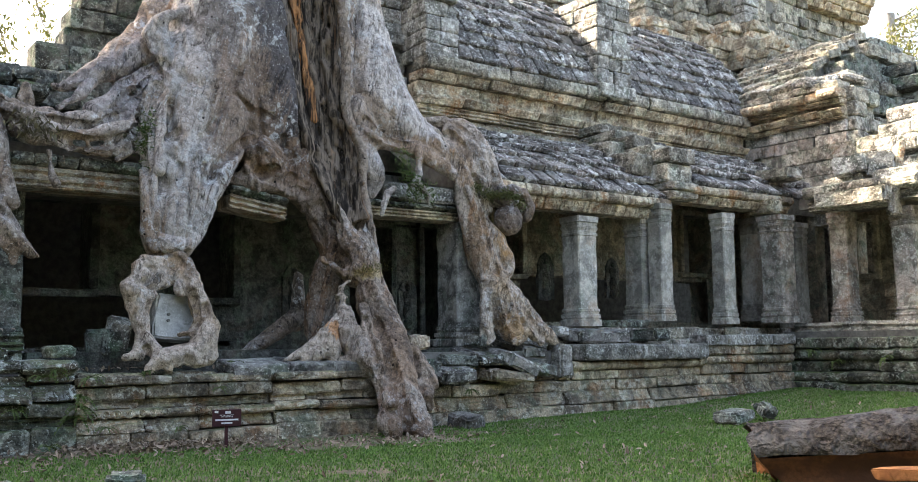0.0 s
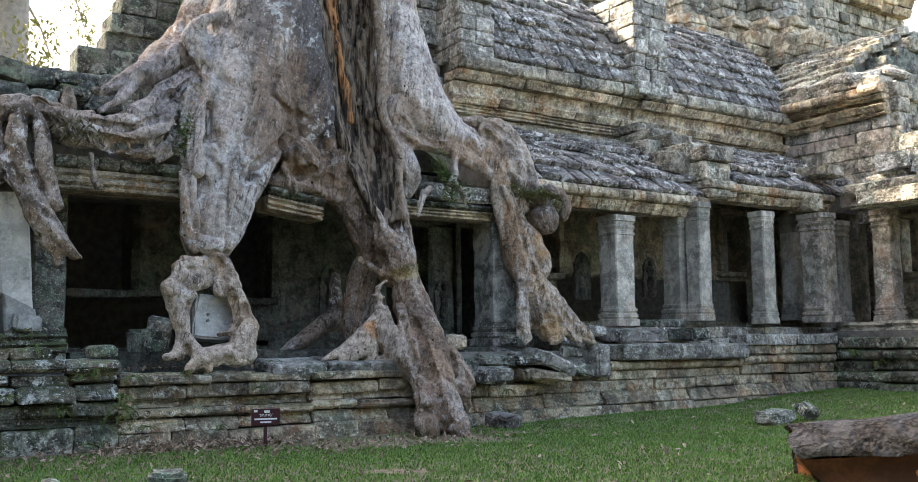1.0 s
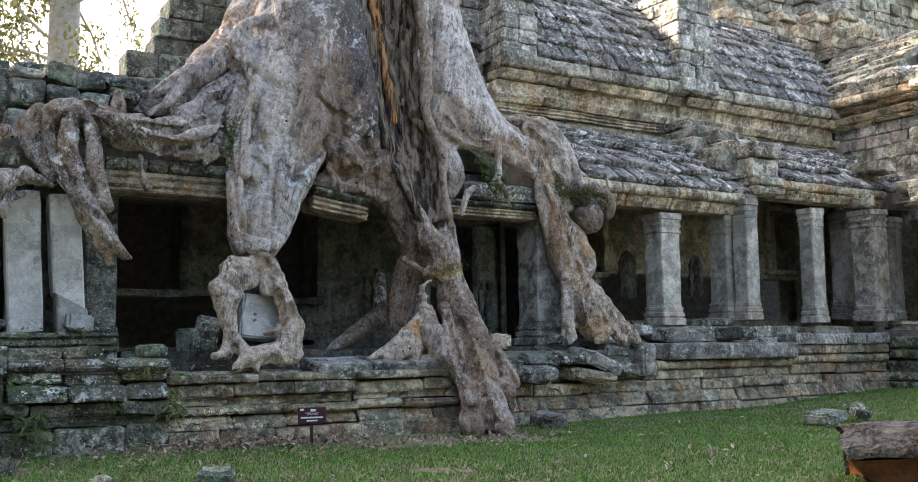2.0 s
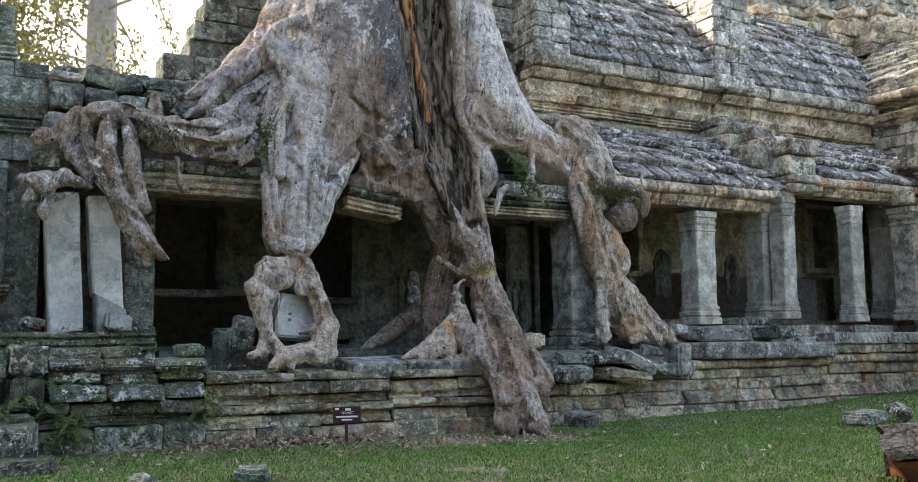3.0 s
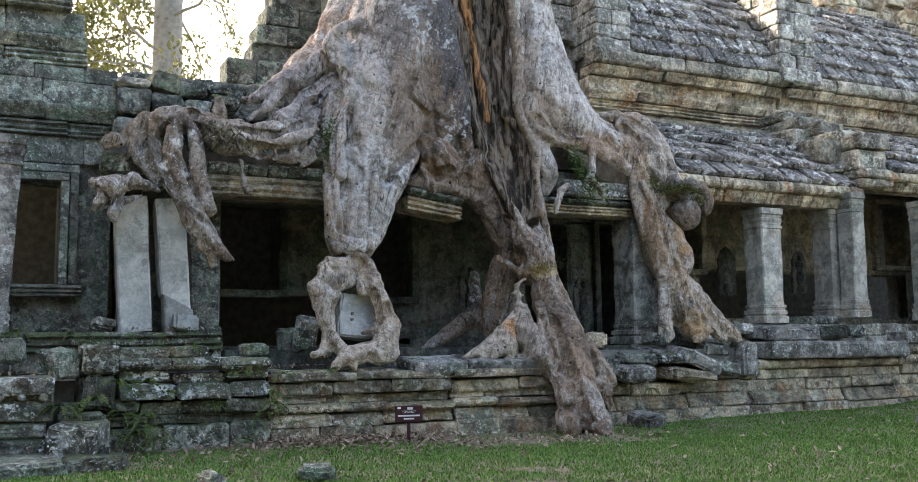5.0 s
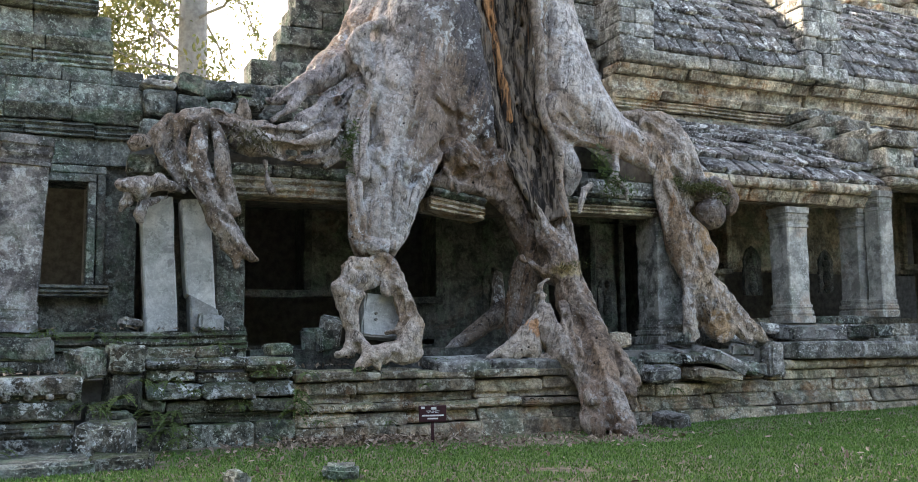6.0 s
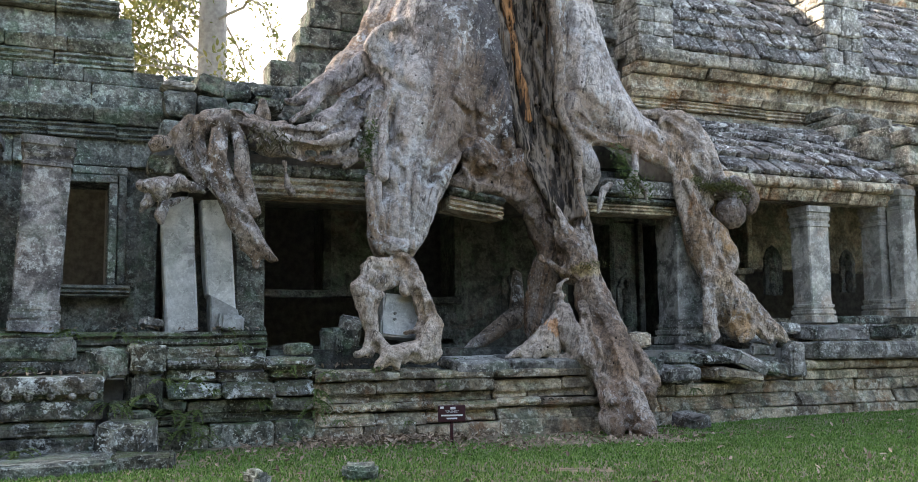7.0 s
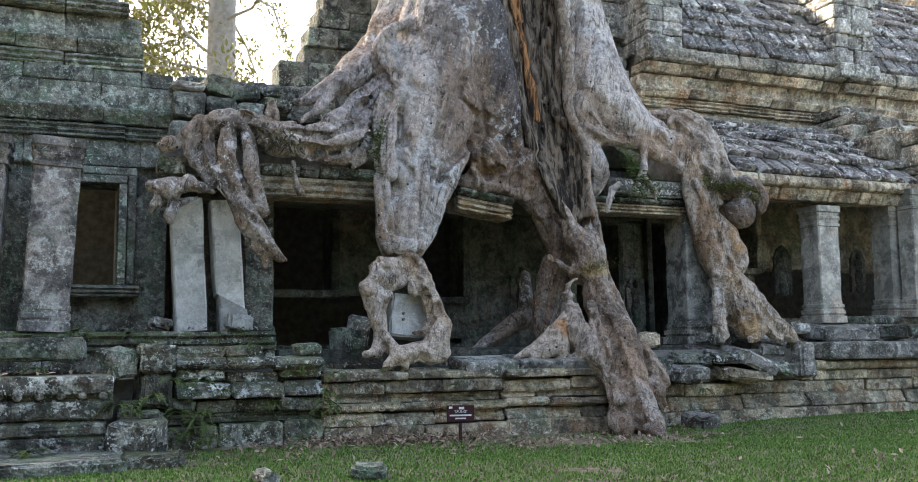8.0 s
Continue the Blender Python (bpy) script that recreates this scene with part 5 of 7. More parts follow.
    root("root_low", [(8.09, 13.95, 2.71, 0.298), (8.14, 13.80, 2.32, 0.285), (8.18, 13.60, 1.83, 0.320), (8.16, 13.30, 1.34, 0.379), (8.17, 13.05, 0.93, 0.382), (8.14, 12.75, 0.53, 0.310), (8.15, 12.50, 0.23, 0.251), (8.19, 12.25, 0.05, 0.159), (8.31, 12.10, -0.05, 0.061)])
    root("root_low", [(7.93, 13.10, 1.25, 0.279), (7.95, 12.95, 0.84, 0.239), (7.85, 12.70, 0.45, 0.180), (7.76, 12.50, 0.16, 0.159), (7.77, 12.40, 0.02, 0.088)])
    root("root_low", [(8.63, 13.20, 1.24, 0.152), (8.75, 13.10, 0.96, 0.190), (8.79, 13.00, 0.73, 0.170), (8.59, 12.95, 0.60, 0.224), (8.69, 12.85, 0.41, 0.121)])
    root("root_low", [(7.72, 12.55, 0.62, 0.089), (7.75, 12.50, 0.52, 0.115), (7.90, 12.55, 0.46, 0.098)])
    root("root_low", [(8.01, 13.55, 2.40, 0.097), (8.14, 13.32, 1.82, 0.114), (8.07, 12.95, 1.25, 0.120), (8.14, 12.70, 0.71, 0.127), (8.11, 12.35, 0.27, 0.106), (8.17, 12.10, -0.01, 0.052)])
    root("root_low", [(7.84, 13.50, 2.01, 0.077), (7.78, 13.20, 1.53, 0.094), (7.76, 12.90, 1.03, 0.110), (7.79, 12.80, 0.71, 0.082)])
    root("root_low", [(7.51, 13.60, 2.09, 0.124), (7.51, 13.50, 1.77, 0.171), (7.54, 13.35, 1.44, 0.225), (7.67, 13.25, 1.21, 0.224), (7.81, 13.10, 1.02, 0.185)])
    root("root_low", [(7.65, 13.60, 2.45, 0.029), (7.50, 13.58, 2.30, 0.076), (7.49, 13.60, 2.16, 0.115), (7.35, 13.55, 2.21, 0.047)])
    root("root_low", [(7.32, 13.25, 1.17, 0.092), (7.46, 13.22, 1.15, 0.093), (7.66, 13.20, 1.11, 0.074)])
    root("fin", [(7.47, 13.55, 1.87, 0.114), (7.26, 13.50, 1.70, 0.094), (6.96, 13.45, 1.47, 0.084), (6.68, 13.40, 1.29, 0.074), (6.41, 13.38, 1.17, 0.036)])
    root("fin", [(7.20, 13.45, 1.52, 0.159), (7.19, 13.38, 1.31, 0.167), (7.21, 13.34, 1.15, 0.093)])
    root("fin", [(7.10, 13.42, 1.35, 0.168), (6.87, 13.38, 1.24, 0.138), (6.73, 13.36, 1.18, 0.083)])
    root("fin", [(7.34, 13.45, 1.74, 0.085), (7.34, 13.40, 1.44, 0.094), (7.28, 13.34, 1.17, 0.056)])
    root("arm_l", [(4.66, 15.10, 6.28, 0.261), (4.19, 14.90, 5.83, 0.244), (3.84, 14.75, 5.61, 0.182), (3.59, 14.65, 5.44, 0.123), (3.37, 14.55, 5.28, 0.084), (3.22, 14.50, 5.23, 0.056), (3.15, 14.48, 5.24, 0.037)])
    root("arm_l", [(3.72, 14.60, 5.39, 0.114), (3.55, 14.50, 5.18, 0.084), (3.38, 14.45, 5.02, 0.065), (3.25, 14.42, 4.91, 0.055)])
    root("arm_l", [(4.76, 14.75, 5.77, 0.177), (4.47, 14.65, 5.60, 0.145), (4.15, 14.55, 5.36, 0.152), (3.99, 14.45, 5.11, 0.141), (3.72, 14.40, 4.91, 0.149)])
    root("arm_l", [(4.76, 14.60, 5.63, 0.097), (4.53, 14.50, 5.44, 0.077), (4.37, 14.40, 5.17, 0.066), (4.28, 14.35, 4.99, 0.047)])
    root("arm_l", [(4.66, 14.60, 5.27, 0.213), (4.40, 14.50, 5.08, 0.210), (4.17, 14.40, 4.85, 0.188), (3.90, 14.35, 4.66, 0.168)])
    root("beam", [(4.58, 14.50, 4.95, 0.224), (4.17, 14.40, 4.85, 0.203), (3.81, 14.38, 4.80, 0.168), (3.47, 14.35, 4.71, 0.158), (3.15, 14.35, 4.70, 0.140), (2.83, 14.35, 4.66, 0.163), (2.56, 14.38, 4.74, 0.179), (2.31, 14.40, 4.84, 0.145)])
    root("beam", [(4.45, 14.35, 4.67, 0.136), (4.15, 14.22, 4.41, 0.125), (3.85, 14.18, 4.29, 0.099), (3.52, 14.15, 4.26, 0.090), (3.20, 14.18, 4.34, 0.098), (2.89, 14.20, 4.38, 0.113), (2.63, 14.25, 4.47, 0.129)])
    root("beam", [(4.24, 14.20, 4.76, 0.109), (3.89, 14.15, 4.58, 0.116), (3.60, 14.12, 4.45, 0.098), (3.29, 14.15, 4.49, 0.122), (2.98, 14.20, 4.55, 0.130)])
    root("beam", [(4.27, 14.20, 4.34, 0.075), (4.10, 14.15, 4.22, 0.041), (4.00, 14.12, 4.17, 0.025)])
    root("beam", [(3.74, 14.10, 4.47, 0.066), (3.52, 14.08, 4.29, 0.065), (3.32, 14.10, 4.20, 0.049)])
    root("beam", [(4.42, 14.30, 4.99, 0.102), (4.21, 14.18, 4.71, 0.092), (3.97, 14.10, 4.47, 0.083), (3.73, 14.08, 4.30, 0.057)])
    root("beam", [(2.85, 14.50, 4.95, 0.074), (2.79, 14.55, 5.17, 0.083), (2.72, 14.50, 4.98, 0.074)])
    root("beam", [(3.12, 14.45, 4.85, 0.058), (2.93, 14.42, 4.81, 0.049), (2.71, 14.45, 4.88, 0.057)])
    root("droop", [(2.61, 14.40, 4.86, 0.104), (2.36, 14.38, 4.94, 0.088), (2.18, 14.32, 4.86, 0.131), (2.09, 14.20, 4.51, 0.130), (2.09, 14.10, 4.13, 0.143), (2.15, 14.05, 3.78, 0.156), (2.29, 14.00, 3.40, 0.170), (2.47, 13.95, 3.05, 0.177), (2.67, 13.92, 2.81, 0.142), (2.85, 13.90, 2.68, 0.078), (2.92, 13.90, 2.66, 0.043)])
    root("droop", [(2.31, 14.20, 4.70, 0.087), (2.41, 14.10, 4.38, 0.108), (2.41, 14.05, 4.01, 0.108), (2.47, 14.00, 3.70, 0.114), (2.56, 13.97, 3.39, 0.107)])
    root("droop", [(2.05, 14.20, 4.71, 0.065), (1.98, 14.10, 4.39, 0.064), (1.93, 14.05, 4.03, 0.064), (2.03, 13.98, 3.71, 0.063), (2.15, 13.93, 3.45, 0.056)])
    root("droop", [(2.50, 13.93, 2.86, 0.127), (2.61, 13.92, 2.69, 0.092), (2.63, 13.92, 2.58, 0.064)])
    root("droop", [(2.75, 13.85, 2.77, 0.050), (2.77, 13.85, 2.65, 0.042)])
    root("droop", [(2.20, 14.38, 4.95, 0.088), (1.92, 14.32, 4.80, 0.116), (1.78, 14.25, 4.50, 0.129), (1.80, 14.20, 4.18, 0.121), (1.93, 14.15, 3.87, 0.100), (2.04, 14.12, 3.69, 0.071), (2.12, 14.10, 3.54, 0.043)])
    root("droop", [(1.99, 14.40, 4.88, 0.073), (1.73, 14.38, 4.76, 0.094), (1.56, 14.35, 4.56, 0.122), (1.60, 14.30, 4.25, 0.107), (1.73, 14.25, 3.96, 0.086), (1.87, 14.20, 3.76, 0.064)])
    root("droop", [(1.56, 14.38, 4.59, 0.101), (1.40, 14.36, 4.45, 0.086)])
    root("droop", [(1.35, 14.35, 4.41, 0.100), (1.21, 14.33, 4.37, 0.114), (1.17, 14.33, 4.32, 0.085)])
    root("droop", [(1.89, 14.15, 3.65, 0.050), (1.71, 14.10, 3.70, 0.099), (1.48, 14.06, 3.75, 0.112), (1.26, 14.05, 3.64, 0.166), (1.09, 14.08, 3.68, 0.097), (0.99, 14.10, 3.71, 0.083)])
    root("droop", [(1.63, 14.08, 3.55, 0.049), (1.44, 14.05, 3.47, 0.063), (1.32, 14.03, 3.41, 0.076), (1.26, 14.02, 3.27, 0.055), (1.27, 14.02, 3.20, 0.034)])
    root("droop", [(1.14, 14.05, 3.55, 0.090), (1.05, 14.06, 3.42, 0.062), (1.01, 14.10, 3.34, 0.034)])
    root("droop", [(3.07, 14.15, 4.18, 0.059), (3.09, 14.10, 3.97, 0.059), (3.12, 14.06, 3.78, 0.058), (3.17, 14.05, 3.71, 0.080)])
    root("droop", [(3.26, 14.15, 4.15, 0.030), (3.28, 14.13, 4.04, 0.030)])
    root("claw", [(4.81, 13.95, 2.88, 0.156), (4.77, 13.85, 2.69, 0.155), (4.63, 13.78, 2.45, 0.180), (4.42, 13.72, 2.36, 0.196)])
    root("lip", [(4.48, 14.00, 3.03, 0.101), (4.58, 13.86, 2.91, 0.118), (4.84, 13.84, 2.88, 0.119), (5.11, 13.98, 3.00, 0.102)])
    root("lip", [(4.47, 13.98, 3.47, 0.110), (4.44, 13.95, 3.10, 0.109)])
    root("claw", [(4.58, 13.75, 2.61, 0.117), (4.33, 13.72, 2.62, 0.107), (4.23, 13.70, 2.57, 0.089), (4.24, 13.66, 2.42, 0.124), (4.15, 13.62, 2.22, 0.167), (4.22, 13.60, 1.98, 0.149), (4.24, 13.56, 1.71, 0.122), (4.26, 13.50, 1.49, 0.130), (4.17, 13.44, 1.31, 0.104), (4.01, 13.40, 1.25, 0.043)])
    root("claw", [(4.30, 13.48, 1.51, 0.122), (4.38, 13.42, 1.36, 0.104), (4.41, 13.36, 1.27, 0.069)])
    root("claw", [(4.28, 13.56, 2.12, 0.123), (4.39, 13.56, 2.15, 0.070), (4.34, 13.58, 1.99, 0.079)])
    root("claw", [(4.83, 13.80, 2.73, 0.127), (4.92, 13.74, 2.64, 0.136), (4.95, 13.70, 2.45, 0.163), (5.04, 13.64, 2.23, 0.171), (5.11, 13.58, 2.00, 0.162), (5.12, 13.50, 1.77, 0.152), (5.16, 13.42, 1.55, 0.204), (5.02, 13.34, 1.33, 0.193), (4.70, 13.30, 1.27, 0.147), (4.45, 13.26, 1.24, 0.129), (4.31, 13.22, 1.11, 0.077), (4.24, 13.20, 1.03, 0.034)])
    root("claw", [(5.16, 13.38, 1.51, 0.195), (5.15, 13.34, 1.29, 0.150), (4.98, 13.32, 1.20, 0.105)])
    root("claw", [(5.06, 13.50, 1.77, 0.116), (5.01, 13.48, 1.68, 0.080), (4.91, 13.46, 1.60, 0.062), (4.75, 13.44, 1.57, 0.044)])
    root("claw", [(4.80, 13.60, 2.28, 0.089), (4.81, 13.58, 2.16, 0.089)])
    root("claw", [(4.76, 13.70, 2.61, 0.072), (4.71, 13.68, 2.45, 0.063), (4.80, 13.62, 2.27, 0.063)])
    root("claw", [(5.02, 13.58, 2.45, 0.072), (5.16, 13.52, 2.18, 0.072), (5.20, 13.46, 1.91, 0.071), (5.29, 13.36, 1.64, 0.080)])
    root("claw", [(4.53, 13.22, 1.19, 0.069), (4.54, 13.20, 1.08, 0.051)])
    root("flare", [(9.15, 15.80, 12.19, 0.736), (8.94, 15.60, 9.83, 0.647), (8.78, 15.45, 7.97, 0.520), (8.80, 15.30, 7.22, 0.558), (8.87, 15.10, 6.38, 0.639), (9.08, 14.90, 5.73, 0.611), (9.51, 14.75, 5.37, 0.414), (9.90, 14.60, 5.14, 0.305), (10.30, 14.50, 4.90, 0.273)])
    root("flare", [(8.88, 15.10, 7.40, 0.200), (9.12, 15.00, 6.66, 0.221), (9.42, 14.85, 6.05, 0.198), (9.76, 14.70, 5.57, 0.153), (10.19, 14.55, 5.26, 0.153), (10.40, 14.45, 5.01, 0.196)])
    root("flare", [(8.36, 14.70, 5.67, 0.255), (8.59, 14.50, 5.16, 0.189), (8.97, 14.42, 5.03, 0.148), (9.42, 14.36, 4.98, 0.149), (9.83, 14.32, 4.81, 0.150), (10.21, 14.28, 4.58, 0.140)])
    root("flare", [(8.29, 14.60, 5.05, 0.231), (8.46, 14.50, 4.72, 0.272), (8.61, 14.50, 4.41, 0.231), (8.57, 14.52, 4.10, 0.126)])
    root("flare", [(8.45, 14.35, 5.15, 0.104), (8.61, 14.33, 5.05, 0.115)])
    root("leg", [(10.15, 14.50, 5.14, 0.218), (10.36, 14.40, 4.94, 0.217), (10.46, 14.30, 4.60, 0.216), (10.53, 14.22, 4.15, 0.226), (10.63, 14.16, 3.72, 0.236), (10.73, 14.12, 3.28, 0.256), (10.84, 14.08, 2.91, 0.267), (10.97, 14.04, 2.61, 0.277)])
    root("leg", [(9.83, 14.75, 5.64, 0.077), (10.16, 14.70, 5.65, 0.132), (10.49, 14.62, 5.66, 0.155), (10.81, 14.55, 5.51, 0.222), (10.99, 14.45, 5.19, 0.243), (11.12, 14.36, 4.82, 0.220), (11.23, 14.28, 4.50, 0.176), (11.37, 14.20, 4.27, 0.153)])
    root("leg", [(10.36, 14.50, 5.44, 0.197), (10.50, 14.40, 5.12, 0.186), (10.62, 14.30, 4.80, 0.163), (10.77, 14.22, 4.53, 0.119), (10.94, 14.16, 4.39, 0.087)])
    root("leg", [(11.00, 14.30, 4.52, 0.153), (10.77, 14.25, 4.06, 0.151), (10.94, 14.20, 3.57, 0.173), (11.10, 14.12, 3.35, 0.215), (11.21, 14.08, 3.08, 0.215), (11.32, 14.06, 2.83, 0.161), (11.29, 14.04, 2.68, 0.129)])
    root("leg", [(10.37, 14.02, 4.28, 0.064), (10.54, 13.97, 3.90, 0.074), (10.64, 13.95, 3.48, 0.074), (10.78, 13.90, 3.05, 0.084), (10.93, 13.88, 2.73, 0.084)])
    root("leg", [(10.38, 14.62, 5.44, 0.176), (10.67, 14.52, 5.20, 0.265), (10.87, 14.42, 4.84, 0.275), (10.95, 14.34, 4.42, 0.241), (10.95, 14.30, 3.97, 0.196)])
    root("leg", [(10.71, 13.92, 2.57, 0.105), (10.98, 13.88, 2.62, 0.095), (11.30, 13.92, 2.73, 0.075)])
    root("foot", [(10.98, 14.02, 2.59, 0.277), (10.99, 13.95, 2.26, 0.286), (11.07, 13.88, 1.89, 0.284), (11.25, 13.84, 1.63, 0.211)])
    root("foot", [(11.24, 13.98, 2.50, 0.160), (11.50, 13.90, 2.21, 0.160), (11.75, 13.80, 1.84, 0.160), (12.00, 13.72, 1.56, 0.128), (12.26, 13.66, 1.37, 0.053)])
    root("foot", [(11.21, 13.86, 2.31, 0.138), (11.41, 13.78, 1.94, 0.137), (11.61, 13.70, 1.62, 0.137), (11.81, 13.66, 1.43, 0.084)])
    root("foot", [(10.97, 13.85, 2.36, 0.137), (11.08, 13.76, 1.99, 0.126), (11.18, 13.70, 1.73, 0.115)])
    root("foot", [(10.80, 13.92, 2.47, 0.179), (10.73, 13.86, 2.05, 0.146), (10.62, 13.80, 1.71, 0.135), (10.69, 13.74, 1.50, 0.103), (10.59, 13.72, 1.38, 0.051)])
    root("foot", [(11.47, 13.72, 1.62, 0.126), (11.31, 13.66, 1.46, 0.094), (11.12, 13.62, 1.40, 0.062)])
    root("foot", [(10.61, 13.85, 2.31, 0.073), (10.57, 13.82, 1.89, 0.073), (10.51, 13.80, 1.53, 0.072)])
    root("ball", [(11.33, 13.98, 3.76, 0.280), (11.33, 13.96, 3.69, 0.247)])
    root("ball", [(10.93, 14.10, 4.23, 0.097), (11.13, 14.02, 4.25, 0.129), (11.43, 13.98, 4.31, 0.130), (11.68, 13.96, 4.25, 0.120), (11.81, 13.96, 4.02, 0.109), (11.78, 13.98, 3.82, 0.098)])
    root("ball", [(11.02, 14.00, 4.18, 0.107), (11.27, 13.92, 4.09, 0.107), (11.55, 13.90, 4.02, 0.097)])
    root("hang", [(9.47, 14.30, 5.04, 0.085), (9.38, 14.12, 4.74, 0.063), (9.34, 14.06, 4.46, 0.062), (9.25, 14.04, 4.29, 0.073), (9.14, 14.04, 4.21, 0.041)])
    root("hang", [(9.30, 14.04, 4.32, 0.052), (9.38, 14.02, 4.19, 0.062), (9.50, 14.02, 4.06, 0.052), (9.52, 14.02, 3.91, 0.031)])
    root("hang", [(8.83, 14.10, 4.16, 0.051), (8.68, 14.08, 4.05, 0.061), (8.60, 14.06, 3.85, 0.051), (8.54, 14.06, 3.64, 0.030)])
    root("groove", [(7.56, 14.93, 11.36, 0.536), (7.43, 14.78, 9.21, 0.534), (7.33, 14.60, 7.48, 0.522), (7.42, 14.48, 6.38, 0.465), (7.53, 14.38, 5.31, 0.421), (7.71, 14.28, 4.68, 0.463), (7.84, 14.18, 4.06, 0.336), (7.94, 14.08, 3.49, 0.216)])
    root("hole", [(7.43, 13.20, 2.28, 0.084), (7.93, 14.10, 2.32, 0.090)])
    root("hole", [(7.41, 13.20, 2.07, 0.047), (7.92, 14.10, 2.12, 0.050)])
    root("crease", [(2.18, 14.20, 4.63, 0.044), (2.22, 14.10, 4.27, 0.044), (2.23, 14.00, 3.90, 0.043), (2.40, 14.00, 3.52, 0.035)])
    root("crease", [(2.00, 14.20, 4.71, 0.044), (1.84, 14.10, 4.34, 0.052), (1.95, 14.10, 3.90, 0.043), (2.12, 14.10, 3.63, 0.035)])
    root("crease", [(1.80, 14.30, 4.69, 0.053), (1.65, 14.20, 4.36, 0.052), (1.76, 14.20, 4.02, 0.043), (1.92, 14.20, 3.76, 0.035)])
    root("crease", [(2.41, 14.30, 4.87, 0.045), (2.21, 14.30, 4.95, 0.036), (1.95, 14.30, 4.83, 0.035)])
    root("crease", [(1.39, 14.30, 4.50, 0.043), (1.45, 14.30, 4.24, 0.043)])
    root("crease", [(2.36, 13.90, 3.27, 0.034), (2.54, 13.90, 3.16, 0.035), (2.58, 13.90, 3.28, 0.035)])
    root("crease", [(1.41, 14.00, 3.56, 0.034), (1.25, 14.00, 3.46, 0.034), (1.11, 14.00, 3.58, 0.034)])
    root("crease", [(4.39, 14.20, 4.75, 0.047), (4.09, 14.10, 4.50, 0.055), (3.78, 14.10, 4.38, 0.055), (3.49, 14.10, 4.38, 0.045), (3.16, 14.10, 4.41, 0.045)])
    root("crease", [(4.11, 14.20, 4.88, 0.056), (3.72, 14.20, 4.66, 0.046), (3.34, 14.20, 4.65, 0.036), (2.98, 14.20, 4.67, 0.045), (2.66, 14.20, 4.58, 0.045)])
    root("crease", [(3.60, 14.10, 4.29, 0.036), (3.41, 14.10, 4.34, 0.036), (3.25, 14.10, 4.27, 0.036)])
    root("crease", [(4.60, 14.40, 5.39, 0.067), (4.42, 14.20, 4.97, 0.066), (4.35, 14.10, 4.51, 0.074), (4.35, 14.00, 4.03, 0.046)])
    root("crease", [(4.56, 14.50, 5.80, 0.058), (4.23, 14.50, 5.53, 0.057), (3.94, 14.50, 5.35, 0.057), (3.70, 14.50, 5.20, 0.047)])
    root("crease", [(4.45, 14.40, 5.31, 0.048), (4.20, 14.30, 5.02, 0.047), (4.03, 14.30, 4.86, 0.037)])
    root("crease", [(4.77, 14.40, 5.86, 0.048), (5.02, 14.30, 5.61, 0.058), (5.24, 14.30, 5.45, 0.039)])
    root("crease", [(4.90, 14.10, 4.67, 0.047), (4.71, 14.00, 4.50, 0.056), (4.73, 14.00, 4.28, 0.056), (4.87, 14.00, 4.13, 0.037)])
    root("crease", [(4.91, 14.00, 4.14, 0.028), (4.84, 14.00, 3.73, 0.037), (4.79, 13.90, 3.15, 0.027)])
    root("crease", [(5.25, 14.00, 4.18, 0.047), (5.18, 14.00, 3.79, 0.037), (5.14, 14.00, 3.60, 0.037), (5.08, 13.90, 3.16, 0.028)])
    root("crease", [(6.18, 14.30, 4.78, 0.059), (5.85, 14.20, 4.52, 0.068), (5.52, 14.10, 4.23, 0.057), (5.32, 14.00, 3.89, 0.047)])
    root("crease", [(6.53, 14.40, 5.18, 0.050), (6.11, 14.30, 5.28, 0.039), (5.74, 14.30, 5.45, 0.029)])
    root("crease", [(6.04, 14.50, 6.03, 0.040), (5.63, 14.30, 5.24, 0.049), (5.38, 14.20, 4.70, 0.038)])
    root("crease", [(6.83, 14.30, 4.83, 0.060), (6.89, 14.30, 4.43, 0.060), (6.86, 14.30, 4.10, 0.050)])
    root("crease", [(7.30, 14.30, 4.25, 0.050), (7.53, 14.30, 3.86, 0.050), (7.60, 14.30, 3.35, 0.050), (7.60, 14.30, 2.85, 0.050)])
    root("crease", [(6.58, 14.30, 4.31, 0.049), (6.36, 14.30, 4.15, 0.049)])
    root("crease", [(10.64, 14.20, 4.54, 0.043), (10.73, 14.10, 4.15, 0.054), (10.84, 14.00, 3.63, 0.064)])
    root("crease", [(10.54, 14.10, 4.19, 0.032), (10.64, 14.00, 3.75, 0.042), (10.74, 14.00, 3.22, 0.042), (10.87, 13.90, 2.73, 0.042)])
    root("crease", [(10.04, 14.50, 5.44, 0.054), (10.29, 14.50, 5.32, 0.055), (10.48, 14.40, 5.17, 0.044)])
    root("crease", [(11.03, 13.90, 2.35, 0.053), (11.07, 13.80, 1.99, 0.063), (11.15, 13.70, 1.71, 0.094)])
    root("crease", [(11.36, 13.80, 2.21, 0.053), (11.55, 13.70, 1.83, 0.053), (11.79, 13.70, 1.50, 0.053)])
    root("crease", [(10.77, 13.80, 2.25, 0.052), (10.85, 13.80, 1.78, 0.063), (10.96, 13.70, 1.44, 0.062)])
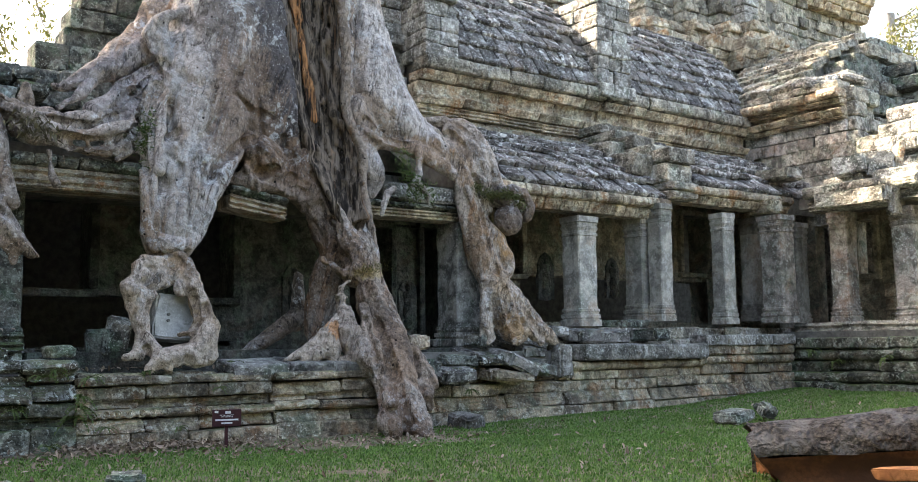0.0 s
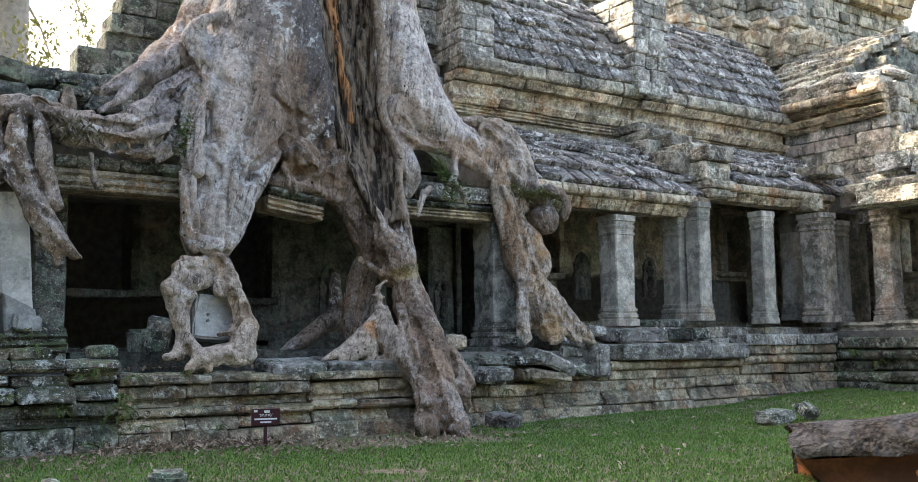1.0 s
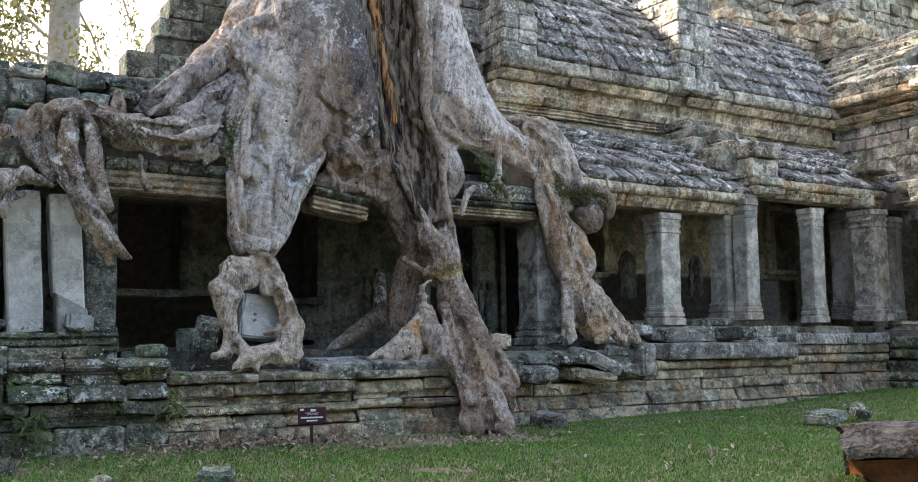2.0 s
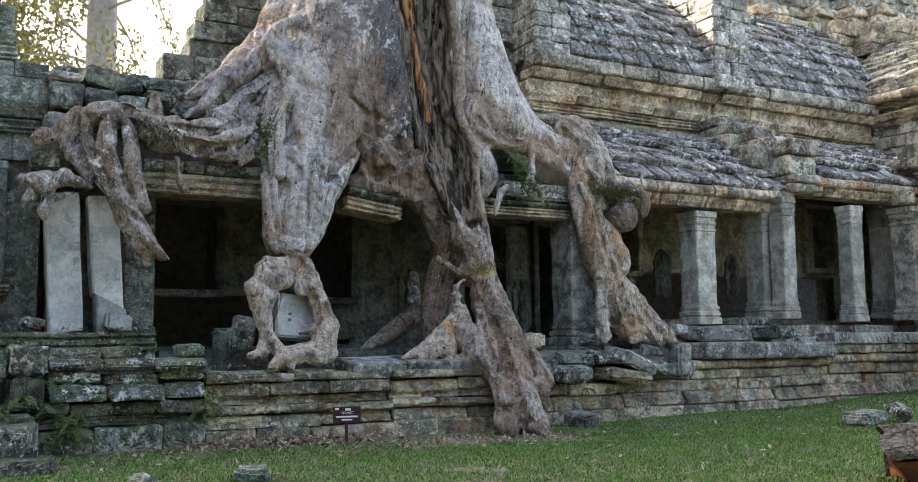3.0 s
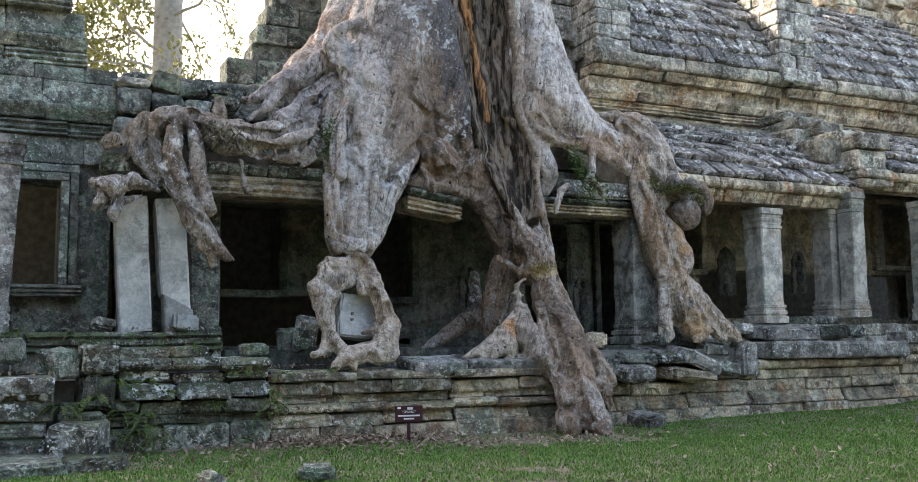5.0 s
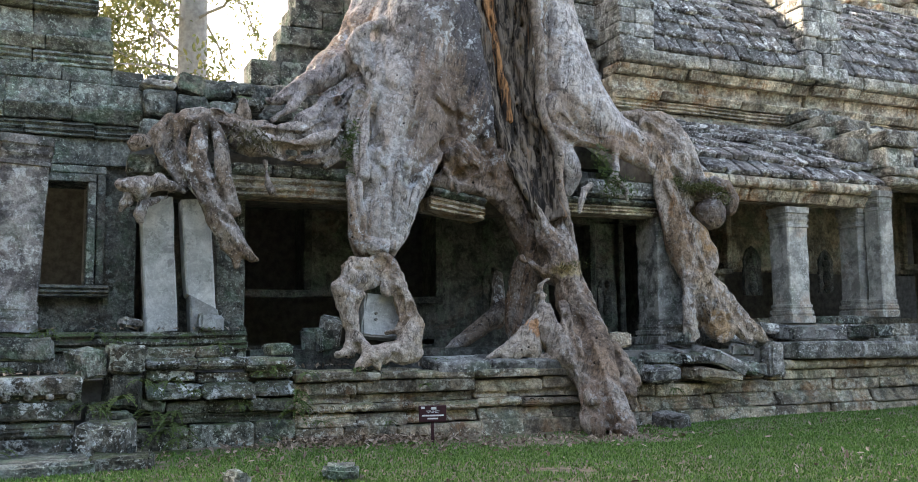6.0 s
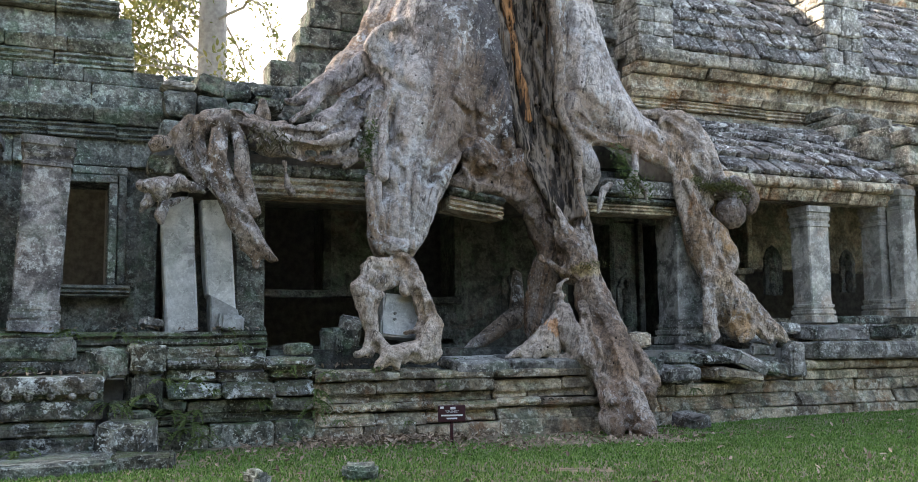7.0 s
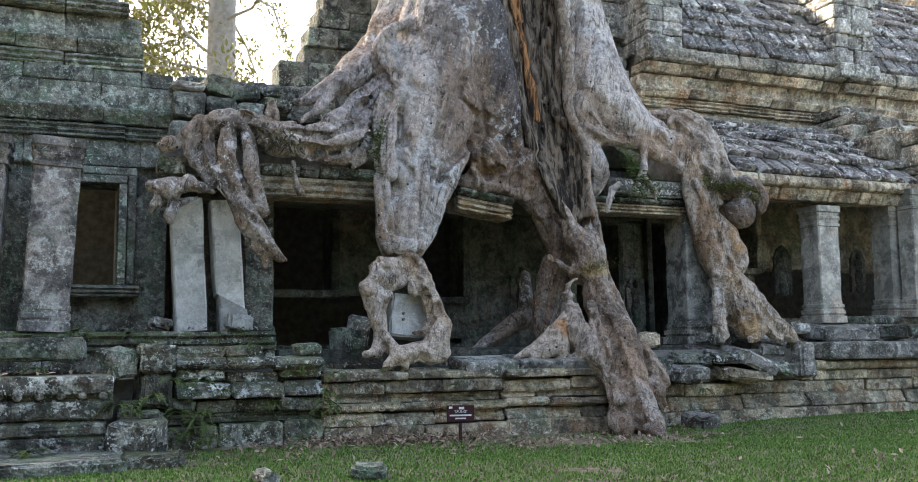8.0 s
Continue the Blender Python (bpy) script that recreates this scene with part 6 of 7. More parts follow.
    root("crease", [(7.96, 13.30, 1.82, 0.047), (7.93, 13.00, 1.35, 0.056), (7.94, 12.80, 0.80, 0.064), (7.95, 12.60, 0.45, 0.063), (7.94, 12.40, 0.07, 0.062)])
    root("crease", [(7.78, 13.40, 1.82, 0.038), (7.71, 13.20, 1.35, 0.047), (7.71, 13.00, 0.96, 0.046)])
    root("crease", [(7.58, 13.50, 1.77, 0.038), (7.44, 13.40, 1.40, 0.047), (7.32, 13.30, 1.15, 0.046)])
    root("crease", [(8.54, 13.10, 1.20, 0.057), (8.44, 12.90, 0.79, 0.056), (8.42, 12.70, 0.30, 0.055)])
    root("crease", [(7.77, 12.50, 0.66, 0.036), (7.64, 12.60, 0.55, 0.036)])
    root("crease", [(4.74, 13.70, 2.65, 0.045), (4.70, 13.70, 2.47, 0.045), (4.70, 13.60, 2.25, 0.045)])
    root("crease", [(4.42, 13.70, 2.52, 0.036), (4.31, 13.60, 2.33, 0.035), (4.20, 13.60, 2.31, 0.035)])
    root("crease", [(5.14, 13.40, 1.99, 0.036), (5.08, 13.40, 1.80, 0.035), (4.89, 13.40, 1.67, 0.035)])
    root("crease", [(4.27, 13.40, 1.38, 0.035), (4.32, 13.30, 1.26, 0.034)])
    root("crease", [(4.95, 13.60, 2.18, 0.036), (5.03, 13.50, 1.82, 0.036)])
    root("crease", [(8.42, 14.50, 5.41, 0.042), (8.72, 14.40, 5.14, 0.052), (9.20, 14.30, 5.05, 0.042)])
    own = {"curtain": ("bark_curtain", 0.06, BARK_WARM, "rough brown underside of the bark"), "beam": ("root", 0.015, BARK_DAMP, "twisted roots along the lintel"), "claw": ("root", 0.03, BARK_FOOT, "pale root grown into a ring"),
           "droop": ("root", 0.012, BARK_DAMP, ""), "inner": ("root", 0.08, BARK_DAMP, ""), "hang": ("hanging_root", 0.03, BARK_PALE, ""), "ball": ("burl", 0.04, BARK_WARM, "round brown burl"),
           "fin": ("root", 0.025, BARK_FOOT, ""), "foot": ("root_foot", 0.02, BARK_FOOT, ""), "flare": ("buttress_root", 0.06, BARK_PALE, ""), "leg": ("root", 0.02, BARK_LEG, ""), "root_low": ("root", 0.03, BARK_LOW, ""),
           "strand": ("root_strand", 0.03, BARK_STRAND, "smooth brown strand beside the split"), "arm_l": ("root", 0.025, BARK_ARM, "")}
    sinews = {"trunk": 4, "flare": 4, "curtain": 4, "beam": 4, "droop": 3, "arm_l": 4, "leg": 4, "root_low": 4, "foot": 4, "inner": 3, "claw": 3}
    rough = {"claw": (0.026, 0.012), "droop": (0.014, 0.02), "beam": (0.015, 0.022), "foot": (0.018, 0.02), "ball": (0.02, 0.006), "root_low": (0.02, 0.022), "curtain": (0.03, 0.03), "leg": (0.009, 0.02), "flare": (0.006, 0.022), "arm_l": (0.01, 0.018), "hang": (0.008, 0.0)}
    rs = np.random.default_rng(77)
    fields = {}

    def smooth_line(pts, step=0.16):
        """a round curve through the given points of a root"""
        p = np.array(pts)
        p = np.vstack([2 * p[0] - p[1], p, 2 * p[-1] - p[-2]])
        out = [tuple(p[1])]
        for i in range(1, len(p) - 2):
            n = max(1, min(5, int(np.linalg.norm(p[i + 1][:3] - p[i][:3]) / step)))
            for t in np.arange(1, n + 1) / n:
                q = 0.5 * (2 * p[i] + (p[i + 1] - p[i - 1]) * t + (2 * p[i - 1] - 5 * p[i] + 4 * p[i + 1] - p[i + 2]) * t * t + (3 * p[i] - p[i - 1] - 3 * p[i + 1] + p[i + 2]) * t ** 3)
                q[3] = max(0.02, q[3])
                out.append(tuple(q))
        return out

    body = Field((2.9, 12.6, 1.0), (9.6, 17.2, 10.2), 0.028)
    for kind, runs in roots.items():
        if kind in ("groove", "hole", "crease"):
            continue
        blend = {"trunk": 0.2, "sinew": 0.045, "lip": 0.04}.get(kind, 0.1)
        field = body
        if kind in own:
            every = np.array([p for pts in runs for p in pts if p[2] < 10.4])
            pad = every[:, 3].max() + 0.2
            field, blend = Field(every[:, :3].min(0) - pad, every[:, :3].max(0) + pad, 0.028 if kind == "flare" else 0.022), own[kind][1]
        for pts in runs:
            curve = smooth_line(pts)
            for p, q in zip(curve, curve[1:]):
                field.cone(p[:3], q[:3], p[3], q[3], min(blend, 0.02 + 0.8 * p[3]))
            # finer strands that run along the root
            for k in range(sinews.get(kind, 0)):
                turn, twist, thick = rs.uniform(math.pi * 1.0, math.pi * 2.0), rs.normal(0, 0.2), rs.uniform(0.22, 0.42)
                line = []
                for i, p in enumerate(pts):
                    u = turn + twist * i + rs.normal(0, 0.1)
                    r = max(0.018, min(0.11, p[3] * thick * rs.uniform(0.7, 1.3)))
                    line.append((p[0] + math.cos(u) * (p[3] - r * 0.62), p[1] + math.sin(u) * (p[3] - r * 0.62), p[2] + rs.normal(0, 0.02), r))
                line = smooth_line(line)
                for p, q in zip(line, line[1:]):
                    field.cone(p[:3], q[:3], p[3], q[3], 0.022)
        if kind in own:
            fields[kind] = field
    for pts in roots["groove"]:
        for p, q in zip(pts, pts[1:]):
            for f in (body, fields["flare"], fields["curtain"]):
                f.cone(p[:3], q[:3], p[3], q[3], 0.06, True)
    for pts in roots["hole"]:
        for f in (fields["root_low"], fields["fin"]):
            f.cone(pts[0][:3], pts[1][:3], pts[0][3], pts[1][3], 0.03, True)
    # creases pressed into the bark where roots have grown together
    for pts in roots["crease"]:
        for f in (body, *fields.values()):
            line = [(p, f.front(p[0], p[1], p[2])) for p in smooth_line(pts, 0.08)]
            for (p, py), (q, qy) in zip(line, line[1:]):
                if py is not None and qy is not None:
                    f.cone((p[0], py - 0.1 * p[3], p[2]), (q[0], qy - 0.1 * q[3], q[2]), 1.45 * p[3], 1.45 * q[3], 0.03, True)
    for kind, field in fields.items():
        skin_object(own[kind][0], field, own[kind][2], tree, own[kind][3], *rough.get(kind, (0.01, 0.006)))
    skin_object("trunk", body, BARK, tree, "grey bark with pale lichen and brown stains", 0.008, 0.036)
    # splintered heartwood in the split of the trunk
    heart = Field((6.2, 12.9, 3.3), (9.0, 16.0, 10.2), 0.03)
    strip = Field((6.2, 12.9, 4.5), (9.0, 16.0, 10.2), 0.03)
    r = np.random.default_rng(5)
    split = roots["groove"][0]
    for k in range(22):
        s, sink, fat = -1 + 2 * k / 21 + r.normal(0, 0.02), r.uniform(0.12, 0.5), r.uniform(0.03, 0.075)
        orange = -0.52 < s < -0.1 and k % 5
        line = []
        for i in range(29):
            u = i / 28 * (len(split) - 1)
            j = min(int(u), len(split) - 2)
            p = [a + (c - a) * (u - j) for a, c in zip(split[j], split[j + 1])]
            arc = math.sqrt(max(0.02, 1 - s * s))
            line.append((p[0] + s * p[3] + r.normal(0, 0.014), p[1] + p[3] * arc * 0.62 - 0.3 * sink + r.normal(0, 0.03), p[2] + 0.35 * s * p[3], fat * r.uniform(0.5, 1.35)))
        for p, q in zip(line, line[1:]):
            if orange and p[2] > 5.2 + 1.8 * abs(s + 0.28):
                strip.cone((p[0], p[1] - 0.08, p[2]), (q[0], q[1] - 0.08, q[2]), p[3] * 1.1, q[3] * 1.1, 0.01)
            else:
                heart.cone(p[:3], q[:3], p[3], q[3], 0.012)
    skin_object("heartwood", heart, HEART, tree, "split grey-brown heartwood", 0.01, 0.008)
    skin_object("heartwood_strip", strip, HEART_ORANGE, tree, "bright orange strip of bare heartwood", 0.01, 0.006)
    # upper trunk, limbs and leaves lie above the view, added to shade the grass
    high = Field((2.5, 12.0, 9.2), (11.5, 19.0, 22.0), 0.16)
    high.cone((6.7, 15.6, 9.4), (6.6, 15.8, 19.0), 2.0, 1.2, 0.3)
    tips = []
    for k in range(9):
        a = 0.7 * k
        p, q = (6.6, 15.8, 15.0 + 0.5 * k), (6.6 + 3.5 * math.cos(a), 15.8 + 2.6 * math.sin(a), 19.5 + 0.2 * k)
        high.cone(p, q, 0.55, 0.25, 0.3)
        tips.append(Vector(q))
    skin_object("upper_trunk", high, BARK, tree, "", 0.05)
    pts = []
    for c in tips * 3:
        for _ in range(90):
            d = Vector((rs.normal(0, 1), rs.normal(0, 1), rs.normal(0, 0.7)))
            pts.append(c + Vector((rs.normal(0, 1.6), rs.normal(0, 1.6), 1.5)) + d * 1.2)
    v, f = leaf_quads(pts, 0.24, 12, 0.8)
    under(mesh_ob("crown", v, f, LEAF), tree)
    return tree


TREE = strangler()


# ---- loose stones ----
boulder("fallen_block", pose(-0.47, 12.75, -0.32, 0, 0, 0), (2.33, 0.90, 0.43), STONE_DARK, "low mossy foot slab", seed=21, worn=0.04, group="fallen stones")
boulder("fallen_block", pose(0.78, 12.47, 0.00, 6, 4, -18), (0.60, 0.55, 0.51), STONE_LICHEN, "tilted cube of lichen-grey sandstone", seed=22, worn=0.03, group="fallen stones")
boulder("fallen_block", pose(0.94, 11.95, -0.22, 0, 0, -10), (0.71, 0.70, 0.37), STONE_MOSSY, "flat broken slab lying in the grass", seed=23, worn=0.04, group="fallen stones")
boulder("fallen_block", pose(0.85, 13.00, 0.45, 0, 0, 0), (0.55, 0.60, 0.14), STONE_DARK, "thin mossy slab under loose blocks", seed=24, worn=0.04, group="fallen stones")
boulder("fallen_block", pose(1.00, 13.20, 0.60, 0, 5, 10), (0.42, 0.50, 0.44), STONE_MOSSY, "pale broken block with a white lichen patch", seed=25, worn=0.04, group="fallen stones")
boulder("fallen_block", pose(0.60, 13.22, 1.01, 8, -8, 25), (0.37, 0.45, 0.38), STONE_DARK, "small dark bluish block on the ledge", seed=26, worn=0.04, group="fallen stones")
boulder("fallen_block", pose(1.04, 13.25, 1.04, 0, 3, 6), (0.46, 0.60, 0.39), STONE_MOSSY, "brown-shadowed block with white lichen", seed=27, worn=0.04, group="fallen stones")
boulder("fallen_block", pose(-0.49, 13.45, 1.23, 0, 0, 0), (1.39, 0.70, 0.29), STONE_DARK, "long dark grey slab with dry leaves", seed=28, worn=0.04, group="fallen stones")
boulder("fallen_block", pose(1.21, 14.65, 1.67, 0, 10, 20), (0.31, 0.30, 0.17), STONE_PALE, "small grey stone lump on the ledge", seed=29, worn=0.06, group="fallen stones")
boulder("fallen_block", pose(1.05, 12.22, 0.08, 0, 0, 0), (0.15, 0.25, 0.17), STONE_DARK, "small round stone beside a slab", seed=30, worn=0.06, group="fallen stones")
boulder("fallen_block", pose(4.01, 14.50, 1.30, 0, -6, 15), (0.32, 0.60, 0.36), STONE_DARK, "dark block leaning by the root", seed=31, worn=0.04, group="fallen stones")
boulder("fallen_block", pose(4.18, 14.55, 1.39, 10, 8, -12), (0.33, 0.50, 0.45), STONE_PALE, "tipped grey block behind the claw root", seed=32, worn=0.04, group="fallen stones")
boulder("fallen_block", pose(9.30, 14.25, 1.29, 0, 0, 0), (0.48, 0.50, 0.27), STONE_WARM, "pale squared slab beside the root", seed=33, worn=0.04, group="fallen stones")
boulder("fallen_block", pose(9.16, 13.70, 0.78, 0, 0, 0), (0.26, 0.60, 0.37), STONE_DARK, "rounded grey slab beside the root", seed=34, worn=0.06, group="fallen stones")
boulder("fallen_block", pose(9.99, 14.15, 0.99, 9, -4, 0), (0.29, 0.90, 0.21), STONE_SLATE, "dark flat slab on the platform", seed=35, worn=0.04, group="fallen stones")
boulder("fallen_block", pose(9.59, 13.70, 0.75, 12, -4, 8), (0.32, 0.90, 0.26), STONE_SLATE, "broad grey slab lying aslant", seed=36, worn=0.04, group="fallen stones")
boulder("fallen_block", pose(10.48, 14.00, 1.09, 10, 4, 5), (0.60, 0.80, 0.19), STONE_SLATE, "flat slab with a pale broken edge", seed=37, worn=0.04, group="fallen stones")
boulder("fallen_block", pose(10.66, 13.60, 0.72, 6, 6, 0), (0.85, 0.60, 0.22), STONE_WARM, "stained slab wedged under others", seed=38, worn=0.04, group="fallen stones")
boulder("fallen_block", pose(11.03, 13.70, 0.95, 12, 16, 10), (0.33, 0.70, 0.24), STONE_DARK, "dark slab tipped forward", seed=39, worn=0.04, group="fallen stones")
boulder("fallen_block", pose(11.73, 14.10, 1.20, 12, 3, 0), (0.61, 0.80, 0.19), STONE_SLATE, "dark slab below the root foot", seed=40, worn=0.04, group="fallen stones")
boulder("fallen_block", pose(11.62, 13.80, 0.81, 0, -5, 0), (0.55, 0.60, 0.26), STONE_DARK, "dark broken block on the platform", seed=41, worn=0.04, group="fallen stones")
boulder("fallen_block", pose(12.31, 13.70, 0.74, 0, 0, 0), (0.33, 0.50, 0.63), STONE_PALE, "upright block mottled green and grey", seed=42, worn=0.05, group="fallen stones")
boulder("fallen_block", pose(10.45, 13.95, 1.34, 0, 12, 20), (0.15, 0.50, 0.23), STONE_DARK, "dark wedge of stone at the root foot", seed=43, worn=0.04, group="fallen stones")
boulder("fallen_block", pose(13.86, 14.40, 1.40, 5, 1, 0), (1.44, 0.80, 0.27), STONE_SLATE, "long dark slab on the portico step", seed=44, worn=0.04, group="fallen stones")
boulder("fallen_block", pose(15.39, 15.00, 1.70, 0, 0, 0), (0.96, 0.80, 0.18), STONE_DARK, "dark step slab under a pillar", seed=45, worn=0.04, group="fallen stones")
boulder("fallen_block", pose(15.44, 14.25, 1.42, 0, 0, 8), (0.63, 0.70, 0.25), STONE_DARK, "dark rounded boulder with a pale end", seed=46, worn=0.07, group="fallen stones")
boulder("fallen_block", pose(12.91, 14.60, 1.53, 0, 0, 0), (0.55, 0.60, 0.21), STONE_PALE, "pale slab on the floor edge", seed=47, worn=0.04, group="fallen stones")
boulder("fallen_block", pose(9.43, 12.85, -0.05, 8, -3, 12), (0.46, 0.50, 0.29), STONE_SLATE, "grey slab half sunk in the lawn", seed=48, worn=0.04, group="fallen stones")
boulder("fallen_block", pose(10.10, 13.05, -0.11, 0, 0, 30), (0.15, 0.30, 0.16), STONE_DARK, "small dark stone in the grass", seed=49, worn=0.04, group="fallen stones")
boulder("fallen_block", pose(13.21, 10.35, 0.05, 0, -4, 12), (0.66, 0.50, 0.19), STONE_DARK, "dark broken block in the grass", seed=50, worn=0.04, group="fallen stones")
boulder("fallen_block", pose(13.97, 10.28, 0.10, 15, 10, -30), (0.26, 0.35, 0.22), STONE_DARK, "dark broken block tipped up in grass", seed=51, worn=0.04, group="fallen stones")
boulder("fallen_block", pose(14.36, 10.65, 0.16, 0, 20, 10), (0.15, 0.30, 0.14), STONE_DARK, "small dark stone in the lawn", seed=52, worn=0.04, group="fallen stones")
boulder("fallen_block", pose(3.02, 10.00, -0.04, 0, 3, -20), (0.38, 0.40, 0.15), STONE_DARK, "dark stone lying in the lawn", seed=53, worn=0.04, group="fallen stones")
boulder("fallen_block", pose(1.88, 9.78, 0.01, 0, 3, 15), (0.19, 0.35, 0.13), STONE_DARK, "dark stone lying in the lawn", seed=54, worn=0.04, group="fallen stones")
boulder("porch_lintel", pose(20.09, 12.05, 4.42, 0, -2, -80), (1.61, 0.90, 0.38), STONE, "cracked carved lintel slab over the porch", seed=55, worn=0.05, group="fallen stones")
boulder("fallen_block", pose(21.06, 12.65, 5.34, 0, -6, -70), (0.73, 0.90, 0.48), STONE_PALE, "shattered block on the porch roof", seed=56, worn=0.08, group="fallen stones")
boulder("fallen_block", pose(21.45, 12.25, 5.26, 5, 8, -60), (0.59, 0.90, 0.64), STONE_PALE, "sunlit broken block on the porch roof", seed=57, worn=0.08, group="fallen stones")
boulder("fallen_block", pose(21.82, 12.05, 5.40, 0, 12, -50), (0.18, 0.90, 0.72), STONE_WARM, "sunlit broken block on the porch roof", seed=58, worn=0.07, group="fallen stones")
boulder("fallen_block", pose(20.65, 14.50, 5.44, 0, 0, 0), (0.71, 1.00, 0.28), STONE, "projecting broken cornice slab", seed=59, worn=0.05, group="fallen stones")
boulder("fallen_block", pose(19.88, 14.40, 4.51, 0, 2, 0), (0.43, 0.80, 0.35), STONE_WARM, "lintel block resting on the pilaster", seed=60, worn=0.04, group="fallen stones")
boulder("fallen_block", pose(20.45, 11.30, 4.17, 0, 3, -80), (0.15, 0.80, 0.66), STONE, "crumbling capital block over the pillar", seed=61, worn=0.06, group="fallen stones")

boulder("fallen_block", pose(9.53, 13.54, 0.78, 7, -2, 4), (0.78, 0.85, 0.23), STONE_SLATE, "flat grey slab with a broken front edge", seed=101, worn=0.035, group="fallen stones")
boulder("fallen_block", pose(10.94, 13.55, 0.94, 10, 22, 8), (0.76, 0.80, 0.24), STONE_SLATE, "bluish slab tipped down over the wall edge", seed=102, worn=0.035, group="fallen stones")
boulder("fallen_block", pose(10.56, 13.70, 1.07, 8, -3, -4), (0.77, 0.80, 0.15), STONE_LICHEN, "slab with a white lichen edge", seed=103, worn=0.035, group="fallen stones")
boulder("fallen_block", pose(10.78, 13.54, 0.75, 4, 6, 2), (0.90, 0.80, 0.18), STONE_WARM, "brown stained slab tapering to a point", seed=104, worn=0.035, group="fallen stones")
boulder("fallen_block", pose(9.83, 13.75, 1.02, 6, 3, -3), (0.68, 0.70, 0.19), STONE_DARK, "small dark slab lying on others", seed=105, worn=0.035, group="fallen stones")
boulder("fallen_block", pose(8.96, 13.60, 0.77, 3, 0, 6), (0.58, 0.70, 0.35), STONE_DARK, "rounded grey slab beside the root", seed=106, worn=0.035, group="fallen stones")
boulder("fallen_block", pose(11.70, 13.60, 0.78, 0, 4, 0), (0.38, 0.70, 0.24), STONE_DARK, "dark broken block on the platform edge", seed=107, worn=0.035, group="fallen stones")


def carved_block(x0, x1, y, z0, z1, label, beads):
    """a long dressed block with mouldings and a row of worn beads"""
    t = thing("carved_block", ((x0 + x1) / 2, y, z0), label, "stone block")
    w, h = x1 - x0, z1 - z0
    cuts = ((0.0, 0.42, "flat", 0.02), (0.42, 0.6, "hollow", 0.0), (0.6, 1.0, "flat", 0.05)) if beads else ((0.0, 0.55, "flat", 0.06), (0.55, 1.0, "torus", 0.0))
    for a, c, prof, proud in cuts:
        block("moulding", t, pose(0, 0.4 - proud, h * (a + c) / 2), w, 0.8, h * (c - a) + 0.012, STONE_LICHEN, prof, 0.03)
    if beads:
        n = 9
        for i in range(n):
            bm = bmesh.new()
            bmesh.ops.create_icosphere(bm, subdivisions=2, radius=0.055)
            for v in bm.verts:
                v.co += noise.noise_vector(v.co * 20 + Vector((i, 0, 0))) * 0.012
            ob = part("bead", bm, STONE_PALE, t, "white-crusted worn bead" if i == 0 else "")
            ob.matrix_basis = pose(-w / 2 + (i + 0.5) * w / n, 0.0, h * 0.56)
    return t


carved_block(-1.65, 0.51, 12.5, 0.53, 1.05, "large carved block with white lichen beads", True)
carved_block(-1.65, 0.44, 12.55, 0.05, 0.52, "mossy moulded block under a larger block", False)


boulder("pillar_fragment", pose(2.3, 14.32, 1.62, 0, 10, 14), (0.4, 0.22, 0.26), STONE_SMOOTH, "pale wedge broken from a pillar foot", seed=91, worn=0.03)
boulder("foot_slab", pose(-0.75, 11.95, -0.05, 0, 0, 2), (2.7, 1.1, 0.2), STONE_DARK, "low mossy foot slab strewn with leaves", seed=81, worn=0.05)


def gong_stone():
    bm = bmesh.new()
    bmesh.ops.create_cube(bm, size=1, matrix=Matrix.Diagonal((0.62, 0.34, 0.66, 1)))
    bmesh.ops.subdivide_edges(bm, edges=bm.edges[:], cuts=3, use_grid_fill=True)
    for v in bm.verts:
        s = 1 - 0.16 * max(0, v.co.z / 0.33)
        v.co.x *= s
        v.co += noise.noise_vector(v.co * 4) * 0.02
    bmesh.ops.bevel(bm, geom=[e for e in bm.edges if e.calc_face_angle(0) > 0.9], offset=0.03, segments=2, affect="EDGES")
    t = thing("carved_stone", pose(4.77, 13.89, 1.82, -6, 5, 6), "pale carved stone with two drilled holes held by a root", "stone")
    part("stone_body", bm, STONE_SMOOTH, t)
    for z in (0.02, -0.07):
        bm = bmesh.new()
        bmesh.ops.create_cone(bm, segments=12, radius1=0.022, radius2=0.022, depth=0.03, cap_ends=True, matrix=pose(-0.1, -0.185, z, 90))
        part("drilled_hole", bm, DARK_CORE, t, "dark drilled hole")


gong_stone()


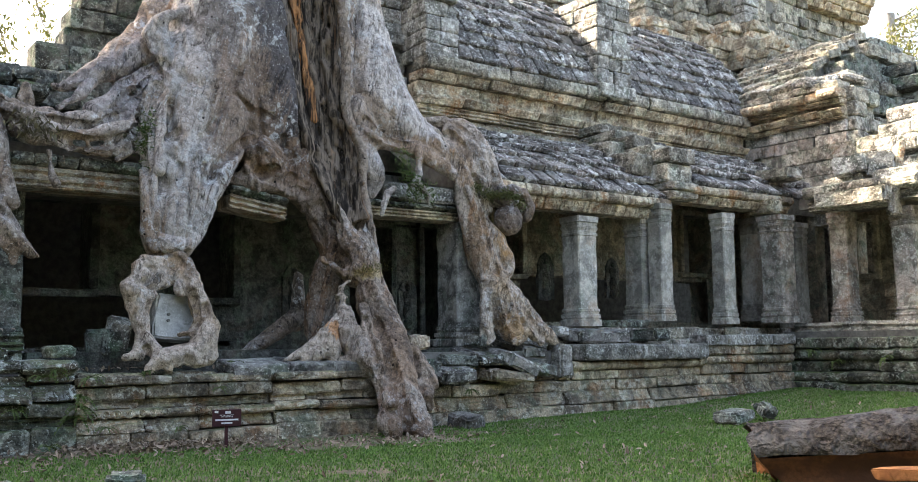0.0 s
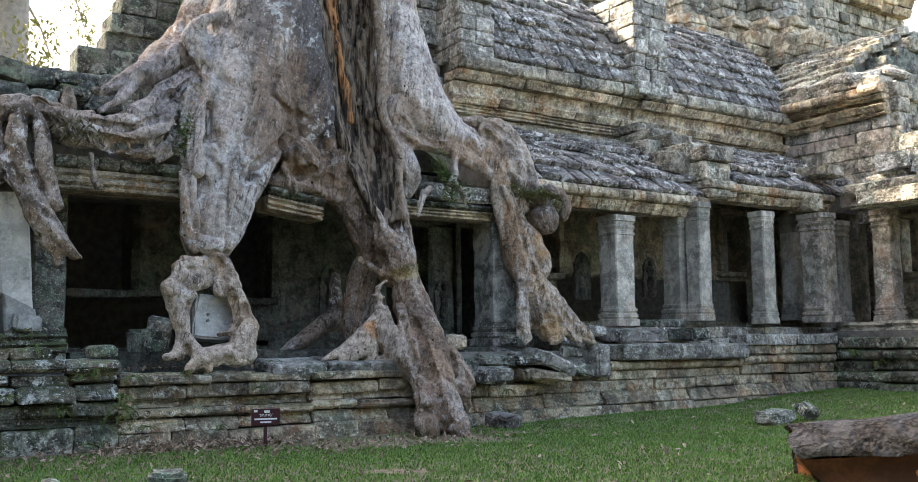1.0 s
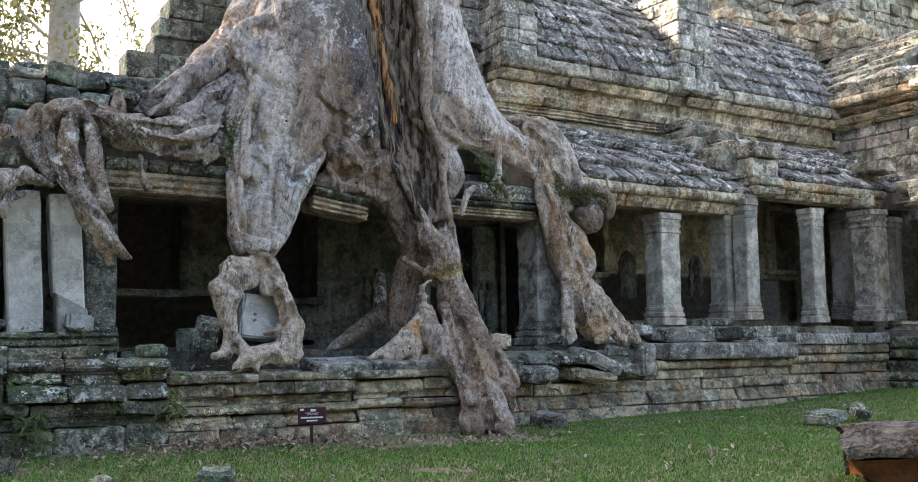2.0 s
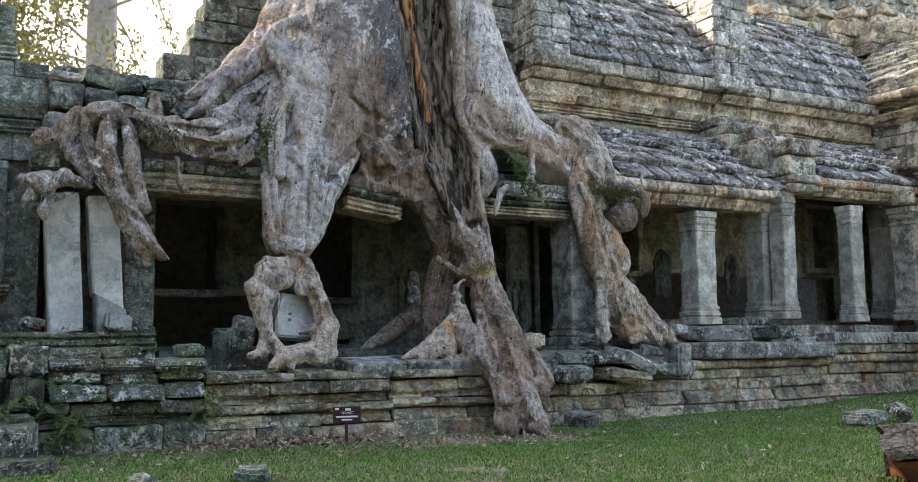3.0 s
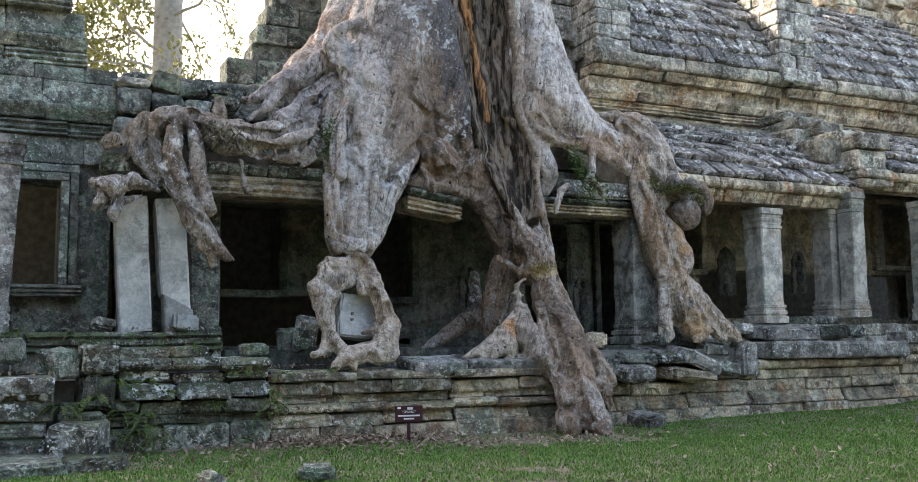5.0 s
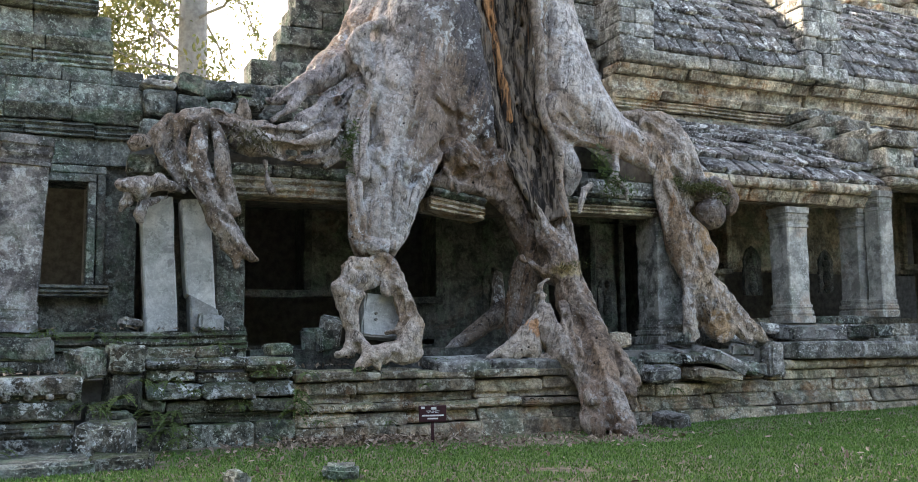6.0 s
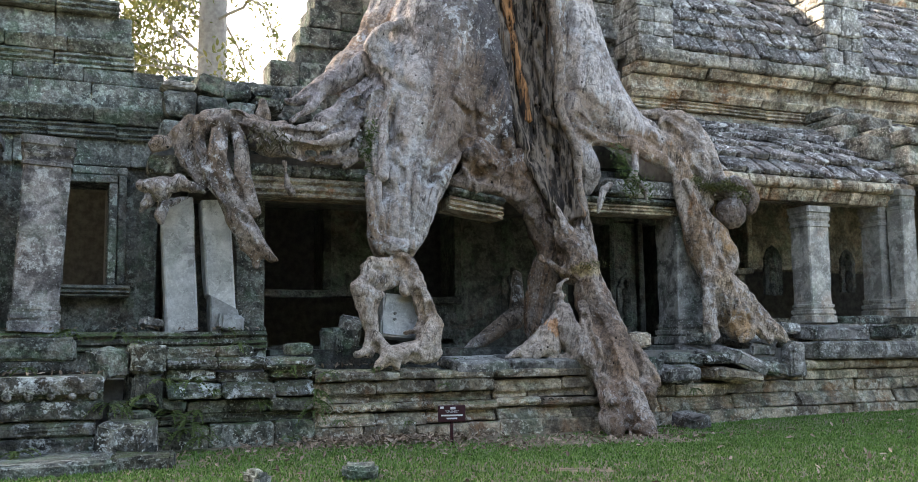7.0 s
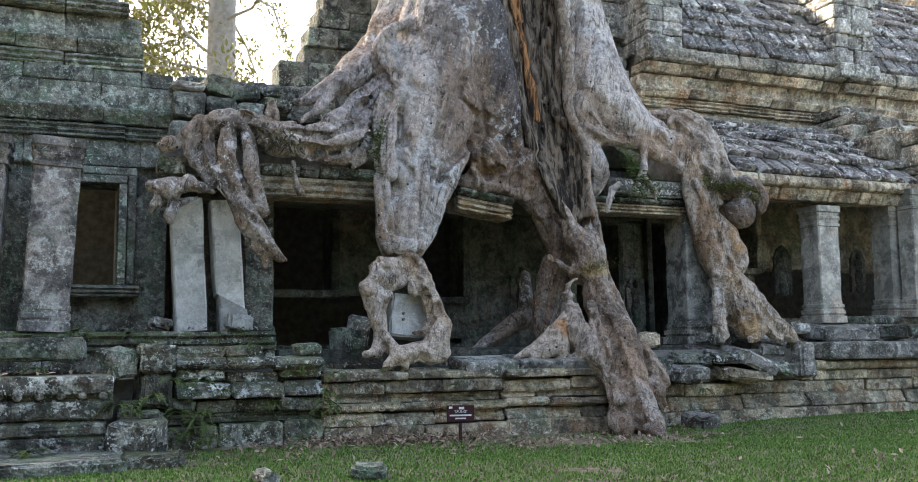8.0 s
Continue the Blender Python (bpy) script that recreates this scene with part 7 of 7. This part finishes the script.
# ---- wall reliefs ----
def relief(x, z, h, y=16.98):
    """a niche with a worn standing figure, kept to a plain rounded shape"""
    t = thing("wall_relief", (x, y, z), "worn carved figure in a shallow dark niche", "relief", "wall reliefs")
    bm = bmesh.new()
    w = h * 0.22
    pts = [(-w, 0), (w, 0), (w, h * 0.75), (w * 0.6, h * 0.93), (0, h * 1.02), (-w * 0.6, h * 0.93), (-w, h * 0.75)]
    top = [bm.verts.new((a, -0.02, b)) for a, b in pts]
    low = [bm.verts.new((a * 1.1, 0.04, b * 1.02)) for a, b in pts]
    bm.faces.new(top[::-1])
    for i in range(len(pts)):
        bm.faces.new((top[i], top[(i + 1) % 7], low[(i + 1) % 7], low[i]))
    bmesh.ops.recalc_face_normals(bm, faces=bm.faces)
    # dark plate and figure: the recess's shade is in their colour
    part("niche", bm, STONE_SHADE, t)
    bm = bmesh.new()
    for cz, rx, rz in ((0.12, 0.5, 0.14), (0.34, 0.58, 0.2), (0.55, 0.45, 0.14), (0.68, 0.6, 0.1), (0.84, 0.3, 0.09)):
        bmesh.ops.create_uvsphere(bm, u_segments=12, v_segments=8, radius=1, matrix=Matrix.Translation((0, -0.02, cz * h)) @ Matrix.Diagonal((rx * w, 0.07, rz * h, 1)))
    part("figure", bm, STONE_SHADE, t)


relief(14.88, 2.42, 1.1)
relief(10.96, 1.72, 1.05)
relief(8.3, 1.9, 1.1)
relief(17.1, 2.5, 1.0)


# ---- sign ----
def sign():
    t = thing("sign", pose(5.12, 12.5, 0.06, 0, 0, -14), "small maroon sign board with white lettering on a stake", "sign")
    bm = bmesh.new()
    bmesh.ops.create_cube(bm, size=1, matrix=Matrix.Translation((0, 0, 0.36)) @ Matrix.Diagonal((0.39, 0.025, 0.23, 1)))
    bmesh.ops.bevel(bm, geom=bm.edges[:], offset=0.005, segments=1, affect="EDGES")
    panel = part("panel", bm, SIGN_RED, t)
    bm = bmesh.new()
    bmesh.ops.create_cube(bm, size=1, matrix=Matrix.Translation((0, 0.018, 0.13)) @ Matrix.Diagonal((0.045, 0.03, 0.46, 1)))
    bmesh.ops.bevel(bm, geom=bm.edges[:], offset=0.004, segments=1, affect="EDGES")
    part("stake", bm, SIGN_RED, t)
    for x, z, w, h in ((-0.14, 0.445, 0.05, 0.03), (0.015, 0.435, 0.075, 0.035), (0.0, 0.335, 0.31, 0.022), (0.0, 0.292, 0.15, 0.02)):
        bm = bmesh.new()
        bmesh.ops.create_cube(bm, size=1, matrix=Matrix.Translation((x, -0.015, z)) @ Matrix.Diagonal((w, 0.004, h, 1)))
        part("lettering_bar", bm, SIGN_WHITE, panel)
    cu = bpy.data.curves.new("word", "FONT")
    cu.body, cu.size, cu.align_x, cu.align_y, cu.extrude = '"SPUNG"', 0.05, "CENTER", "CENTER", 0.002
    word = new("word", cu)
    me = bpy.data.meshes.new_from_object(word)
    bpy.data.objects.remove(word)
    me.materials.append(SIGN_WHITE)
    ob = new("lettering", me)
    ob.parent = panel
    ob.matrix_basis = pose(0, -0.0155, 0.385, 90)
    return t


sign()


# ---- sawn log and plank ----
def sawn_log():
    """lies across the view, its sawn hollow side forward; built along u, with v away and z up"""
    t = thing("sawn_log", pose(7.93, 6.0, 0, 0, -4.5, -52.9), "hollowed log with rough bark and a shade-darkened sawn face", "log")
    prof = [(0.0, 0.23), (-0.02, 0.28), (0.01, 0.36), (0.07, 0.44), (0.16, 0.5), (0.28, 0.54), (0.44, 0.55), (0.6, 0.5), (0.72, 0.4), (0.78, 0.25), (0.76, 0.0)]
    us = np.linspace(0, 4.2, 90)
    verts = []
    for i, u in enumerate(us):
        k = 1 + 0.09 * u
        for v, z in prof:
            n = noise.noise_vector(Vector((u * 1.6, v * 5, z * 5))) * 0.04 + noise.noise_vector(Vector((u * 6, v * 12, z * 14))) * 0.016
            du = 0.07 * noise.noise(Vector((v * 9, z * 9, 1))) if i == 0 else 0
            verts.append((u + du, v + n.y, 0.23 + (z - 0.23) * k + n.z))
    m = len(prof)
    faces = [(i * m + j, i * m + j + 1, (i + 1) * m + j + 1, (i + 1) * m + j) for i in range(len(us) - 1) for j in range(m - 1)]
    under(mesh_ob("bark", verts, faces, LOG_BARK, True), t, "rough grey-brown bark")
    # concave shape and dark colour together make the face look overhung and shaded
    hollow = [(0.01, 0.235), (0.03, 0.2), (0.1, 0.12), (0.13, 0.0), (0.1, -0.15), (0.06, -0.5)]
    verts = []
    for u in us:
        for j, (v, z) in enumerate(hollow):
            slant = max(0.0, 0.235 - z)
            verts.append((u + 0.01 + slant * max(0, 1 - u / 1.2), v + 0.006 * noise.noise(Vector((u * 5, v * 20, z * 20))), z))
    m = len(hollow)
    faces = [(i * m + j + 1, i * m + j, (i + 1) * m + j, (i + 1) * m + j + 1) for i in range(len(us) - 1) for j in range(m - 1)]
    under(mesh_ob("sawn_face", verts, faces, WOOD_SHADED, True), t, "orange sawn wood darkened for shade")
    end = [(0.03, v, z) for v, z in prof] + [(0.3, 0.7, -0.2), (0.3, 0.1, -0.15), (0.16, 0.1, 0.06)]
    under(mesh_ob("sawn_end", end, [tuple(range(len(end)))], WOOD_CUT), t, "orange end grain")
    return t


sawn_log()


def plank():
    t = thing("plank", pose(8.22, 4.95, 0.12, 0, -2.0, -56), "thick orange offcut plank beside the log", "plank")
    bm = bmesh.new()
    outline = [(0.0, 0.0), (0.1, 0.12), (0.3, 0.22), (0.6, 0.27), (2.2, 0.28), (2.2, -0.12), (0.7, -0.1), (0.15, -0.07)]
    top = [bm.verts.new((x, y, 0.1 + 0.02 * noise.noise(Vector((x * 3, y * 3, 0))))) for x, y in outline]
    low = [bm.verts.new((x + 0.04, y * 0.9, 0.0)) for x, y in outline]
    bm.faces.new(top[::-1])
    bm.faces.new(low)
    for i in range(len(outline)):
        j = (i + 1) % len(outline)
        bm.faces.new((top[i], top[j], low[j], low[i]))
    bmesh.ops.recalc_face_normals(bm, faces=bm.faces)
    bmesh.ops.bevel(bm, geom=bm.edges[:], offset=0.012, segments=2, affect="EDGES")
    part("board", bm, WOOD_CUT, t)
    bm = bmesh.new()
    bmesh.ops.create_cube(bm, size=1, matrix=Matrix.Translation((1.2, 0.08, -0.06)) @ Matrix.Diagonal((1.9, 0.32, 0.13, 1)))
    bmesh.ops.bevel(bm, geom=bm.edges[:], offset=0.03, segments=2, affect="EDGES")
    part("bark_side", bm, LOG_BARK, t, "dark bark underside")


plank()


# ---- leaves, ferns and moss ----
def litter():
    r = np.random.default_rng(4)
    pts = []
    for _ in range(900):
        x, y = r.normal(4.2, 0.75), 12.85 - abs(r.normal(0, 0.26))
        pts.append((x, y, ground_height(x, y) + 0.03 + r.uniform(0, 0.05)))
    for _ in range(330):
        x, y = r.normal(7.0, 1.3), r.normal(12.0, 0.5)
        pts.append((x, min(y, 12.9), ground_height(x, y) + 0.03))
    for _ in range(330):
        x, y = r.uniform(1.5, 18), r.uniform(6, 12.9)
        pts.append((x, y, ground_height(x, y) + 0.05))
    for _ in range(260):
        x, y = r.uniform(1, 8), 12.7 - abs(r.normal(0, 0.6))
        pts.append((x, y, ground_height(x, y) + 0.045))
    for _ in range(60):
        pts.append((r.uniform(-1.5, 0.5), r.uniform(12.5, 13.3), 1.09))
    for _ in range(60):
        pts.append((r.uniform(-1.5, 2.8), r.uniform(14.0, 14.5), 1.66))
    for _ in range(90):
        pts.append((r.uniform(1.5, 7.5), r.uniform(13.4, 14.1), 1.1))
    v, f = leaf_quads(pts, 0.042, 6, 0.55)
    tagged(mesh_ob("leaf_litter", v, f, DRY), "scattered dry brown leaves", "leaves", kind="stuff")


litter()


def fern(x, y, z, size, seed, material=LEAF, label="small green fern growing from a wall joint"):
    r = np.random.default_rng(seed)
    t = thing("fern", (x, y, z), label, "plant", "ferns")
    for i in range(8):
        verts, faces = [], []
        a, lift = r.uniform(math.pi, 2 * math.pi), r.uniform(0.1, 0.9)
        length = size * r.uniform(0.6, 1.2)
        ca, sa = math.cos(a), math.sin(a)
        steps = 8
        for s in np.linspace(0, 1, steps):
            verts.append((ca * length * s, sa * length * s * 0.8, lift * length * s - 0.9 * length * s * s))
        for k in range(steps - 1):
            for side in (-1, 1):
                w = size * 0.24 * (1.05 - k / steps)
                mx = [(p + q) / 2 for p, q in zip(verts[k], verts[k + 1])]
                verts.append((mx[0] - sa * side * w + ca * w * 0.5, mx[1] + ca * side * w + sa * w * 0.5, mx[2] + 0.012))
                faces.append((k, k + 1, len(verts) - 1))
        under(mesh_ob("frond", verts, faces, material), t)
    return t


r_fern = np.random.default_rng(21)
for x, y, z, s in ((1.6, 12.9, 0.95, 0.24), (2.5, 12.95, 0.62, 0.2), (0.95, 12.6, 0.75, 0.3), (1.25, 12.85, 0.95, 0.25), (3.25, 12.9, 0.5, 0.25), (1.7, 12.8, 0.2, 0.25), (2.9, 12.85, 0.15, 0.2), (-0.9, 11.9, 0.15, 0.25), (4.2, 13.1, 1.05, 0.15), (1.35, 12.95, 0.55, 0.28), (1.15, 12.8, 0.3, 0.3), (3.3, 12.95, 0.75, 0.25), (3.4, 12.95, 1.0, 0.2), (2.2, 13.0, 1.42, 0.16), (0.75, 12.7, 0.62, 0.22), (5.2, 13.0, 0.8, 0.12), (0.2, 14.1, 1.55, 0.16), (1.0, 14.1, 1.5, 0.14), (2.3, 14.35, 1.66, 0.18), (3.0, 13.1, 1.1, 0.2), (9.6, 13.3, 0.95, 0.2), (9.8, 13.2, 0.6, 0.18), (19.4, 13.0, 1.15, 0.3), (19.4, 12.4, 0.9, 0.3), (19.4, 11.2, 1.0, 0.3), (3.6, 12.8, 0.35, 0.15), (4.6, 12.9, 0.3, 0.12), (5.6, 13.5, 1.15, 0.18), (-0.4, 12.2, 0.2, 0.3), (1.9, 12.95, 0.8, 0.18), (-0.4, 13.05, 1.14, 0.22), (1.52, 12.9, 0.3, 0.3), (1.67, 12.9, 0.55, 0.26), (0.59, 12.45, 0.7, 0.26), (0.64, 11.85, 0.08, 0.25), (3.3, 12.95, 0.62, 0.26), (2.85, 13.0, 1.02, 0.2), (0.07, 14.1, 1.62, 0.22), (0.72, 14.1, 1.58, 0.2), (1.6, 12.85, 0.4, 0.3), (2.3, 14.3, 1.64, 0.22)):
    fern(x, y, z, s, int(r_fern.integers(1e6)))


FIBRE = leaf_mat("brown_rootlets", (0.05, 0.045, 0.025), (0.12, 0.105, 0.05), 0.1)


def tuft(name, centres, spread, count, size, material, label, seed, hang=0.0):
    """one cushion of moss, fern or hanging fibres on a root"""
    r = np.random.default_rng(seed)
    verts, faces = [], []
    for c in centres:
        for _ in range(count):
            p = Vector(c) + Vector((r.normal(0, spread[0]), r.normal(0, spread[1]), r.normal(0, spread[2])))
            d = Vector((r.normal(0, 1), r.normal(-0.6, 0.7), r.normal(0.4 - 2 * hang, 0.6))).normalized() * size * r.uniform(0.5, 1.5)
            s = d.cross(Vector((r.normal(), r.normal(), r.normal()))).normalized() * size * 0.16
            k = len(verts)
            verts += [p - s, p + s, p + d]
            faces.append((k, k + 1, k + 2))
    ob = mesh_ob(name, verts, faces, material)
    ob.parent = TREE
    return tagged(ob, label, kind="stuff")


tuft("moss_cushion", [(10.95, 13.95, 4.2), (11.15, 13.85, 4.2), (11.35, 13.85, 4.15), (11.45, 13.85, 4.0)], (0.09, 0.05, 0.05), 260, 0.07, MOSS, "green moss on the root knob", 1)
tuft("moss_cushion", [(10.6, 14.0, 4.3), (10.75, 13.98, 4.2)], (0.07, 0.05, 0.05), 180, 0.06, MOSS, "brown moss on the root", 2)
tuft("hanging_fibre", [(2.75, 13.92, 4.55), (2.95, 13.9, 4.45), (2.65, 13.92, 4.45)], (0.12, 0.05, 0.07), 60, 0.12, FIBRE, "thin hanging rootlets", 3, 0.9)
tuft("fern_clump", [(8.95, 14.0, 4.7), (9.0, 13.95, 4.5), (9.1, 13.95, 4.3), (9.3, 13.95, 4.15), (9.5, 14.0, 4.1), (9.15, 14.0, 4.05)], (0.11, 0.06, 0.1), 95, 0.08, LEAF, "dark green fern clump under the root", 4, 0.4)
tuft("fern_clump", [(4.45, 14.15, 4.7), (4.4, 14.1, 4.4)], (0.06, 0.05, 0.14), 120, 0.08, LEAF, "dark green fern by the root", 5, 0.3)
tuft("lichen_crust", [(7.98, 13.4, 2.62), (8.1, 13.45, 2.7)], (0.12, 0.03, 0.04), 160, 0.03, MOSS, "yellow crust on the root", 6)


# ---- trees beyond the walls ----
def far_tree(name, foot, trunk_r, height, limbs, leaf_count, spread, label, leaf_mat_, seed, crown_low, leaf=0.13):
    r = np.random.default_rng(seed)
    t = thing(name, foot, label, "tree", "trees beyond the walls")
    cu = bpy.data.curves.new("trunk", "CURVE")
    cu.dimensions, cu.bevel_depth, cu.bevel_resolution, cu.use_fill_caps = "3D", 1.0, 3, True
    sp = cu.splines.new("POLY")
    sp.points.add(7)
    for i in range(8):
        s = i / 7
        sp.points[i].co = (0.15 * math.sin(3 * s), 0, height * s, 1)
        sp.points[i].radius = trunk_r * (1 - 0.35 * s)
    tips = []
    for k in range(limbs):
        z = crown_low + (height - crown_low) * r.random()
        a = r.uniform(0, 6.28)
        length = spread * r.uniform(0.5, 1.0)
        sp = cu.splines.new("POLY")
        sp.points.add(6)
        p = Vector((0, 0, z))
        d = Vector((math.cos(a), math.sin(a), r.uniform(0.0, 0.5)))
        for i in range(7):
            sp.points[i].co = (*p, 1)
            sp.points[i].radius = 0.07 * (1 - i / 7) + 0.012
            p = p + d * (length / 6)
            d = (d + Vector((r.normal(0, 0.25), r.normal(0, 0.25), r.normal(0.02, 0.25)))).normalized()
            if i > 1:
                tips.append(p.copy())
    tmp = new("tmp", cu)
    me = bpy.data.meshes.new_from_object(tmp)
    bpy.data.objects.remove(tmp)
    me.materials.append(TRUNK_FAR)
    me.shade_smooth()
    ob = new("trunk", me)
    ob.parent = t
    pts = []
    for _ in range(leaf_count):
        c = tips[int(r.integers(len(tips)))]
        pts.append(c + Vector((r.normal(0, 0.5), r.normal(0, 0.5), r.normal(0, 0.3))))
    v, f = leaf_quads(pts, leaf, seed + 1, 0.9)
    under(mesh_ob("crown", v, f, leaf_mat_), t)
    return t


far_tree("forest_tree", (5.4, 40, 0), 0.72, 30, 44, 15000, 9, "tall pale-trunked forest tree with sparse leaves", LEAF_SUN, 31, 10, 0.12)
far_tree("forest_tree", (-0.5, 46, 0), 0.3, 24, 70, 26000, 8, "slender forest tree with yellow-green leaves", LEAF_SUN, 32, 9, 0.13)
# added sun blockers: crowns above the view that shade the lawn and log
for x, y, s in ((-7, 29, 41), (-2.0, 31, 42), (-12, 27, 43)):
    far_tree("forest_tree", (x, y, 0), 0.4, 27, 44, 9000, 5.5, "unseen tree added to shade lawn and log", LEAF, s, 20, 0.34)
far_tree("forest_tree", (62, 34, 0), 0.6, 24, 40, 16000, 9, "broad forest tree with pale green leaves", LEAF_SUN, 33, 8)


def unseen_forest_edge():
    """unseen dark woods, added round and behind the viewer so light falls from above"""
    r = np.random.default_rng(90)
    verts, faces = [], []
    n, m = 90, 9
    for i in range(n + 1):
        a = radians(108 + 196 * i / n)
        for j in range(m + 1):
            s = j / m
            rad = 21 + 3 * noise.noise(Vector((i * 0.35, j * 0.6, 0))) + 2.5 * s * s
            # lower behind for front light, taller at left to darken -x faces
            low = min(1, max(0, (235 - math.degrees(a)) / 25))
            high = min(1, max(0, (math.degrees(a) - 240) / 20))
            top = 25 - 11 * low + 14 * high + 4 * noise.noise(Vector((i * 0.21, 0, 5)))
            verts.append((math.sin(a) * rad + 2, math.cos(a) * rad + 2, -0.5 + top * s))
    faces = [(i * (m + 1) + j, i * (m + 1) + j + 1, (i + 1) * (m + 1) + j + 1, (i + 1) * (m + 1) + j) for i in range(n) for j in range(m)]
    ob = mesh_ob("backdrop", verts, faces, WOODS, True)
    tagged(ob, "unseen dark green forest edge added to block low skylight", "forest", kind="structure")


WOODS = plain("dense_forest_green", (0.05, 0.058, 0.038), 0.6, 2.5, 0.95, 0.3)
unseen_forest_edge()
